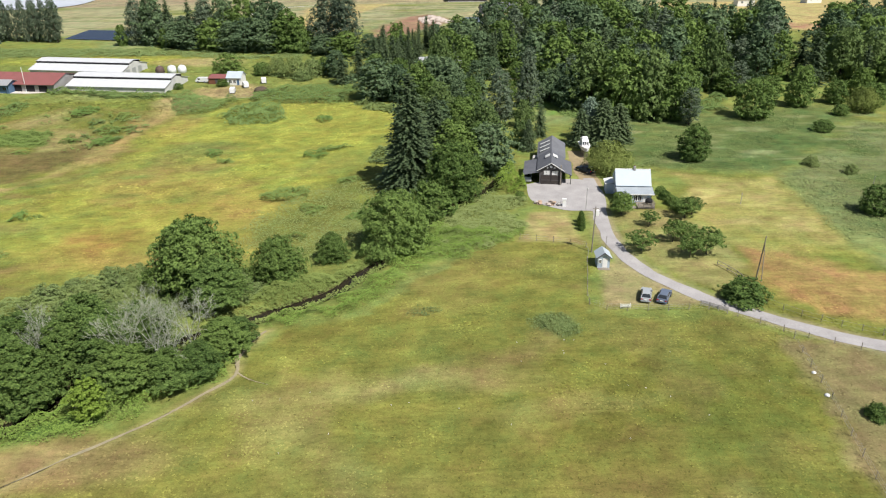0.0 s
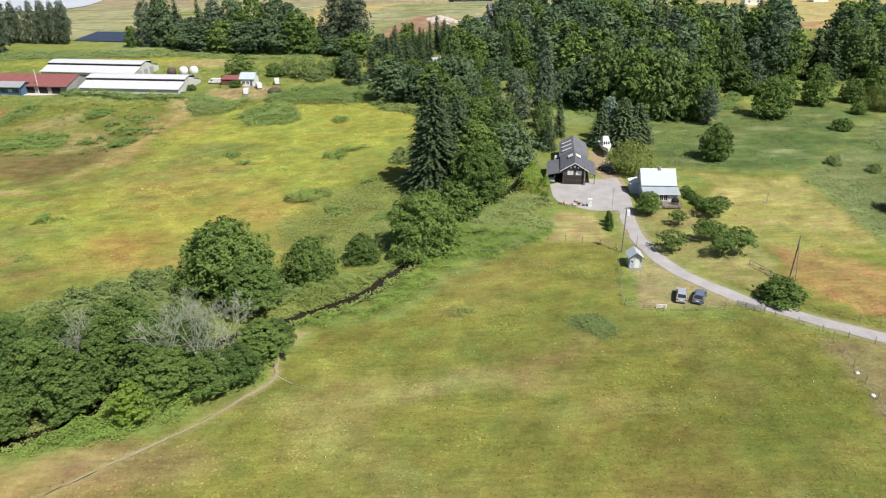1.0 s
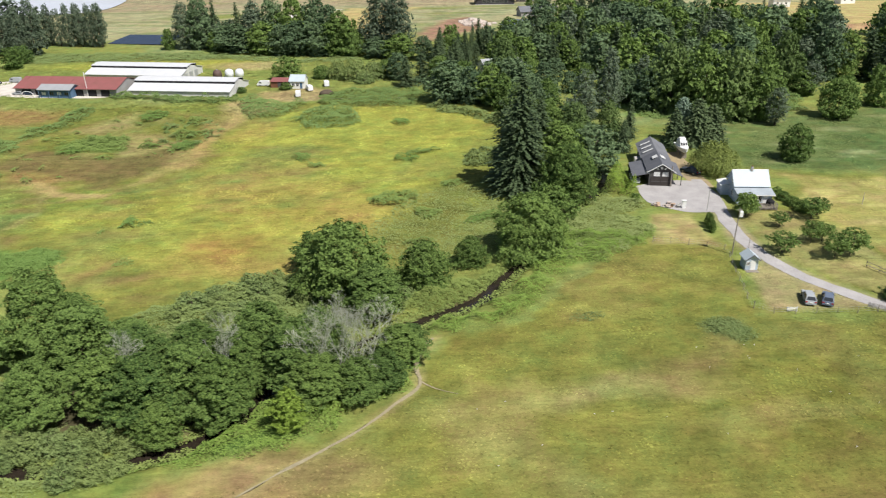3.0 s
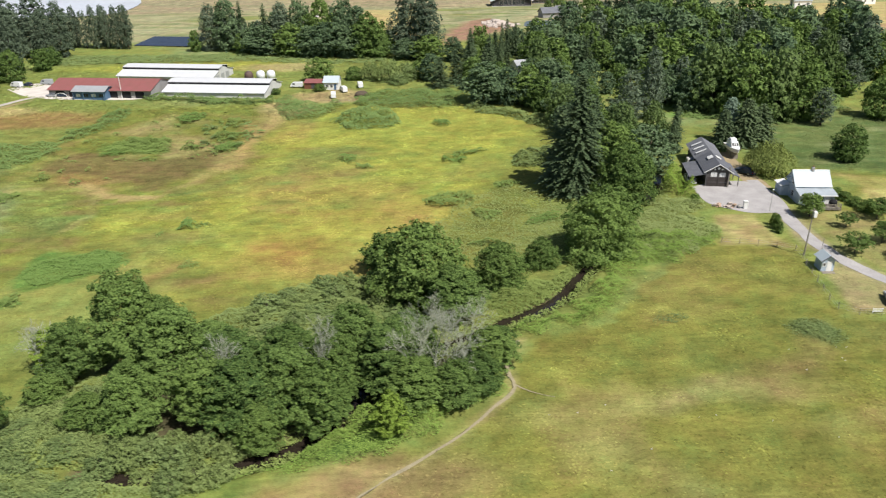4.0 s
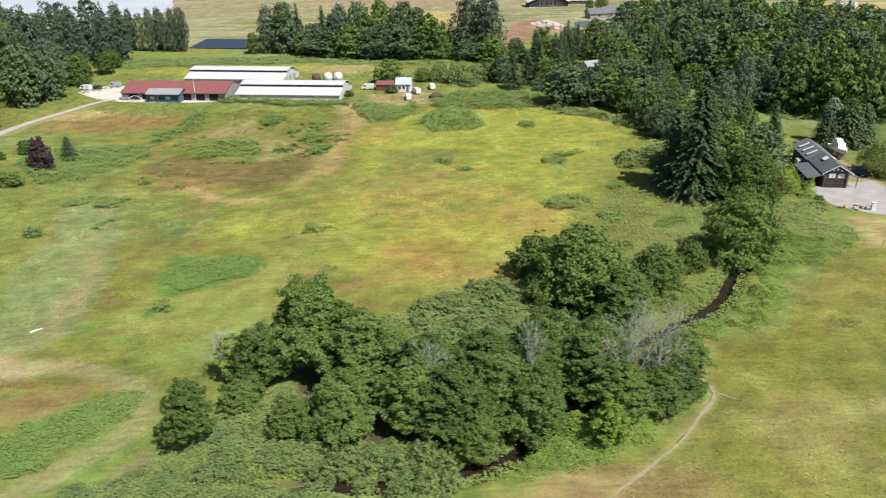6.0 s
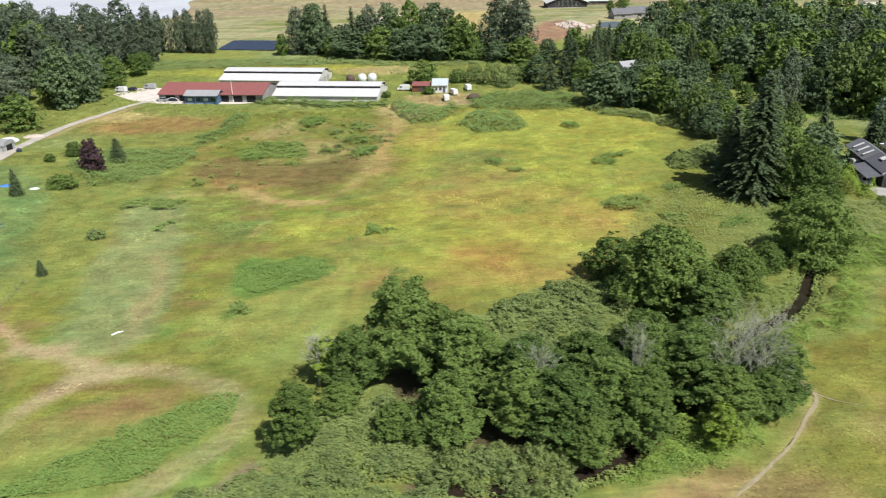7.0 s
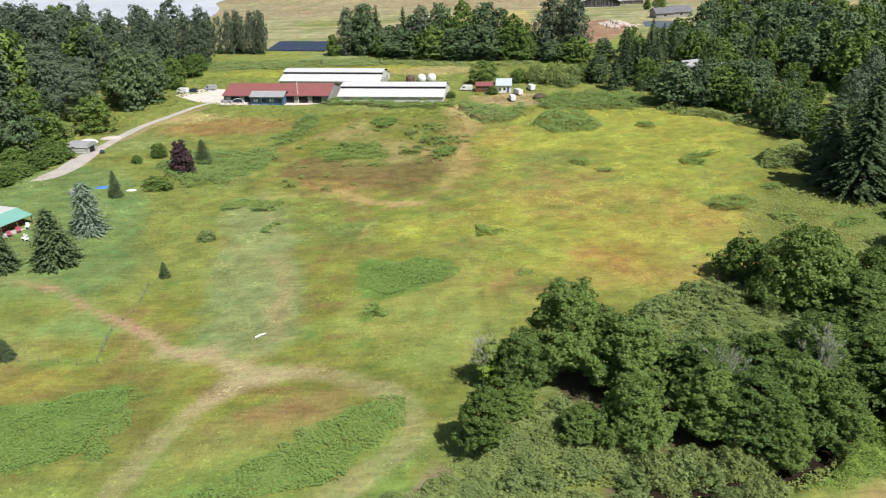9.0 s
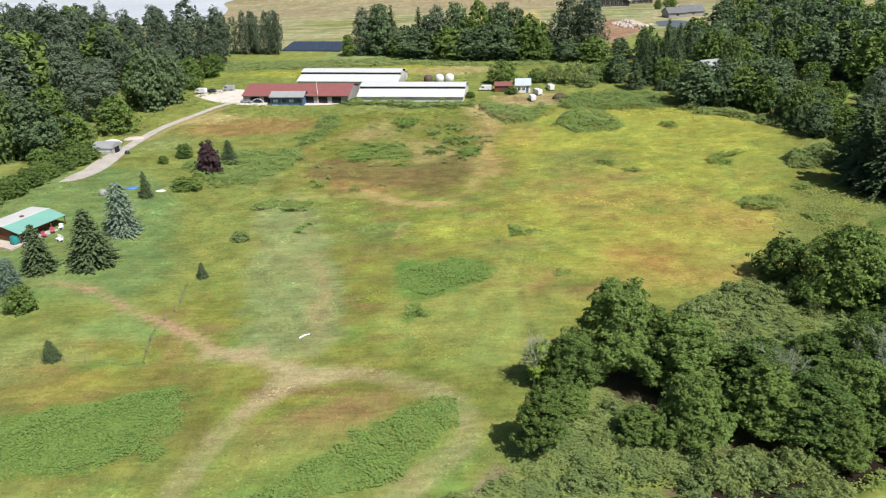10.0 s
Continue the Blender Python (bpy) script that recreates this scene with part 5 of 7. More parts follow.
BELT = [("poplar", -165.8, 334, 17.4, 4.9, 0), ("poplar", -160.3, 333, 16.2, 4.9, 1), ("poplar", -155.9, 332, 17.4, 4.9, 0), ("poplar", -151.4, 331, 17.8, 4.9, 1), ("poplar", -170.3, 335, 15.6, 4.9, 1), ("poplar", -175, 337, 17, 4.9, 0),
        ("poplar", -163, 338, 17, 6, 0), ("poplar", -153.5, 336, 17.4, 6, 1), ("round", -121.0, 323, 8.6, 5.4, 1), ("poplar", -114.5, 324, 18.6, 8.4, 0), ("maple", -107.8, 324, 20.5, 11.8, 1), ("fir", -102.7, 329, 19.5, 7.5, 1),
        ("round", -100.5, 318, 8, 7.5, 1), ("fir", -91.3, 321, 19.6, 8.0, 1), ("poplar", -84, 318, 19.5, 9.4, 0), ("maple", -76, 317, 21, 10.5, 1), ("maple", -66.8, 314, 21.5, 12.0, 0), ("maple", -58.7, 313, 21, 12.5, 1),
        ("maple", -48.4, 305, 16.5, 13.6, 0), ("maple", -53.5, 311, 19, 11.5, 1), ("maple", -90.9, 315.5, 11.3, 14, 1), ("maple", -79.4, 311, 12.5, 13.5, 0), ("maple", -66, 307, 13.5, 12.5, 1), ("maple", -97, 318, 10.5, 11, 1),
        ("maple", -57, 305, 12.5, 11.5, 1), ("maple", -72, 308, 12, 12, 1), ("round", -43, 303, 9, 9, 0), ("poplar", -31, 308, 26.5, 12, 0), ("poplar", -24.6, 301, 24.5, 11, 0), ("poplar", -36.2, 308, 17.0, 8.6, 1), ("maple", -24.4, 295, 9.5, 12.5, 0),
        ("maple", -33, 299, 8, 11, 1)]
for kind, x, y, h, w, which in BELT:
    stand(kind, x, y, h, w * 1.12, which=which, group="tree belt behind the farm")
wood([(-112, 330), (-106, 322), (-88, 318), (-60, 309), (-44, 306), (-38, 312), (-60, 318), (-100, 330)], 5.5, (9, 16), ["wood", "wood", "poplar"], "tree belt behind the farm", 57)
FARM_TREES = [("round", -62.6, 246.6, 2.4, 4.6, 1), ("round", -76.5, 243.5, 2.0, 3.6, 0), ("maple", -63.5, 261.5, 7.9, 11, 0), ("shrub", -46, 260.4, 6.2, 8, 0), ("shrub", -39.7, 257.6, 7.2, 9.8, 0), ("shrub", -33.6, 258.3, 6.0, 8, 1), ("maple", -25.2, 256.7, 9.4, 8.6, 1), ("fir", -22.4, 246.5, 10.2, 8.0, 1),
              ("fir", -17, 252, 11.5, 8.0, 1), ("spruce", -14.9, 243, 3.9, 4.4, 0), ("maple", -14.9, 292, 8.9, 9.5, 1), ("fir", -11.6, 259.7, 13.5, 8.0, 1), ("fir", -5.1, 258.5, 14.0, 8.0, 1), ("fir", -7.5, 250, 12.5, 8.0, 1),
              ("maple", -9.9, 224, 12.4, 15.0, 1), ("maple", 3.0, 220.5, 11.6, 11.5, 0), ("maple", 9.3, 220, 13.5, 13.6, 1), ("round", -52, 262, 4.5, 7, 0), ("round", -29, 262, 6, 9, 1), ("spruce", 5.8, 193, 6.5, 5, 0), ("maple", 10.6, 250, 14.5, 10, 2),
              ("shrub", -36.5, 252.5, 3.6, 7, 1), ("round", -10, 268, 6, 8, 1)]
for kind, x, y, h, w, which in FARM_TREES:
    stand(kind, x, y, h, w, which=which, group="trees round the farm")
for i, (x, y, h, w) in enumerate([(-33.2, 75.0, 12.6, 12.0), (-29.6, 77.4, 11.0, 10.0), (-35.6, 72.6, 12.0, 9.0), (-31.0, 74.2, 9.5, 9.0), (-46.0, 73.0, 11.0, 4.0), (-82, 82, 7.6, 3.0), (-56.5, 72.0, 10.4, 3.6)]):
    root = thing("dead_tree", x, y, 40 * i, "dead tree with bare grey bleached branches", "tree", "dead trees in the grove")
    part("bare_crown", bare_tree(61 + i, h, w), DEAD_WOOD, root)
for models in MODELS.values():
    for model, _, _ in models:
        for ob in (*model.children_recursive, model):
            bpy.data.objects.remove(ob)

# ---------------------------------------------------------------- undergrowth and grass
def thicket(name, outline, high, density, leaf, material, label, category, seed, tall=0.0, clear=1.9, lumps=2.6, slope=1.6):
    """Low growth over a patch of ground, lumpy on top and thin at its edges. One mesh of leaf clumps."""
    gen = np.random.default_rng(seed)
    lo, hi = np.min(outline, 0), np.max(outline, 0)
    near = hi[1] < 128
    leaf, density = leaf * (0.5 if near else 0.68), density * (4.2 if near else 2.6)
    n = int(np.prod(hi - lo) * density)
    p = gen.uniform(lo, hi, (n, 2))
    d = inside(p[:, 0] + 3.2 * (fbm(p[:, 0], p[:, 1], 4, seed, 3) - 0.5) * 2, p[:, 1] + 3.2 * (fbm(p[:, 0], p[:, 1], 4, seed + 3, 3) - 0.5) * 2, outline)
    keep = (d > 0) & (line_distance(p[:, 0], p[:, 1], creek_line) > clear)
    keep &= gen.uniform(0, 1, n) < 0.25 + d / 1.6 + 0.5 * (value_noise(p[:, 0], p[:, 1], 1.3, seed + 9) - 0.5)
    p, d = p[keep], d[keep]
    n = len(p)
    top = high * np.clip(2.2 * fbm(p[:, 0], p[:, 1], lumps, seed + 5, 3) - 0.45, 0.1, 1.5) * np.clip(d / (high * slope), 0.08, 1) ** 0.7
    z = ground_z(p[:, 0], p[:, 1]) + top * gen.uniform(0.82, 1.05, n)
    c = np.stack([p[:, 0], p[:, 1], z], -1)
    nrm = gen.normal(size=(n, 3)) * 0.24 + np.array([0.1, -0.12, 1.0])
    me = quads_mesh(name, clump_faces(c, nrm, leaf * gen.uniform(0.55, 1.25, n), gen, 1.0 + tall), material)
    return tagged(new(name, me), label, category, kind="stuff")


thicket("bramble_bank", [(-58, 60.8), (-50, 62.4), (-44, 63.0), (-38, 64.2), (-31.2, 67.8), (-25.4, 72.6), (-23.6, 78), (-27, 80.5), (-34, 76), (-44, 71), (-50, 67.5), (-57, 64.6)], 1.8, 24, 0.17, BRIGHT_BRAMBLE,
        "bright green bramble bank below the grove", "bramble", 71)
thicket("bramble_bank", [(-22, 85.5), (-14.7, 87), (-8.5, 89.8), (-3.6, 99.5), (-1, 105.6), (6, 107.6), (16, 112.5), (20, 117), (10, 122), (2, 122), (-1, 112), (-7, 100), (-13, 93.5), (-22, 88.5)], 1.4, 24, 0.17, BRIGHT_BRAMBLE,
        "green brambles along the creek's near bank", "bramble", 72, clear=1.35, slope=0.9)
thicket("reeds", [(-26, 92), (-18, 93.5), (-12, 97.5), (-8, 104), (-4, 112), (-8, 112), (-14, 105), (-22, 99), (-30, 96)], 1.5, 26, 0.2, RUSH, "bright green rushes on the creek's far bank", "rushes", 73, 0.5, clear=1.2, slope=0.9)
thicket("tall_grass", [(0, 107.5), (6, 109), (17.5, 114), (20, 120), (20, 128), (23, 134), (16, 138), (9, 132), (4, 122)], 0.7, 20, 0.16, PALE_GRASS, "long pale green grass beside the creek", "grass", 74, 0.4)
thicket("bright_bushes", [(14, 139), (23, 137), (24.5, 142), (23, 150), (19, 151), (15, 146)], 3.0, 26, 0.22, LIME, "bright green bushes beside the barn", "bush", 75, slope=0.5)
thicket("willow_scrub", [(-99, 58), (-94, 64), (-89, 68), (-85, 73), (-79.5, 79), (-73, 80), (-67, 69.5), (-58, 65.5), (-58, 63), (-66, 58), (-80, 55), (-94, 55)], 1.0, 16, 0.17, SCRUB, "pale low scrub between the willow shrubs", "grass", 76)
thicket("bramble_patch", [(-141, 159.9), (-130.5, 163.1), (-127.6, 173), (-122.9, 180), (-124.4, 195.7), (-133, 191), (-139.3, 192.5), (-147, 190), (-149.6, 176)], 1.2, 8, 0.27, BRAMBLE, "rank green brambles across the rough ground", "bramble", 77, lumps=3.5)
thicket("bramble_patch", [(-127.4, 194), (-121.4, 199), (-116.5, 213), (-116.5, 228), (-122, 228), (-124.5, 209), (-127.8, 203)], 1.3, 9, 0.27, BRAMBLE, "strip of green brambles between rough fields", "bramble", 178)
thicket("bramble_bank", [(-76, 228), (-68, 212), (-59.7, 216), (-54, 227), (-60, 228), (-66, 232), (-75, 238)], 1.7, 10, 0.27, BRAMBLE, "rough green growth below the cottage", "bramble", 78, lumps=4, slope=0.7)
thicket("bramble_bank", [(-56.4, 209), (-51.4, 201), (-42.1, 200.2), (-34.1, 207), (-38, 220.2), (-49, 224)], 1.7, 10, 0.3, BRAMBLE, "green mound of brambles at the yellow field's end", "bramble", 179, lumps=4, slope=0.7)
thicket("bramble_bank", [(-52, 228), (-38, 220), (-22, 222), (-14, 232), (-20, 242), (-40, 244), (-50, 238)], 1.2, 8, 0.28, BRAMBLE, "leafy growth behind the yellow field", "bramble", 180, lumps=4)
thicket("bramble_bank", [(-119, 243.2), (-114, 242.4), (-96, 239.2), (-79, 236.2), (-74, 233), (-80, 231), (-95, 233.5), (-112, 236.5), (-119, 240)], 1.9, 14, 0.3, BRAMBLE, "green bank in front of the white barn", "bramble", 79, slope=0.7)
thicket("hedge", [(-17, 218.5), (-10.7, 210.6), (-3, 203), (2.4, 192), (6.2, 186), (7, 200), (-1.5, 214), (-11.5, 222)], 1.6, 14, 0.3, SCRUB, "pale green hedge behind the yellow field", "hedge", 80)
thicket("hedge", [(-9.9, 172.1), (-11.5, 164), (-5, 159.5), (4.3, 163), (10.3, 174.4), (2, 179)], 1.7, 14, 0.3, SCRUB, "pale bushes behind the big fir", "hedge", 81)
thicket("reeds", [(80, 144), (100, 158), (124, 188), (150, 160), (150, 95), (84, 110), (76, 110)], 0.45, 3, 0.2, LONG_GRASS, "rank grey-green marsh grass", "grass", 82, 0.3, lumps=5)
thicket("undergrowth", [(-62, 84), (-48, 84), (-38, 92), (-40, 103), (-52, 103), (-66, 94)], 1.2, 12, 0.24, SCRUB, "grey-green low willow growth behind the grove", "scrub", 83)
thicket("undergrowth", [(-95, 300), (-170, 300), (-178, 318), (-110, 317), (-60, 298), (-40, 300), (-40, 292), (-62, 290)], 0.7, 4, 0.40, WILLOW, "green growth before the tree belt", "scrub", 84)
thicket("long_grass", [(-30, 112), (-18, 108), (-10, 114), (-4, 122), (2, 136), (-6, 142), (-14, 150), (-20, 146), (-28, 136), (-34, 124)], 0.35, 5, 0.17, PALE_GRASS, "pale green long grass between creek and field", "grass", 85, 0.3, lumps=5)
thicket("long_grass", [(42, 198), (52, 196), (70, 192), (90, 200), (112, 240), (88, 212), (60, 200), (50, 215), (48, 236), (40, 236)], 1.0, 6, 0.35, BRAMBLE, "rank green growth at the wood's foot", "grass", 86, lumps=5)
thicket("long_grass", [(50, 150), (62, 150), (78, 160), (100, 176), (112, 200), (84, 192), (64, 178)], 0.45, 3, 0.2, LONG_GRASS, "grey-green rough hillside growth", "grass", 87, lumps=5)
gen = np.random.default_rng(88)
line = smooth_line(CREEK[4:], 0.12)
way = np.gradient(line, axis=0)
way /= np.linalg.norm(way, axis=1)[:, None]
pick = gen.integers(0, len(line), 15000)
off = gen.choice([-1, 1], 15000) * (0.75 + 0.5 * (fbm(line[pick, 0], line[pick, 1], 2.5, 9) - 0.3) + 1.9 * gen.uniform(0, 1, 15000) ** 1.4)
p = line[pick] + np.stack([way[pick, 1], -way[pick, 0]], -1) * off[:, None]
bed = terrain(p[:, 0], p[:, 1]) - 0.75
z = np.maximum(ground_z(p[:, 0], p[:, 1]), bed) + gen.uniform(0.05, 0.75, 15000) * (0.4 + fbm(p[:, 0], p[:, 1], 3, 19))
me = quads_mesh("bank_plants", clump_faces(np.stack([p[:, 0], p[:, 1], z], -1), gen.normal(size=(15000, 3)) * 0.4 + np.array([0.1, -0.15, 1.0]), 0.14 * gen.uniform(0.5, 1.3, 15000), gen, 1.4), RUSH)
tagged(new("bank_plants", me), "green sedge and weeds overhanging the creek", "sedge", kind="stuff")
for i, (x, y, a, b) in enumerate([(19.0, 83.8, 4.4, 4.0), (1.2, 89.6, 3.2, 1.9)]):
    thicket("weed_patch", [(x + a * math.cos(k * 0.524), y + b * math.sin(k * 0.524)) for k in range(12)], 0.4, 11, 0.2, WEEDS, "low patch of grey-green weeds in the pasture", "weeds", 170 + i, lumps=1.6)
for i, ring in enumerate(LUSH_PATCHES):
    thicket("lush_grass", ring, 0.42, 13, 0.2, LUSH_LEAVES, "patch of lush green thistles and rank grass", "grass", 190 + i, 0.4, lumps=3.2)
HUMMOCKS = [(-50, 174, 2.6, 4.0, 1.1), (-44.5, 168.5, 3.0, 2.8, 1.0), (-19.5, 175, 4.6, 2.6, 1.0), (-23.6, 169.4, 3.2, 3.0, 0.9), (-27.3, 140.8, 5.2, 6.0, 1.2), (-14, 150, 4, 3, 0.8), (-77.4, 132.8, 2.4, 3.0, 0.9), (-74.2, 131.6, 1.8, 2.0, 1.0),
            (-80, 127.4, 1.5, 1.8, 0.7)]
RISE_CLUMPS = [(-25.2, 204, 3.8, 3.4, 1.0), (-104, 193, 7.5, 6.0, 1.2), (-90, 190, 3.5, 3.0, 1.1), (-81, 188, 4.5, 4.0, 1.2), (-83, 200, 4.5, 5.0, 1.2), (-84, 211, 3.6, 4.0, 1.1), (-98, 217, 5.5, 6.0, 1.0),
            (-95.8, 103.8, 2.0, 2.8, 1.1), (-72.5, 114, 3, 1.4, 0.5), (-109.5, 184, 3.5, 2.5, 1.0), (-98, 178, 3, 2, 0.9), (-22, 118, 4, 2.4, 0.9), (-10, 128, 4, 3, 0.9), (-20, 132, 4, 3, 0.9), (-120, 150, 3, 4, 0.7), (-117, 138, 2, 3, 0.6), (-126, 150, 4, 4, 0.7)]
for i, (x, y, a, b, high) in enumerate(HUMMOCKS + RISE_CLUMPS):
    ring = [(x + a * rng.uniform(0.7, 1.15) * math.cos(k * 0.524), y + b * rng.uniform(0.7, 1.15) * math.sin(k * 0.524)) for k in range(12)]
    thicket("rush_hummock", ring, high, 16, 0.2, HUMMOCK if i % 3 else LUSH_LEAVES, "low green clump of rushes in the meadow", "rushes", 100 + i, 0.3, lumps=2.4, slope=0.6)


BARE = [(FOOTPATH, 0.45), ([(75, 69), (58.5, 78.4), (46.4, 87.8), (39.2, 96.3), (35.2, 106.3), (35, 119.7), (37.6, 138)], 1.9), ([(27, 137), (37, 136)], 7.5), ([(44.5, 129), (44.5, 137)], 4.5), ([(29, 142), (32.5, 164)], 5.5),
        ([(-168.5, 168), (-169.3, 190), (-167.2, 216), (-156.5, 243)], 3.2), ([(-160, 255), (-122, 243)], 6), ([(-168, 128), (-162, 140)], 6), ([(-150, 258), (-80, 250)], 11)]


thicket("lush_grass", [(-113.2, 193.9), (-108.3, 200), (-97.4, 197), (-95.6, 186.8), (-101.3, 182.2), (-110.1, 184.9)], 0.9, 9, 0.22, HUMMOCK, "green rank growth on the dry rise", "grass", 196, 0.2, lumps=2.6)
gen = np.random.default_rng(87)
for i in range(70):
    x, y = gen.uniform(-92, -74), gen.uniform(183, 216)
    if inside(x, y, [(-92, 214), (-82, 217), (-74.5, 202), (-75, 184), (-84, 182.5), (-89, 196)]) > 0:
        a, b, high = gen.uniform(0.8, 2.2), gen.uniform(0.8, 2.0), gen.uniform(0.7, 1.5)
        thicket("rise_bush", [(x + a * math.cos(k * 0.785), y + b * math.sin(k * 0.785)) for k in range(8)], high, 20, 0.22, BRAMBLE if i % 3 else WILLOW, "small green bush on the dry rise", "bush", 340 + i, slope=0.4)
gen = np.random.default_rng(89)
for i in range(170):
    x, y = gen.uniform(-124, -76), gen.uniform(158, 226)
    if inside(x, y, DRY_RISE) > 2 and not (-102 < x < -78 and y < 178):
        a, b = gen.uniform(0.5, 1.9), gen.uniform(0.5, 1.6)
        thicket("rise_bush", [(x + a * math.cos(k * 0.785), y + b * math.sin(k * 0.785)) for k in range(8)], 0.9, 16, 0.22, HUMMOCK, "small green bush on the dry rise", "bush", 140 + i, slope=0.4)


def tufts(name, outline, number, size, seed, label, uneven=0.09):
    """Grass tussocks in the colour of the cover that they grow from."""
    gen = np.random.default_rng(seed)
    lo, hi = np.min(outline, 0), np.max(outline, 0)
    p = gen.uniform(lo, hi, (number, 2))
    p = p[(inside(p[:, 0], p[:, 1], outline) > 0) & (line_distance(p[:, 0], p[:, 1], creek_line) > 1.6)]
    for line, wide in BARE:
        p = p[line_distance(p[:, 0], p[:, 1], line) > wide]
    n = len(p)
    lush = fbm(p[:, 0], p[:, 1], 6, seed + 2, 3)
    col = ground_colours(p[:, 0], p[:, 1]) * (1.03 + 0.5 * (lush - 0.5) + gen.normal(0, uneven, n))[:, None].clip(0.5, 1.6)
    s = size * gen.uniform(0.5, 1.3, n) * (0.5 + lush)
    c = np.stack([p[:, 0], p[:, 1], ground_z(p[:, 0], p[:, 1]) + s * gen.uniform(0.02, 0.10, n)], -1)
    nrm = gen.normal(size=(n, 3)) * 0.13 + np.array([0.06, -0.1, 1.0])
    me = quads_mesh(name, clump_faces(c, nrm, s * 0.6, gen, 1.3), BLADES, col)
    return tagged(new(name, me), label, "grass", kind="stuff")


tufts("pasture_grass", [(-62, 45), (-24, 72), (-18, 88), (-2, 101), (18, 113), (34, 111), (40, 95), (76, 72), (60, 45)], 90000, 0.22, 91, "short olive pasture grass in tufts", 0.17)
tufts("meadow_grass", [(-165, 56), (-165, 130), (20, 130), (0, 106), (-24, 92), (-50, 80), (-58, 62), (-60, 54)], 95000, 0.25, 92, "long yellow-green meadow grass")
tufts("flowering_meadow", [(-190, 130), (-190, 215), (20, 215), (24, 140), (12, 130)], 80000, 0.36, 93, "yellow flowering meadow and rough grass")
tufts("rough_grass", [(38, 92), (38, 128), (56, 215), (135, 215), (110, 110), (80, 66)], 44000, 0.28, 94, "dry rough grass east of the drive")
tufts("far_grass", [(-185, 215), (-180, 300), (-20, 300), (10, 215)], 26000, 0.7, 95, "rough grass round the farm")

# ---------------------------------------------------------------- buildings
DARK_BOARDS = ribbed("dark_stained_boards", (0.10, 0.093, 0.092), 0, 0.25, 0.8, 0, 0.4)
SLATE = shader("grey_shingles", (0.135, 0.14, 0.158), 0.85, 0, 0.3, 0.5, 9, 0.5)
SLATE_PALE = shader("faded_grey_shingles", (0.17, 0.175, 0.19), 0.85, 0, 0.3, 0.5, 9, 0.5)
WHITE = shader("white_paint", (0.78, 0.78, 0.76), 0.5, 0, 0.12, 0.8, 8, 0.1)
GLASS = shader("dark_window_glass", (0.03, 0.035, 0.04), 0.08, 0, 0.2, 1, 4, 0.0, 0.8)
PALE_GLASS = shader("white_blinds", (0.70, 0.70, 0.68), 0.4, 0, 0.1, 1, 6, 0.0)
BLUE_WALL = ribbed("pale_blue_siding", (0.42, 0.50, 0.58), 2, 0.2, 0.6, 0, 0.12)
BLUE_ROOF = shader("pale_blue_sheet_roof", (0.47, 0.535, 0.575), 0.5, 0, 0.12, 0.5, 6, 0.05)
PORCH_ROOF = shader("grey_porch_roof", (0.36, 0.40, 0.43), 0.7, 0, 0.25, 0.6, 8, 0.3)
WHITE_SHEET = ribbed("white_sheet_roof", (0.58, 0.59, 0.60), 0, 0.6, 0.6, 0.0, 0.1)
RED_SHEET = ribbed("faded_red_sheet_roof", (0.255, 0.082, 0.084), 0, 0.8, 0.75, 0.0, 0.3, (0.20, 0.085, 0.07))
GREY_SHEET = ribbed("grey_sheet_metal", (0.42, 0.43, 0.44), 0, 0.5, 0.45, 0.2, 0.2)
GREEN_SHEET = ribbed("green_sheet_roof", (0.20, 0.43, 0.36), 1, 0.5, 0.45, 0.0, 0.12)
CREAM_SHEET = ribbed("white_roof_sheet", (0.60, 0.60, 0.59), 1, 0.5, 0.45, 0.0, 0.12)
BROWN_WALL = shader("red_brown_cedar_wall", (0.20, 0.085, 0.05), 0.8, 0, 0.35, 1, 9, 0.3)
GREY_WALL = shader("grey_block_wall", (0.34, 0.33, 0.32), 0.85, 0, 0.25, 0.6, 7, 0.3)
PALE_WALL = shader("whitewashed_wall", (0.60, 0.60, 0.58), 0.85, 0, 0.2, 0.6, 7, 0.2)
BLUE_PAINT = shader("deep_blue_paint", (0.09, 0.16, 0.26), 0.6, 0, 0.2, 1, 8, 0.1)
# black of the grill cover and shed door, also painted shade in gaps
SHADOW_GAP = shader("black_cover_and_gap_shade", (0.02, 0.02, 0.022), 0.9, 0, 0.3, 1, 6, 0.1)
CONCRETE = shader("concrete", (0.46, 0.45, 0.42), 0.9, 0, 0.25, 0.8, 8, 0.3)
STEEL = shader("galvanised_steel", (0.5, 0.51, 0.52), 0.4, 0.7, 0.2, 1, 8, 0.1)
TYRE = shader("tyre_rubber", (0.02, 0.02, 0.02), 0.85, 0, 0.3, 3, 12, 0.2)
LAMP_GLASS = shader("lamp_glass", (0.75, 0.75, 0.72), 0.15, 0, 0.1, 2, 8, 0)
RED_LENS = shader("red_lens", (0.4, 0.02, 0.02), 0.2, 0, 0.1, 2, 8, 0)
SILVER = shader("silver_car_paint", (0.36, 0.38, 0.40), 0.4, 0.0, 0.06, 1, 8, 0)
BLUE_GREY = shader("blue_grey_car_paint", (0.13, 0.16, 0.22), 0.35, 0.0, 0.06, 1, 8, 0)
NAVY = shader("navy_car_paint", (0.03, 0.05, 0.09), 0.3, 0.3, 0.06, 1, 8, 0)
CAR_WHITE = shader("white_car_paint", (0.75, 0.76, 0.77), 0.3, 0, 0.05, 1, 8, 0)
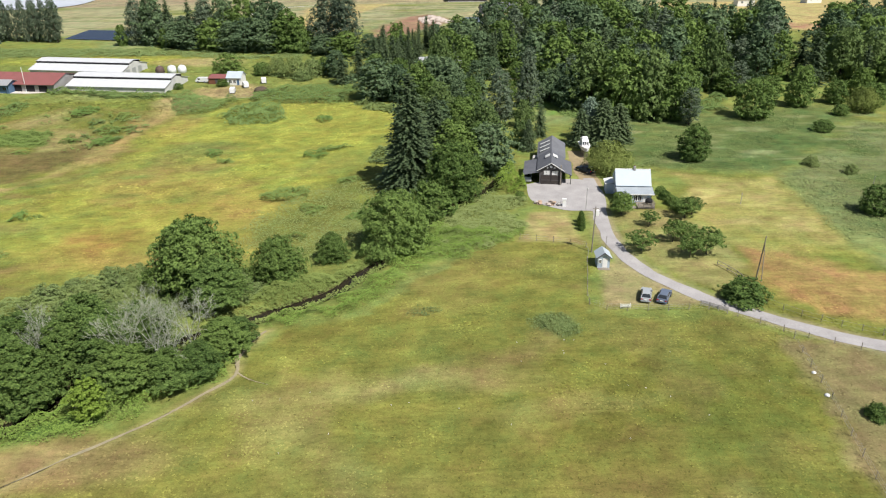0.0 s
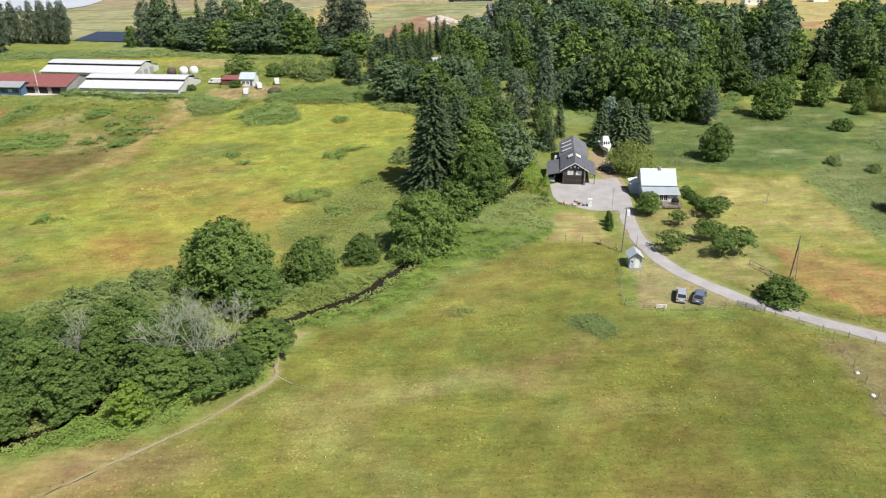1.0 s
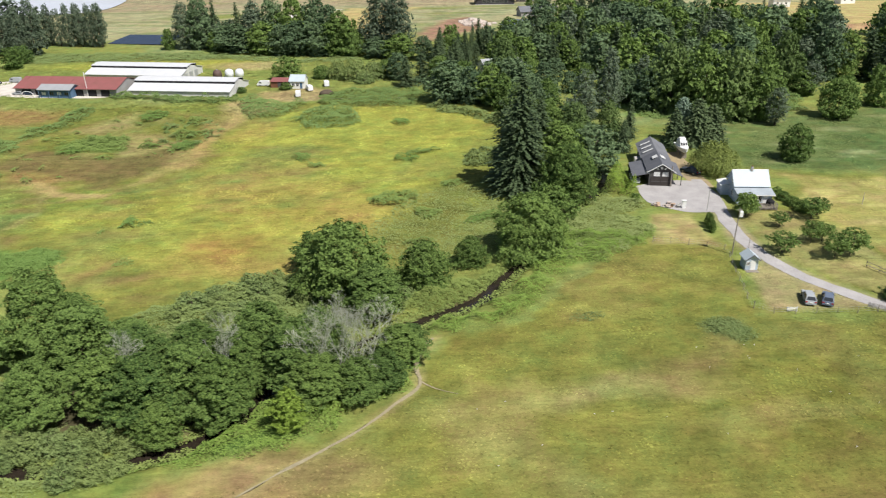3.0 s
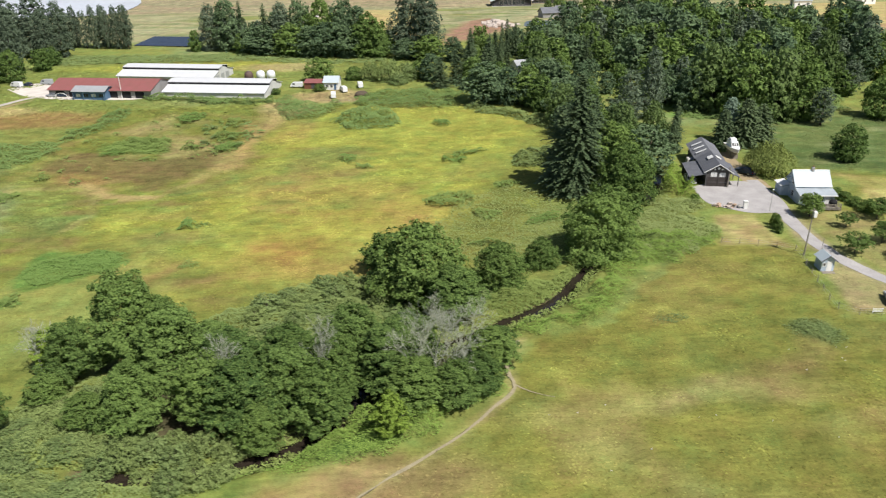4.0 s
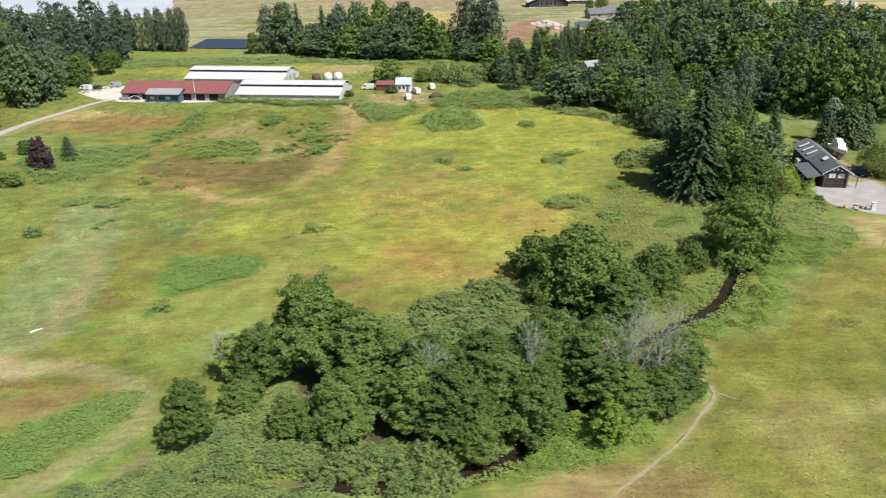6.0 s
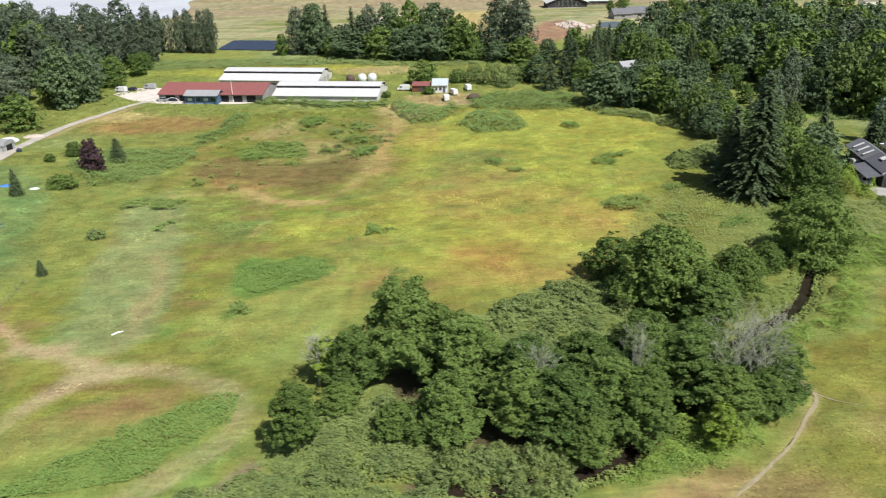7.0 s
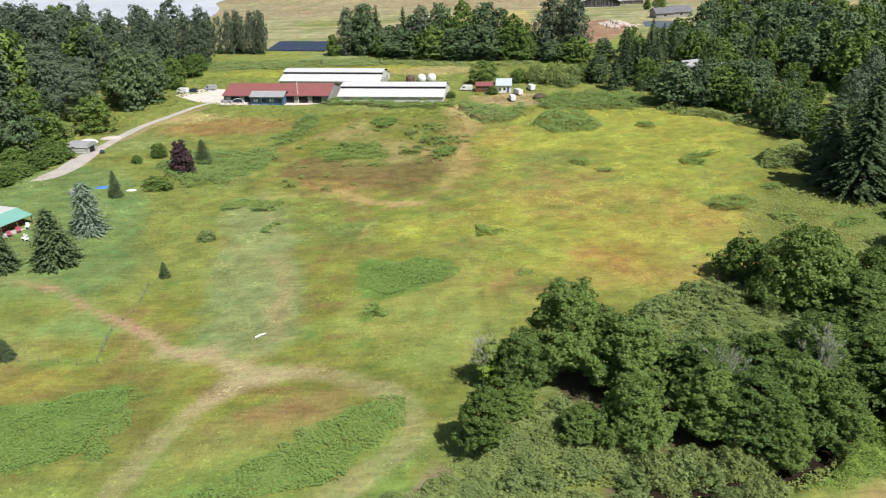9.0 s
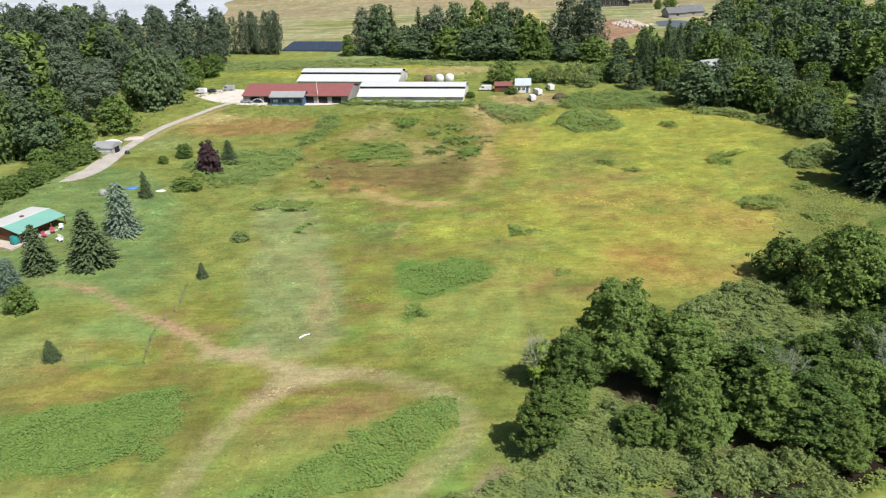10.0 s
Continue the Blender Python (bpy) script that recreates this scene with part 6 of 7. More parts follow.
TEAL = shader("teal_plastic", (0.03, 0.25, 0.24), 0.45, 0, 0.12, 1, 8, 0.1)
PINK = shader("red_cushion_fabric", (0.45, 0.10, 0.14), 0.85, 0, 0.2, 2, 12, 0.2)
BLUE_TARP = shader("blue_tarpaulin", (0.08, 0.22, 0.55), 0.5, 0, 0.15, 1.5, 8, 0.3)
WHITE_PLASTIC = shader("white_plastic_sheet", (0.74, 0.76, 0.78), 0.5, 0, 0.12, 0.05, 0.6, 0.2)
ROW_COVER = shader("thin_row_cover", (0.50, 0.53, 0.58), 0.6, 0, 0.2, 0.02, 0.3, 0.2)
POOL_GREY = shader("blue_grey_asphalt", (0.10, 0.13, 0.15), 0.8, 0, 0.3, 0.2, 2, 0.1)
PANEL = shader("dark_blue_panel", (0.022, 0.028, 0.055), 0.25, 0.0, 0.3, 0.3, 3, 0, 0.6)
STONE = shader("pale_stone", (0.55, 0.47, 0.41), 0.9, 0, 0.35, 1.2, 8, 0.5)
BRUSH = shader("dark_brushwood", (0.11, 0.085, 0.06), 0.95, 0, 0.5, 2, 10, 0.8)
STACK_WOOD = shader("raw_timber", (0.50, 0.36, 0.26), 0.85, 0, 0.35, 1.5, 10, 0.4)


def gable_walls(w, d0, d1, eave, ridge, base=-0.6):
    """Walls of a gabled house whose ridge runs along y; w is half its width."""
    return Geo().prism_y([(-w, base), (w, base), (w, eave), (0, ridge - 0.05), (-w, eave)], d0, d1)


def pane(parent, x, y, z, w, h, deep=0.05, frame_mat=WHITE, glass=GLASS, side=0):
    """A window with a frame round a pane, in a wall that faces -y (side 0) or -x (side 1)."""
    win = new("window")
    win.parent = parent
    win.matrix_basis = pose(x, y, z, 0, 0, -90 if side else 0)
    part("pane", Geo().box(-w / 2, -0.012, -h / 2, w / 2, 0.03, h / 2), glass, win)
    g, t = Geo(), 0.08
    for a in ((-w / 2 - t, -h / 2 - t, w / 2 + t, -h / 2), (-w / 2 - t, h / 2, w / 2 + t, h / 2 + t), (-w / 2 - t, -h / 2, -w / 2, h / 2), (w / 2, -h / 2, w / 2 + t, h / 2)):
        g.box(a[0], -deep, a[1], a[2], 0.02, a[3])
    g.box(-0.02, -deep + 0.01, -h / 2, 0.02, -0.013, h / 2)
    part("window_frame", g, frame_mat, win)
    return win


def build_barn():
    b = thing("barn", 29.3, 143.0, -11, "long dark-stained barn with grey shingle roof and open lean-tos", "barn")
    w, e, r = 2.4, 3.35, 4.85
    part("wall", gable_walls(w, 0, 9.2, e, r), DARK_BOARDS, b)
    part("rear_wall", gable_walls(w + 0.15, 9.25, 20.4, e - 0.05, r - 0.2), DARK_BOARDS, b)
    for s in (-1, 1):
        part("roof", Geo().slab([(0, -0.55, r + 0.12), (s * 3.0, -0.55, e - 0.22), (s * 3.0, 9.3, e - 0.22), (0, 9.3, r + 0.12)], 0.14), SLATE, b)
        part("rear_roof", Geo().slab([(0, 9.3, r - 0.02), (s * 3.2, 9.3, e - 0.36), (s * 3.2, 20.7, e - 0.36), (0, 20.7, r - 0.02)], 0.14), SLATE_PALE, b)
        g = Geo().slab([(0, -0.66, r + 0.16), (s * 3.08, -0.66, e - 0.22), (s * 3.08, -0.56, e - 0.22), (0, -0.56, r + 0.16)], 0.12)
        part("bargeboard", g, WHITE, b, "white painted bargeboard")
        for y in (4.6,):
            g = Geo().slab([(s * 0.35, y, r + 0.02), (s * 1.35, y, r - 0.49), (s * 1.35, y + 1.7, r - 0.49), (s * 0.35, y + 1.7, r + 0.02)], 0.05)
            ob = part("skylight", g, PALE_GLASS, b, "pale skylight panel")
            ob.location.z = 0.09
    for y in (11.2, 14.0, 16.8):
        g = Geo().slab([(-0.5, y, r - 0.22), (-2.6, y, r - 1.26), (-2.6, y + 0.7, r - 1.26), (-0.5, y + 0.7, r - 0.22)], 0.04)
        ob = part("skylight", g, PALE_GLASS, b, "pale skylight panel")
        ob.location.z = 0.05
    for x in (-0.85, 0.9):
        pane(b, x, -0.02, 2.6, 1.25, 0.95, glass=PALE_GLASS, frame_mat=DARK_BOARDS)
    for x, z, k in ((-0.75, 3.75, 0.2), (0, 3.95, 0.28), (0.75, 3.75, 0.2)):
        g = Geo()
        v = [(x + k * math.cos(a * 0.785), -0.03, z + k * math.sin(a * 0.785)) for a in range(8)]
        g.add(v + [(p[0], -0.09, p[2]) for p in v], [tuple(range(8)), tuple(range(8, 16))[::-1]] + [(i, (i + 1) % 8, 8 + (i + 1) % 8, 8 + i) for i in range(8)])
        part("medallion", g, WHITE, b, "white round gable ornament")
    for x0 in (-2.05, 0.05):
        d = part("door", Geo().box(x0, -0.07, 0, x0 + 2.0, -0.002, 2.0), shader("brown_black_door_boards", (0.06, 0.05, 0.045), 0.8, 0, 0.4, 1, 10, 0.4), b, "dark wooden barn door")
        part("brace", Geo().box(x0 + 0.1, -0.11, 0.9, x0 + 1.9, -0.072, 1.05), DARK_BOARDS, d)
    # lean-tos
    part("side_roof", Geo().slab([(-2.45, -0.6, 2.95), (-5.9, -0.6, 2.2), (-5.9, 8.6, 2.2), (-2.45, 8.6, 2.95)], 0.12), SLATE, b, "grey lean-to roof")
    for y in (-0.3, 2.6, 5.5, 8.3):
        part("post", Geo().box(-5.75, y, -0.5, -5.6, y + 0.15, 2.12), DARK_BOARDS, b)
    part("back_wall", Geo().box(-5.7, 8.32, -0.5, -2.45, 8.42, 2.1), DARK_BOARDS, b)
    part("side_roof", Geo().slab([(2.45, 0.2, 2.95), (4.5, 0.2, 2.15), (4.5, 9.2, 2.15), (2.45, 9.2, 2.95)], 0.12), SLATE, b, "grey lean-to roof")
    for y in (0.3, 4.7, 9.0):
        part("post", Geo().box(4.2, y, -0.5, 4.35, y + 0.15, 2.1), DARK_BOARDS, b)
    part("gutter_pipe", Geo().rod((2.1, -0.35, 0), (2.1, -0.35, 4.5), 0.13, n=8), POST_WOOD, b, "tall weathered post at the barn's front")
    part("side_box", Geo().chamfer(-4.2, 11.5, -0.4, -2.7, 13.4, 2.2, 0.15), CONCRETE, b, "pale tank beside the barn")


def build_house():
    h = thing("house", 44.5, 135.4, -7, "small pale blue house with white metal roof and porch", "house")
    x, e, r = 3.3, 3.0, 5.5
    part("wall", Geo().prism([(-2.5, -0.6), (2.5, -0.6), (2.5, e), (0, r - 0.06), (-2.5, e)], -x, x), BLUE_WALL, h)
    for s in (-1, 1):
        part("roof", Geo().slab([(-x - 0.25, 0, r + 0.08), (x + 0.25, 0, r + 0.08), (x + 0.25, s * 2.75, e - 0.02), (-x - 0.25, s * 2.75, e - 0.02)], 0.12), BLUE_ROOF, h)
    part("ridge_cap", Geo().rod((-x - 0.27, 0, r + 0.1), (x + 0.27, 0, r + 0.1), 0.09), WHITE, h)
    part("porch_roof", Geo().slab([(-x - 0.2, -2.52, 2.72), (x + 0.45, -2.52, 2.72), (x + 0.45, -5.3, 2.2), (-x - 0.2, -5.3, 2.2)], 0.12), PORCH_ROOF, h, "grey sloping porch roof")
    part("fascia", Geo().box(-x - 0.2, -5.4, 2.02, x + 0.45, -5.3, 2.2), WHITE, h)
    part("porch_wall", Geo().box(-x, -4.9, -0.5, x, -2.52, 2.2), BLUE_WALL, h)
    ch = part("chimney", Geo().chamfer(0.1, -0.3, 4.9, 0.55, 0.2, 6.25, 0.05), GREY_WALL, h)
    part("chimney_pot", Geo().rod((0.32, -0.05, 6.2), (0.32, -0.05, 6.5), 0.12, n=8), BROWN_WALL, ch)
    for wx in (-2.2, -0.9, 0.2, 1.0):
        pane(h, wx, -4.92, 1.3, 0.65, 1.2)
    pane(h, -x - 0.02, -0.9, 3.5, 0.8, 1.0, side=1)
    pane(h, -x - 0.02, 1.0, 1.3, 0.9, 1.1, side=1)
    pane(h, -x - 0.02, -1.4, 1.3, 0.9, 1.1, side=1)
    d = part("door", Geo().box(1.6, -4.96, 0.15, 2.5, -4.902, 2.1), WHITE, h, "white front door")
    part("door_handle", Geo().rod((1.72, -5.0, 1.05), (1.72, -4.96, 1.05), 0.04), STEEL, d)
    # deck with railing
    part("deck", Geo().box(0.2, -8.0, 0.28, 3.5, -4.92, 0.4), POST_WOOD, h, "grey weathered deck boards")
    for px in (0.25, 1.3, 2.35, 3.4):
        part("deck_post", Geo().box(px - 0.05, -8.0, -0.6, px + 0.05, -7.9, 1.35), POST_WOOD, h)
    for z in (0.6, 0.85, 1.1, 1.32):
        part("rail", Geo().box(0.2, -8.03, z, 3.45, -7.97, z + 0.07), POST_WOOD, h)
        part("rail", Geo().box(3.4, -7.95, z, 3.46, -5.5, z + 0.07), POST_WOOD, h)
    for i in range(3):
        part("step", Geo().box(-0.9, -7.6, -0.45 + 0.2 * i, 0.18, -6.9 + 0.25 * i, -0.3 + 0.2 * i), POST_WOOD, h)
    part("side_wall", Geo().box(-4.9, 0.6, -0.5, -x - 0.01, 3.6, 2.1), BLUE_WALL, h)
    part("side_roof", Geo().slab([(-x - 0.02, 0.4, 2.55), (-5.2, 0.4, 2.15), (-5.2, 3.8, 2.15), (-x - 0.02, 3.8, 2.55)], 0.1), WHITE, h)
    g = thing("grill_cover", 46.3, 128.9, 0, "dark covered grill on the wooden deck", "grill", dz=0.4)
    part("cover", Geo().lathe([(0.0, 1.3), (0.45, 1.25), (0.75, 0.9), (0.7, 0.1), (0.0, 0.05)], 0, 0, 12), SHADOW_GAP, g)


def build_shed():
    s = thing("shed", 30.55, 103.3, -4, "small pale blue shed with a white roof beside the drive", "shed")
    part("wall", gable_walls(1.0, -1.1, 1.1, 1.95, 2.75, -0.4), BLUE_WALL, s)
    for k in (-1, 1):
        part("roof", Geo().slab([(0, -1.4, 2.85), (k * 1.3, -1.4, 1.85), (k * 1.3, 1.4, 1.85), (0, 1.4, 2.85)], 0.09), BLUE_ROOF, s)
        part("bargeboard", Geo().slab([(0, -1.46, 2.88), (k * 1.33, -1.46, 1.86), (k * 1.33, -1.41, 1.86), (0, -1.41, 2.88)], 0.16), SLATE, s, "dark grey bargeboard")
    d = part("door", Geo().box(-0.2, -1.15, 0.05, 0.6, -1.102, 1.75), WHITE, s, "white shed door")
    part("door_handle", Geo().rod((-0.1, -1.2, 0.9), (-0.1, -1.15, 0.9), 0.03), STEEL, d)
    pane(s, -0.6, -1.12, 1.2, 0.4, 0.5)
    part("step", Geo().chamfer(-1.0, -2.0, -0.2, 1.0, -1.16, 0.1, 0.04), POST_WOOD, s)
    p = thing("thin_pole", 31.9, 107.0, 0, "thin grey pole behind the small shed", "pole")
    part("pole", Geo().rod((0, 0, -0.3), (0.1, 0, 3.6), 0.05, 0.04), POST_WOOD, p)


def long_barn(x, y, turn, half, deep, eave, ridge, roof, label, monitor=True, wall=GREY_WALL, split=0.6):
    """A long low farm building along x; y = 0 is its front eave. Heights over the ground."""
    b = thing("farm_building", x, y, turn, label, "barn", "farm buildings")
    mid = deep * split
    zs = eave + (ridge - eave) * split
    prof = [(0.5, -1.5), (2 * deep - 0.5, -1.5), (2 * deep - 0.5, eave + 0.05), (deep, ridge - 0.12), (0.5, eave + 0.05)]
    part("wall", Geo().prism(prof, -half + 0.3, half - 0.3), wall, b)
    if monitor:
        for s, name in ((1, "front"), (-1, "rear")):
            f = lambda q: deep - s * (deep - q)
            part("lower_roof", Geo().slab([(-half, f(0), eave), (half, f(0), eave), (half, f(mid), zs), (-half, f(mid), zs)], 0.1), roof, b)
            part("upper_roof", Geo().slab([(-half, f(mid - 0.05), zs + 0.75), (half, f(mid - 0.05), zs + 0.75), (half, f(deep), ridge + 0.4), (-half, f(deep), ridge + 0.4)], 0.1), roof, b)
            # a black strip fills the gap below the upper roof as its shade
            part("vent_strip", Geo().box(-half + 0.1, min(f(mid), f(mid + 0.06)), zs - 0.3, half - 0.1, max(f(mid), f(mid + 0.06)), zs + 0.66), SHADOW_GAP, b, "black strip standing for shade in the ridge vent")
    else:
        for s in (1, -1):
            f = lambda q: deep - s * (deep - q)
            part("roof", Geo().slab([(-half, f(-0.3), eave - 0.06), (half, f(-0.3), eave - 0.06), (half, f(deep), ridge), (-half, f(deep), ridge)], 0.1), roof, b)
    return b


def build_farm():
    long_barn(-96.2, 240.6, -10.3, 17.4, 9.0, 1.65, 4.05, WHITE_SHEET, "long low barn with white sheet roof and dark vent", wall=PALE_WALL)
    c = long_barn(-117.6, 263.0, -11.6, 18.1, 9.0, 2.3, 4.6, WHITE_SHEET, "long white-roofed barn behind the red roof", wall=PALE_WALL)
    for i in range(3):
        part("gable_door", Geo().box(17.72 + 0.1, 3 + 4 * i, 0, 17.72 + 0.2, 5.4 + 4 * i, 2.3), GREY_SHEET, c)
    r = long_barn(-132.8, 243.4, -9.6, 17.7, 8.0, 2.5, 4.75, RED_SHEET, "long low building with faded red metal roof", False)
    for i in range(9):
        part("roof_sheet_strip", Geo().slab([(-16 + 4 * i, 0.4, 2.62), (-15.85 + 4 * i, 0.4, 2.62), (-15.85 + 4 * i, 7.8, 4.79), (-16 + 4 * i, 7.8, 4.79)], 0.03), RED_SHEET, r)
    # black panels on the closed front wall imitate the shade inside open bays
    for i in range(7):
        part("bay_opening", Geo().box(-15 + 4.5 * i, 0.42, 0, -12 + 4.5 * i, 0.497, 2.0), SHADOW_GAP, r, "black panel standing for a shaded open bay")
    p = thing("pavilion", -135.0, 240.6, -9.5, "blue timber shop front with a grey metal roof", "shop", "farm buildings")
    for s in (1, -1):
        f = lambda q: 3 - s * (3 - q)
        part("roof", Geo().slab([(-5.7, f(-0.4), 2.75), (5.7, f(-0.4), 2.75), (5.7, f(3), 4.0), (-5.7, f(3), 4.0)], 0.1), GREY_SHEET, p)
    part("wall", Geo().prism([(0.6, -0.4), (5.6, -0.4), (5.6, 2.8), (3, 3.85), (0.6, 2.8)], -5.2, 5.2), BLUE_PAINT, p)
    for i in range(4):
        pane(p, -3.9 + 2.6 * i, 0.58, 1.4, 1.5, 0.9, glass=GLASS if i % 2 else PALE_GLASS, frame_mat=BLUE_PAINT)
        part("post", Geo().box(-5.2 + 3.4 * i, -0.25, -0.4, -5.05 + 3.4 * i, -0.1, 2.75), BLUE_PAINT, p)
    a = thing("garden_arch", -144.6, 243.0, -5, "white curved garden arch before the shop", "arch")
    g = Geo()
    pts = [(2.2 * math.cos(k * math.pi / 10), 0, 1.9 * math.sin(k * math.pi / 10)) for k in range(11)]
    for u, v in zip(pts[:-1], pts[1:]):
        g.rod(u, v, 0.09)
    part("hoop", g, WHITE, a)
    f = thing("flagpole", -125.4, 242.6, 0, "tall white pole in the farmyard", "pole")
    part("pole", Geo().rod((0, 0, -0.4), (0, 0, 7.6), 0.13, 0.08, 8), WHITE, f)
    part("finial", Geo().lathe([(0, 7.9), (0.12, 7.8), (0.14, 7.7), (0.1, 7.6), (0, 7.58)], 0, 0, 8), WHITE, f)
    # white house and red shed east of the barns
    h = thing("farm_cottage", -58.9, 247.2, -8, "small white cottage with a pale metal roof", "house", "farm buildings")
    part("wall", Geo().prism([(0, -0.5), (5, -0.5), (5, 2.6), (2.5, 4.1), (0, 2.6)], -2.4, 2.4), WHITE, h)
    for s in (1, -1):
        q = lambda v: 2.5 - s * (2.5 - v)
        part("roof", Geo().slab([(-2.7, q(-0.4), 2.45), (2.7, q(-0.4), 2.45), (2.7, q(2.5), 4.25), (-2.7, q(2.5), 4.25)], 0.1), BLUE_ROOF, h)
    pane(h, -1.2, -0.02, 1.3, 0.8, 0.9)
    pane(h, 0.2, -0.02, 1.3, 0.8, 0.9)
    part("door", Geo().box(1.0, -0.06, 0, 1.8, -0.002, 2.0), BLUE_PAINT, h)
    s = thing("red_shed", -65.0, 249.2, -8, "low shed with a rusty red roof", "shed", "farm buildings")
    part("wall", Geo().box(-3, 0, -0.5, 3, 3.4, 2.0), BROWN_WALL, s)
    part("roof", Geo().slab([(-3.2, -0.3, 2.05), (3.2, -0.3, 2.05), (3.2, 3.7, 2.7), (-3.2, 3.7, 2.7)], 0.1), RED_SHEET, s)
    part("door", Geo().box(-0.6, -0.06, 0, 0.6, -0.002, 1.8), DARK_BOARDS, s)
    for i, (x, y, m, label) in enumerate([(-89.4, 267.5, shader("rust_brown_tank", (0.12, 0.08, 0.07), 0.7, 0, 0.3, 1, 8, 0.2), "dark brown round-topped tank"),
                                          (-85.4, 268.4, WHITE_PLASTIC, "white round-topped tank"), (-81.8, 268.6, WHITE_PLASTIC, "white round-topped tank")]):
        t = thing("storage_tank", x, y, 0, label + " behind the barn", "tank", "farm tanks")
        part("tank", Geo().lathe([(0, 2.7), (0.7, 2.6), (1.3, 2.2), (1.55, 1.5), (1.55, -0.3), (0, -0.3)], 0, 0, 16), m, t, smooth=True)
        part("hatch", Geo().rod((0, 0, 2.65), (0, 0, 2.82), 0.3, n=10), STEEL, t)


def build_green_roof():
    h = thing("lodge", -163.05, 133.9, -27.6, "lodge with green and white metal roof and open porch", "house")
    L, w = 4.9, 4.2                           # half length along y; ridge at x = -w, green eave at x = 0
    part("roof", Geo().slab([(0, -L, 2.0), (0, L, 2.0), (-w, L, 2.75), (-w, -L, 2.75)], 0.1), GREEN_SHEET, h, "sea-green metal roof sheet")
    part("roof", Geo().slab([(-2 * w - 0.6, -L, 2.45), (-2 * w - 0.6, L, 2.45), (-w, L, 2.75), (-w, -L, 2.75)], 0.1), CREAM_SHEET, h, "white metal roof sheet")
    part("ridge_cap", Geo().rod((-w, -L - 0.03, 2.74), (-w, L + 0.03, 2.74), 0.06), CREAM_SHEET, h)
    part("wall", Geo().prism_y([(-2 * w, -0.6), (-2.2, -0.6), (-2.2, 2.2), (-w, 2.6), (-2 * w, 2.3)], -L + 0.5, L - 0.5), BROWN_WALL, h)
    for y in (-L + 0.2, -1.6, 1.6, L - 0.3):
        part("post", Geo().box(-0.35, y, -0.6, -0.2, y + 0.15, 2.0), BROWN_WALL, h)
    part("porch_floor", Geo().box(-2.2, -L, -0.6, 0.6, L, 0.08), CONCRETE, h, "pale concrete porch slab")
    part("terrace", Geo().box(-5.5, -L - 2.2, -0.6, 0.0, -L, 0.06), STONE, h, "reddish paved terrace")
    part("vent", Geo().chamfer(-5.6, -0.3, 2.4, -5.0, 0.3, 2.95, 0.05), BROWN_WALL, h)
    t = thing("water_barrel", -166.6, 130.2, 0, "teal plastic water barrel on the terrace", "barrel")
    part("barrel", Geo().lathe([(0, 1.5), (0.7, 1.48), (0.78, 1.3), (0.8, 0.7), (0.78, 0.0), (0, 0.0)], 0, 0, 16), TEAL, t, smooth=True)
    part("lid", Geo().lathe([(0, 1.6), (0.72, 1.56), (0.74, 1.5), (0, 1.49)], 0, 0, 16), TEAL, t)
    for i, (x, y, m, name) in enumerate([(-162.6, 132.6, PINK, "red cushioned"), (-161.8, 134.2, PINK, "red cushioned"), (-161.0, 135.8, WHITE, "white plastic"), (-159.6, 131.2, WHITE, "white plastic"), (-159.0, 130.7, WHITE, "white plastic")]):
        c = thing("garden_chair", x, y, 60 - 27 * i, name + " garden chair near the lodge porch", "chair", "garden chairs", dz=0.1 if i < 3 else 0.0)
        part("seat", Geo().chamfer(-0.35, -0.35, 0.38, 0.35, 0.35, 0.52, 0.05), m, c)
        part("backrest", Geo().chamfer(-0.35, 0.3, 0.52, 0.35, 0.42, 1.05, 0.04), m, c)
        for u in (-0.3, 0.26):
            for v in (-0.3, 0.3):
                part("leg", Geo().box(u, v, -0.1, u + 0.05, v + 0.05, 0.38), m, c)


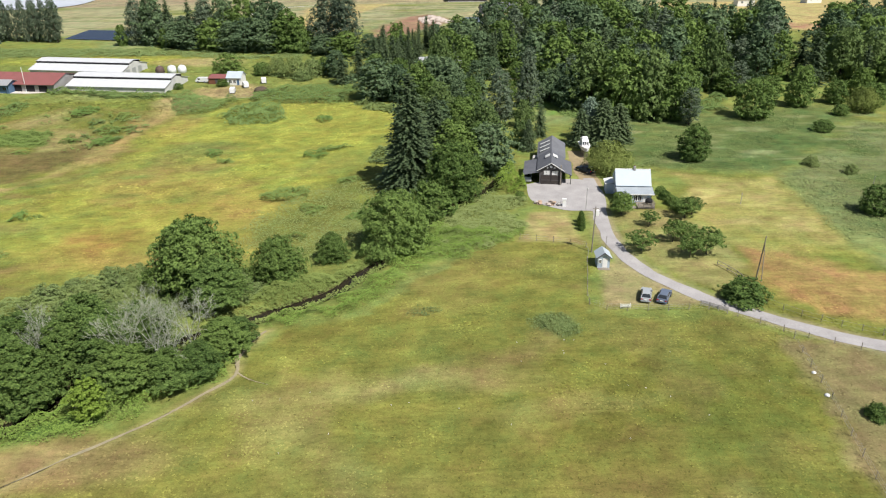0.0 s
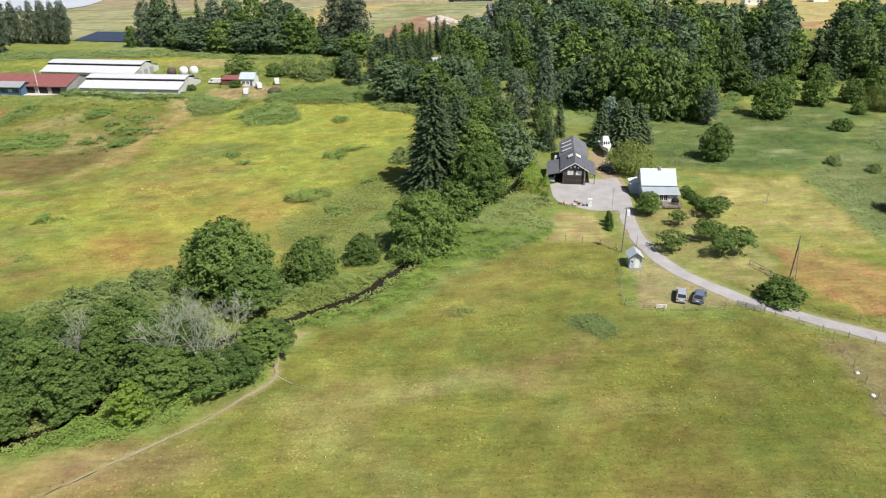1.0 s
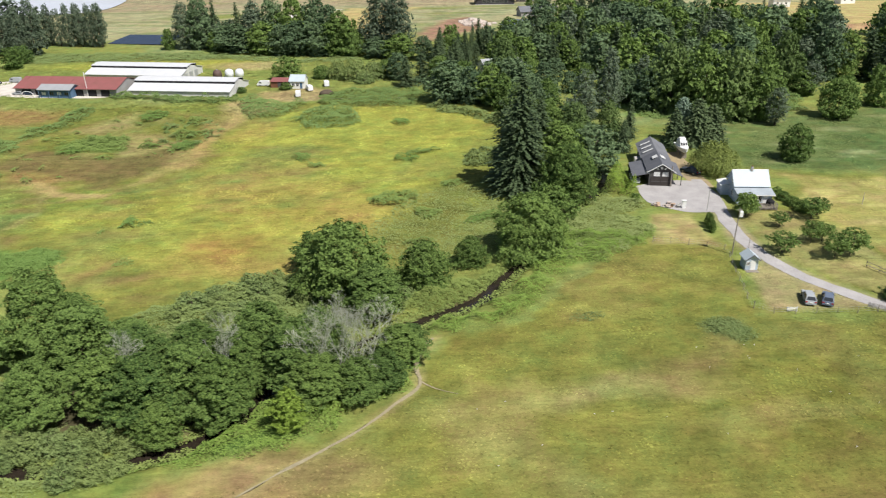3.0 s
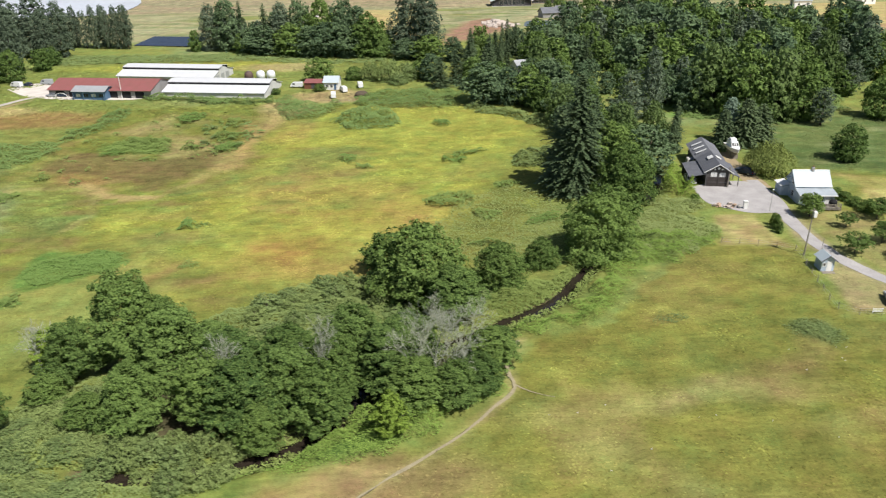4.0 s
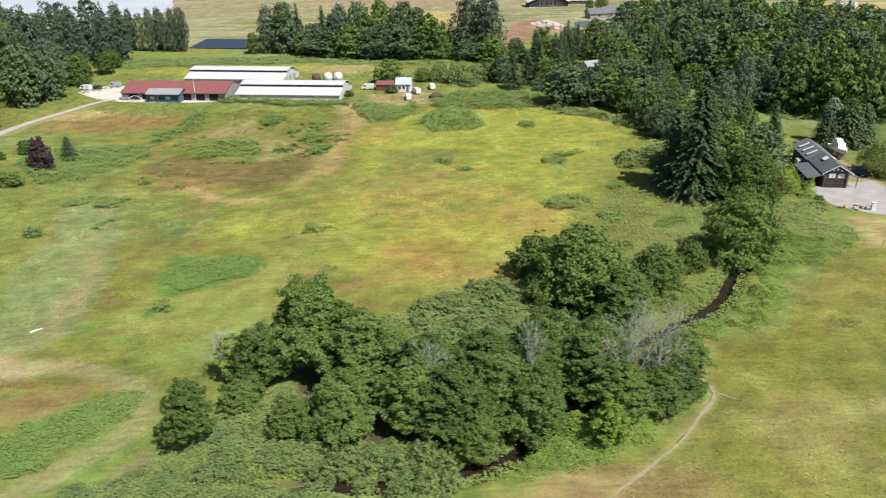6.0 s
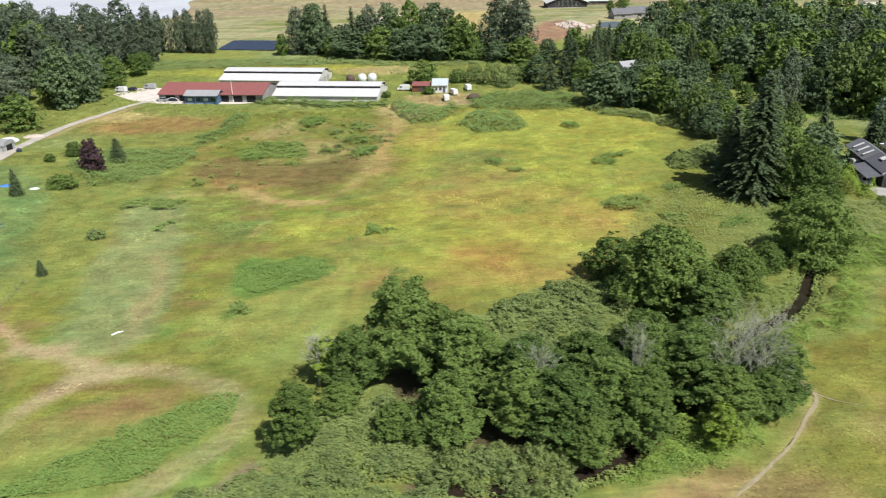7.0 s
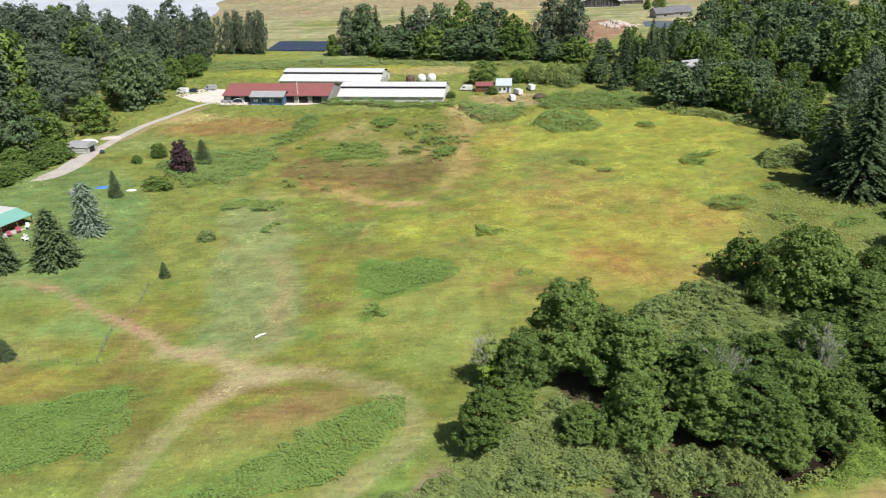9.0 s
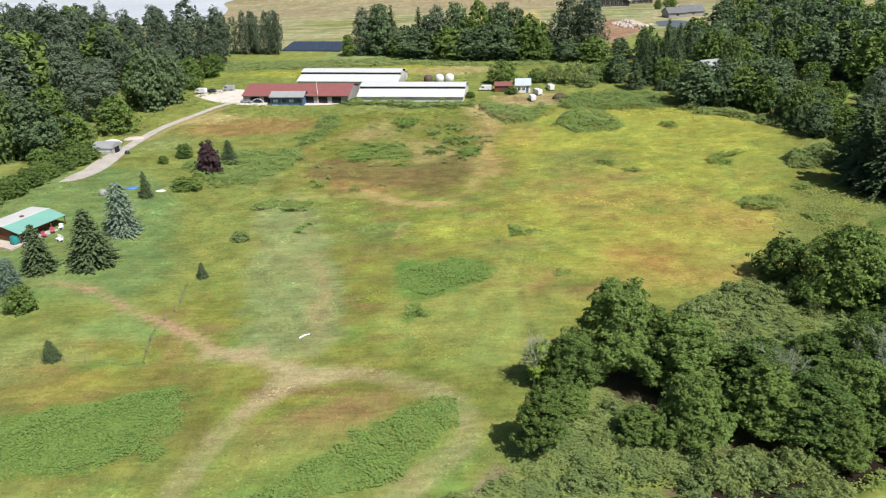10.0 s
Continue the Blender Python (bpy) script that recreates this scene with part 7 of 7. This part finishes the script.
def build_far():
    b = thing("lodge_hall", 44.0, 533, -3, "large dark hall with pale roof and glazed gable", "house", "far houses")
    part("wall", gable_walls(13.5, 0, 22, 3.6, 8.6, -2), shader("dark_brown_cladding", (0.05, 0.045, 0.05), 0.7, 0, 0.3, 0.5, 5, 0.2), b)
    for s in (-1, 1):
        part("roof", Geo().slab([(0, -1.2, 8.9), (s * 15, -1.2, 3.3), (s * 15, 23, 3.3), (0, 23, 8.9)], 0.25), WHITE_SHEET, b)
    for i in range(6):
        x = -7.5 + 3 * i
        top = 6.6 - abs(x) * 0.36
        pane(b, x, -0.05, (1.0 + top) / 2, 2.2, top - 1.0, frame_mat=GREY_WALL)
    part("terrace", Geo().box(-14, -4.5, -1.5, 14, -0.01, 0.12), CONCRETE, b, "pale paved forecourt")
    c = thing("far_barn", 72, 556, -4, "low dark building with a white roof", "barn", "far houses")
    part("wall", Geo().box(-9, 0, -2, 9, 8, 2.6), DARK_BOARDS, c)
    part("roof", Geo().slab([(-9.8, -0.8, 2.7), (9.8, -0.8, 2.7), (9.8, 9, 3.8), (-9.8, 9, 3.8)], 0.2), WHITE_SHEET, c)
    for i in range(4):
        pane(c, -6 + 4 * i, -0.02, 1.4, 1.6, 1.2)
    d = thing("far_house", 51, 404, 8, "grey-roofed house among trees", "house", "far houses")
    for k, (x, y, w, e, r) in enumerate([(-5, 0, 5, 2.6, 4.8), (5, 2, 6, 2.6, 5.2)]):
        part("wall", Geo().prism([(y, -2), (y + 8, -2), (y + 8, e), (y + 4, r), (y, e)], x - w, x + w), GREY_WALL, d)
        for s in (1, -1):
            f = lambda v: y + 4 - s * (4 - v)
            part("roof", Geo().slab([(x - w - 0.5, f(-0.6), e - 0.2), (x + w + 0.5, f(-0.6), e - 0.2), (x + w + 0.5, f(4), r + 0.2), (x - w - 0.5, f(4), r + 0.2)], 0.2), SLATE_PALE, d)
        pane(d, x, y - 0.02, 1.4, 1.8, 1.1)
    for x, y, turn, w in [(9.8, 258, 18, 5.0), (15.5, 257, 18, 3.5), (196, 428, 0, 5), (246, 446, 10, 5)]:
        e = thing("white_roofed_house", x, y, turn, "pale-roofed house half hidden by trees", "house", "far houses")
        part("wall", Geo().prism([(0, -1), (6, -1), (6, 4.0), (3, 5.6), (0, 4.0)], -w, w), WHITE, e)
        for s in (1, -1):
            f = lambda v: 3 - s * (3 - v)
            part("roof", Geo().slab([(-w - 0.4, f(-0.5), 3.8), (w + 0.4, f(-0.5), 3.8), (w + 0.4, f(3), 5.8), (-w - 0.4, f(3), 5.8)], 0.15), GREY_SHEET, e)
        pane(e, -w * 0.5, -0.02, 2.2, 1.0, 1.1)
        pane(e, w * 0.5, -0.02, 2.2, 1.0, 1.1)
    pad("dark_pad", [(25.5, 371), (40, 362), (46, 386), (31.6, 391)], 0.06, POOL_GREY, "blue-grey asphalt pad before the far house", "pavement")
    pad("row_cover", [(-240, 488), (-229, 540), (-236, 614), (-250, 665), (-262, 740), (-420, 790), (-620, 760), (-620, 600), (-340, 500)], 0.4, ROW_COVER, "pale sheets of plastic row cover over far beds", "field")
    ribbon("farm_track", [(-98, 350), (-92, 380), (-84, 420), (-80, 460), (-60, 500)], (4, 4), 0.06, DRIVE, "pale farm track between far fields", "road")
    g = Geo()
    gen = np.random.default_rng(5)
    for _ in range(110):
        x, y = gen.normal(0, 3.6), gen.normal(0, 5.0)
        s = gen.uniform(0.5, 1.4)
        z = max(0, 2.6 - 0.35 * abs(x) - 0.12 * abs(y)) * gen.uniform(0.5, 1)
        g.chamfer(x - s, y - s, z - 0.8, x + s, y + s, z + s * 0.6, s * 0.35)
    h = thing("rubble_heap", 13.5, 377, 0, "heap of pale rubble on bare soil", "rubble")
    tagged(part("rubble", g, STONE, h), kind="stuff")
    for i in range(4):
        p = thing("dark_panel_row", -138.6 + 0.6 * i, 335.0 + 5.6 * i, -13, "long dark blue row of ground panels", "panels", "rows of dark panels")
        for k in range(6):
            part("panel", Geo().slab([(-13.4 + 4.5 * k, 0, 0.35), (-9.05 + 4.5 * k, 0, 0.35), (-9.05 + 4.5 * k, 5.0, 0.6), (-13.4 + 4.5 * k, 5.0, 0.6)], 0.06), PANEL, p)
        for k in range(7):
            part("support", Geo().rod((-13 + 4.3 * k, 2.6, -0.3), (-13 + 4.3 * k, 2.6, 0.42), 0.06), STEEL, p)


# ---------------------------------------------------------------- vehicles and yard things
def vehicle(name, x, y, turn, paint, label, van=False, dz=0.05, category="car", group=""):
    """A car 4.4 m long, nose towards +y."""
    c = thing(name, x, y, turn, label, category, group, dz)
    hw = 0.88
    if van:
        prof = [(-2.4, 0.35), (2.45, 0.35), (2.5, 0.85), (2.2, 1.1), (1.55, 1.9), (1.3, 2.05), (-2.2, 2.1), (-2.4, 1.9)]
    else:
        prof = [(-2.15, 0.32), (2.15, 0.32), (2.2, 0.6), (2.05, 0.8), (1.0, 0.95), (-1.6, 0.98), (-2.1, 0.92), (-2.2, 0.6)]
    part("body", Geo().prism(prof, -hw, hw), paint, c)
    if not van:
        top, bot = [(-1.45, 1.42), (0.1, 1.44)], [(-1.95, 0.97), (0.95, 0.95)]
        v = [(-0.82, bot[0][0], bot[0][1]), (0.82, bot[0][0], bot[0][1]), (0.82, bot[1][0], bot[1][1]), (-0.82, bot[1][0], bot[1][1])]
        v += [(-0.64, top[0][0], top[0][1] - 0.04), (0.64, top[0][0], top[0][1] - 0.04), (0.64, top[1][0], top[1][1] - 0.04), (-0.64, top[1][0], top[1][1] - 0.04)]
        part("cabin_glass", Geo().add(v, [(0, 1, 5, 4), (1, 2, 6, 5), (2, 3, 7, 6), (3, 0, 4, 7), (4, 5, 6, 7)]), GLASS, c)
        part("roof", Geo().chamfer(-0.68, -1.5, 1.385, 0.68, 0.15, 1.46, 0.05), paint, c)
        for s in (-1, 1):
            part("pillar", Geo().rod((s * 0.83, 0.95, 0.95), (s * 0.66, 0.1, 1.42), 0.05), paint, c)
            part("pillar", Geo().rod((s * 0.83, -1.95, 0.97), (s * 0.66, -1.45, 1.42), 0.07), paint, c)
            part("mirror", Geo().chamfer(s * 0.95 - 0.09, 0.65, 0.95, s * 0.95 + 0.09, 0.8, 1.1, 0.03), paint, c)
            part("tail_light", Geo().box(s * 0.7 - 0.16, -2.22, 0.66, s * 0.7 + 0.16, -2.1, 0.82), RED_LENS, c)
            part("headlight", Geo().box(s * 0.66 - 0.18, 2.02, 0.58, s * 0.66 + 0.18, 2.2, 0.74), LAMP_GLASS, c)
        part("bumper", Geo().chamfer(-0.86, -2.3, 0.35, 0.86, -2.16, 0.58, 0.04), paint, c)
        part("plate_panel", Geo().box(-0.26, -2.33, 0.62, 0.26, -2.2, 0.74), WHITE, c)
    else:
        part("windscreen", Geo().slab([(-0.75, 2.17, 1.16), (0.75, 2.17, 1.16), (0.75, 1.6, 1.86), (-0.75, 1.6, 1.86)], 0.02), GLASS, c)
        for s in (-1, 1):
            part("side_window", Geo().box(s * hw - 0.012, 0.5, 1.2, s * hw + 0.012, 1.45, 1.75), GLASS, c)
            part("headlight", Geo().box(s * 0.66 - 0.18, 2.42, 0.62, s * 0.66 + 0.18, 2.51, 0.8), LAMP_GLASS, c)
    for wx in (-hw + 0.02, hw - 0.02):
        for wy in (-1.35, 1.35):
            wheel = part("wheel", Geo().rod((wx - 0.1, wy, 0.32), (wx + 0.1, wy, 0.32), 0.33, n=14), TYRE, c)
            part("rim", Geo().rod((wx - 0.112, wy, 0.32), (wx + 0.112, wy, 0.32), 0.2, n=10), STEEL, wheel)
    return c


def build_boat():
    b = thing("cabin_cruiser", 41.3, 163.2, 174, "white cabin cruiser standing on blocks behind the barn", "boat", dz=0.9)
    n, g = 9, Geo()
    for i in range(n):
        u = i / (n - 1)
        y = -3.6 + 7.2 * u
        w = 1.25 * (1 - max(0, (u - 0.45) / 0.55) ** 2.2) + 0.03
        k = 0.15 + 0.75 * max(0, (u - 0.6) / 0.4) ** 2
        g.v += [(-w, y, 1.3 + 0.35 * u), (-w * 0.8, y, 0.6 + 0.3 * k), (0, y, k), (w * 0.8, y, 0.6 + 0.3 * k), (w, y, 1.3 + 0.35 * u)]
    for i in range(n - 1):
        for j in range(4):
            a = i * 5 + j
            g.f.append((a, a + 5, a + 6, a + 1))
        g.f.append((i * 5 + 4, i * 5 + 9, i * 5 + 5, i * 5))
    g.f.append((0, 1, 2, 3, 4))
    part("hull", g, WHITE, b)
    cab = part("cabin", Geo().add([(-1.05, -2.2, 1.4), (1.05, -2.2, 1.4), (0.85, 1.4, 1.6), (-0.85, 1.4, 1.6), (-0.9, -1.9, 2.7), (0.9, -1.9, 2.7), (0.75, 0.5, 2.65), (-0.75, 0.5, 2.65)],
                                  [(0, 1, 5, 4), (1, 2, 6, 5), (2, 3, 7, 6), (3, 0, 4, 7), (4, 5, 6, 7)]), WHITE, b)
    for x in (-0.5, 0.0, 0.5):
        part("window_pane", Geo().slab([(x - 0.2, 1.22, 1.86), (x + 0.2, 1.22, 1.86), (x + 0.18, 0.74, 2.45), (x - 0.18, 0.74, 2.45)], 0.03), GLASS, cab)
    part("flybridge", Geo().chamfer(-0.7, -1.6, 2.68, 0.7, -0.2, 3.2, 0.15), WHITE, b)
    part("rail", Geo().rod((-0.8, 1.8, 1.95), (0, 3.4, 2.2), 0.03).rod((0.8, 1.8, 1.95), (0, 3.4, 2.2), 0.03), STEEL, b)
    for y in (-2.6, 0, 2.2):
        part("block", Geo().chamfer(-0.5, y - 0.2, -1.1, 0.5, y + 0.2, 0.32, 0.05), POST_WOOD, b)


def upright(name, x, y, h, r, label, material=POST_WOOD, lean=(0, 0), category="pole"):
    p = thing(name, x, y, 0, label, category)
    part("pole", Geo().rod((0, 0, -0.5), (lean[0], lean[1], h), r, r * 0.7, 8), material, p)
    return p


def fence(name, points, gap, high, wires, label, seed, board=False, timber=POST_WOOD):
    """Posts every `gap` metres with wires or boards between them."""
    gen = np.random.default_rng(seed)
    line = smooth_line(points, 0.4) if len(points) > 2 else np.linspace(points[0], points[1], 200)
    run = np.concatenate([[0], np.cumsum(np.linalg.norm(np.diff(line, axis=0), axis=1))])
    at = np.arange(0, run[-1], gap)
    p = np.stack([np.interp(at, run, line[:, 0]), np.interp(at, run, line[:, 1])], -1)
    f = thing(name, p[0][0], p[0][1], 0, label, "fence")
    base = f.matrix_basis.translation
    tops = []
    for q in p:
        z = gz(*q)
        hh, dx, dy = high * gen.uniform(0.85, 1.15), *gen.uniform(-0.06, 0.06, 2)
        v = Vector((q[0], q[1], z)) - base
        part("post", Geo().rod(v + Vector((0, 0, -0.3)), v + Vector((dx, dy, hh)), 0.05, 0.045, 6), timber, f)
        tops.append((v, high))
    for (a, h0), (b, h1) in zip(tops[:-1], tops[1:]):
        for k in range(wires):
            z = Vector((0, 0, high * (0.3 + 0.6 * k / max(1, wires - 1))))
            part("board" if board else "wire", Geo().rod(a + z, b + z, 0.05 if board else 0.009, n=4), timber if board else STEEL, f)
    return f


build_barn()
build_house()
build_shed()
build_farm()
build_green_roof()
build_far()
build_boat()
vehicle("car", 34.3, 91.6, -19, SILVER, "silver saloon car parked on dry grass", group="parked cars").scale = (0.86, 0.9, 0.92)
vehicle("car", 36.9, 91.0, -30, BLUE_GREY, "blue-grey saloon car parked on dry grass", group="parked cars").scale = (0.86, 0.9, 0.92)
vehicle("car", 38.6, 150.3, 35, NAVY, "dark blue car in the willow's shade", dz=0.1, group="parked cars")
vehicle("car", 24.9, 146.4, 170, CAR_WHITE, "white car under the barn's lean-to", group="parked cars")
for x, y, turn, m, label, van in [(-149, 246.5, 80, SILVER, "silver car in the farmyard", False), (-145.5, 246.2, 75, NAVY, "dark car in the farmyard", False), (-127.5, 244.2, 85, CAR_WHITE, "white car by the shop", False),
                                  (-167.5, 262.8, 70, CAR_WHITE, "white van at the wood's edge", True), (-164.5, 264.0, 70, NAVY, "dark car at the wood's edge", False), (-158.8, 266.2, 80, SILVER, "pale van beside the barns", True),
                                  (-70.8, 252.2, 80, CAR_WHITE, "white van east of the barns", True), (-57.4, 237.4, 5, CAR_WHITE, "white van on bare ground", True), (-54.6, 244.5, 20, CAR_WHITE, "white pickup by the cottage", True),
                                  (-49.4, 250.0, 10, CAR_WHITE, "white truck near the hedge", True)]:
    vehicle("van" if van else "car", x, y, turn, m, label, van, category="van" if van else "car", group="farm vehicles").scale = (0.88, 0.84, 0.84)

pole = upright("power_pole", 30.0, 108.4, 8.4, 0.12, "grey wooden power pole with a white box", lean=(0.1, 0))
part("transformer", Geo().chamfer(0.1, -0.35, 6.9, 0.65, 0.2, 7.9, 0.1), WHITE, pole, "white metal box")
part("crossarm", Geo().box(-0.4, -0.05, 8.0, 0.6, 0.05, 8.1), POST_WOOD, pole)
pole = upright("yard_lamp_pole", 33.6, 128.2, 4.4, 0.06, "slim grey pole at the yard's edge", STEEL)
part("lamp_head", Geo().chamfer(-0.12, -0.1, 4.35, 0.12, 0.1, 4.5, 0.03), STEEL, pole)
pole = upright("power_pole", 53.6, 96.7, 7.4, 0.12, "weathered pole with a leaning brace", lean=(0.5, 0.2))
part("brace", Geo().rod((0.5, -1.0, -0.4), (0.45, 0.1, 6.2), 0.07, 0.06, 7), POST_WOOD, pole)
upright("marker_pole", 64.9, 128.8, 2.4, 0.08, "short pale pole in the tall grass", PALE_WOOD)
upright("marker_pole", 97.0, 137.0, 2.2, 0.08, "short pale pole in the rough grass", PALE_WOOD)
fence("pasture_fence", [(18.5, 114.6), (24, 112.9), (29.4, 110.4), (28.2, 104), (26.4, 96), (25.2, 90), (27.2, 88.2), (34, 87.5), (42.5, 87.4)], 3.0, 1.15, 3, "weathered post and wire pasture fence", 1)
fence("gate", [(41.6, 88.6), (45.4, 85.6)], 1.3, 1.1, 5, "pale wooden rail gate beside the drive", 2, True, PALE_WOOD)
fence("drive_fence", [(45.8, 85.2), (50.8, 80.4), (57, 76.6), (64, 72.6), (72, 68)], 3.2, 1.1, 3, "post and wire fence along the drive", 3)
fence("paddock_fence", [(50.9, 78.8), (49.6, 70.8), (48.9, 65.6), (47.3, 58), (46, 50.5), (45.2, 44)], 3.4, 1.1, 3, "old wire fence between two paddocks", 4)
fence("verge_fence", [(51.5, 88.6), (55, 84.8), (60, 81), (66, 77.8), (73, 74)], 2.6, 1.1, 2, "old post fence on the drive's far verge", 5)
fence("orchard_fence", [(49.5, 102), (51.0, 98), (51.4, 93.5)], 2.2, 1.0, 2, "broken rail fence by the orchard", 6, True)
fence("meadow_fence", [(-146, 93.2), (-139.7, 92.9), (-133, 91.6), (-132.9, 94.8), (-133.5, 99.9), (-133, 102.7), (-132.1, 106.7), (-132.6, 114.6)], 2.8, 1.1, 3, "wire fence round the small paddock", 7)
fence("field_fence", [(-58, 230.5), (-40, 229.5), (-20, 227.4)], 3.0, 1.0, 2, "low fence at the yellow field's end", 8)
fence("fence_rail", [(29.6, 88.6), (31.2, 88.5)], 1.4, 0.7, 3, "short white rail beside the parked cars", 9, True, WHITE)

gen = np.random.default_rng(17)
for i, (x, y, w, d, h, m, label) in enumerate([(25.0, 131.4, 1.2, 1.0, 0.7, STACK_WOOD, "stack of raw timber offcuts"), (26.3, 130.9, 1.4, 0.8, 0.5, STONE, "pile of pale stone blocks"), (27.4, 130.7, 1.0, 0.9, 0.9, STACK_WOOD, "stack of wooden pallets"),
                                               (28.5, 130.4, 0.9, 0.8, 0.8, CONCRETE, "pale concrete planter"), (24.1, 131.9, 0.8, 0.7, 0.6, STONE, "pale stone block pile"), (26.8, 131.8, 1.3, 0.7, 0.8, STONE, "pale pink boulder pile")]):
    s = thing("yard_stack", x, y, gen.uniform(-30, 30), label + " by the yard", "stack", "things stacked by the yard")
    for k in range(4):
        u, v = gen.uniform(-w / 2, w / 4), gen.uniform(-d / 2, d / 4)
        part("block", Geo().chamfer(u, v, h * k / 4 - 0.1 * (k == 0), u + w * 0.6, v + d * 0.6, h * (k + 1) / 4, 0.06), m, s)
p = thing("white_post_box", 29.7, 130.2, -8, "tall white wooden box by the yard", "box")
part("box", Geo().chamfer(-0.35, -0.3, -0.2, 0.35, 0.3, 1.5, 0.06), WHITE, p)
part("lid", Geo().box(-0.42, -0.37, 1.505, 0.42, 0.37, 1.57), WHITE, p)
for x, y, s in [(49.5, 70.8, 0.3), (48.7, 66.1, 0.34)]:
    r = thing("pale_stone", x, y, 30 * s, "pale stone in the grass by the fence", "stone", "stones along the paddock fence")
    part("stone", Geo().lathe([(0, s * 0.8), (s * 0.6, s * 0.65), (s, s * 0.2), (s * 0.9, -0.2), (0, -0.2)], 0, 0, 9), WHITE, r, smooth=True)
w = thing("white_log", -111.9, 97.3, 35, "bleached white log lying in the grass", "log")
w.scale = (0.72, 0.72, 0.72)
part("log", Geo().rod((-1.2, 0, 0.14), (0.1, 0.12, 0.2), 0.2, 0.18, 9).rod((0.1, 0.12, 0.2), (1.1, -0.15, 0.24), 0.18, 0.12, 9), WHITE, w)
s = thing("metal_shed", -172.6, 187.6, -12, "low grey corrugated metal shed by the drive", "shed")
part("wall", Geo().box(-2.6, 0, -0.5, 2.6, 4.0, 1.7), GREY_SHEET, s)
part("roof", Geo().prism([(-0.2, 1.6), (4.2, 1.6), (3.6, 2.4), (2.0, 2.7), (0.4, 2.4)], -2.8, 2.8), GREY_SHEET, s)
for i in range(4):
    part("slat", Geo().box(-2.6, -0.05, 0.3 + 0.4 * i, 2.0, -0.002, 0.45 + 0.4 * i), WHITE, s)
part("door", Geo().box(2.602, 1.0, 0, 2.64, 3.0, 1.6), SHADOW_GAP, s)
for x, y, w0, d0, h0, m, label in [(-174.6, 198.5, 3.0, 1.8, 1.4, WHITE_PLASTIC, "white sheeted heap beside the drive"), (-170.5, 203.5, 3.2, 1.2, 0.8, STONE, "pale heap of stones by the drive"), (-155.6, 157.6, 1.6, 1.0, 0.25, BLUE_TARP, "crumpled blue tarpaulin on the lawn"),
                                   (-149.2, 156.4, 1.2, 0.5, 0.3, WHITE_PLASTIC, "white plastic sheet on the lawn"), (-159.8, 153.5, 1.0, 0.9, 1.2, GREY_WALL, "grey covered garden frame"), (-166.6, 187.2, 0.7, 0.6, 0.9, NAVY, "dark bin beside the farm drive"),
                                   (-48.5, 238.5, 2.6, 1.6, 1.6, BRUSH, "dark brown brush pile on bare ground")]:
    t = thing("heap", x, y, 15, label, "heap")
    prof = [(0, h0), (0.45, h0 * 0.92), (0.8, h0 * 0.55), (1.0, -0.15), (0, -0.15)]
    ob = part("heap_body", Geo().lathe(prof, 0, 0, 11), m, t, smooth=True)
    ob.scale = (w0, d0, 1)
gen = np.random.default_rng(23)
for i in range(26):
    x, y = gen.uniform(-25, 45), gen.uniform(56, 84)
    if float(inside(np.array(x), np.array(y), [(-24, 74), (-20, 84), (0, 98), (25, 86), (47, 78), (46, 56), (-32, 58)])) > 1:
        f = thing("flower_head", x, y, 0, "small white flower clump in the pasture", "flower", "white flowers in the pasture")
        part("bloom", Geo().lathe([(0, 0.2), (0.04, 0.19), (0.055, 0.16), (0.02, 0.13), (0.015, -0.05), (0, -0.05)], 0, 0, 7), WHITE, f)
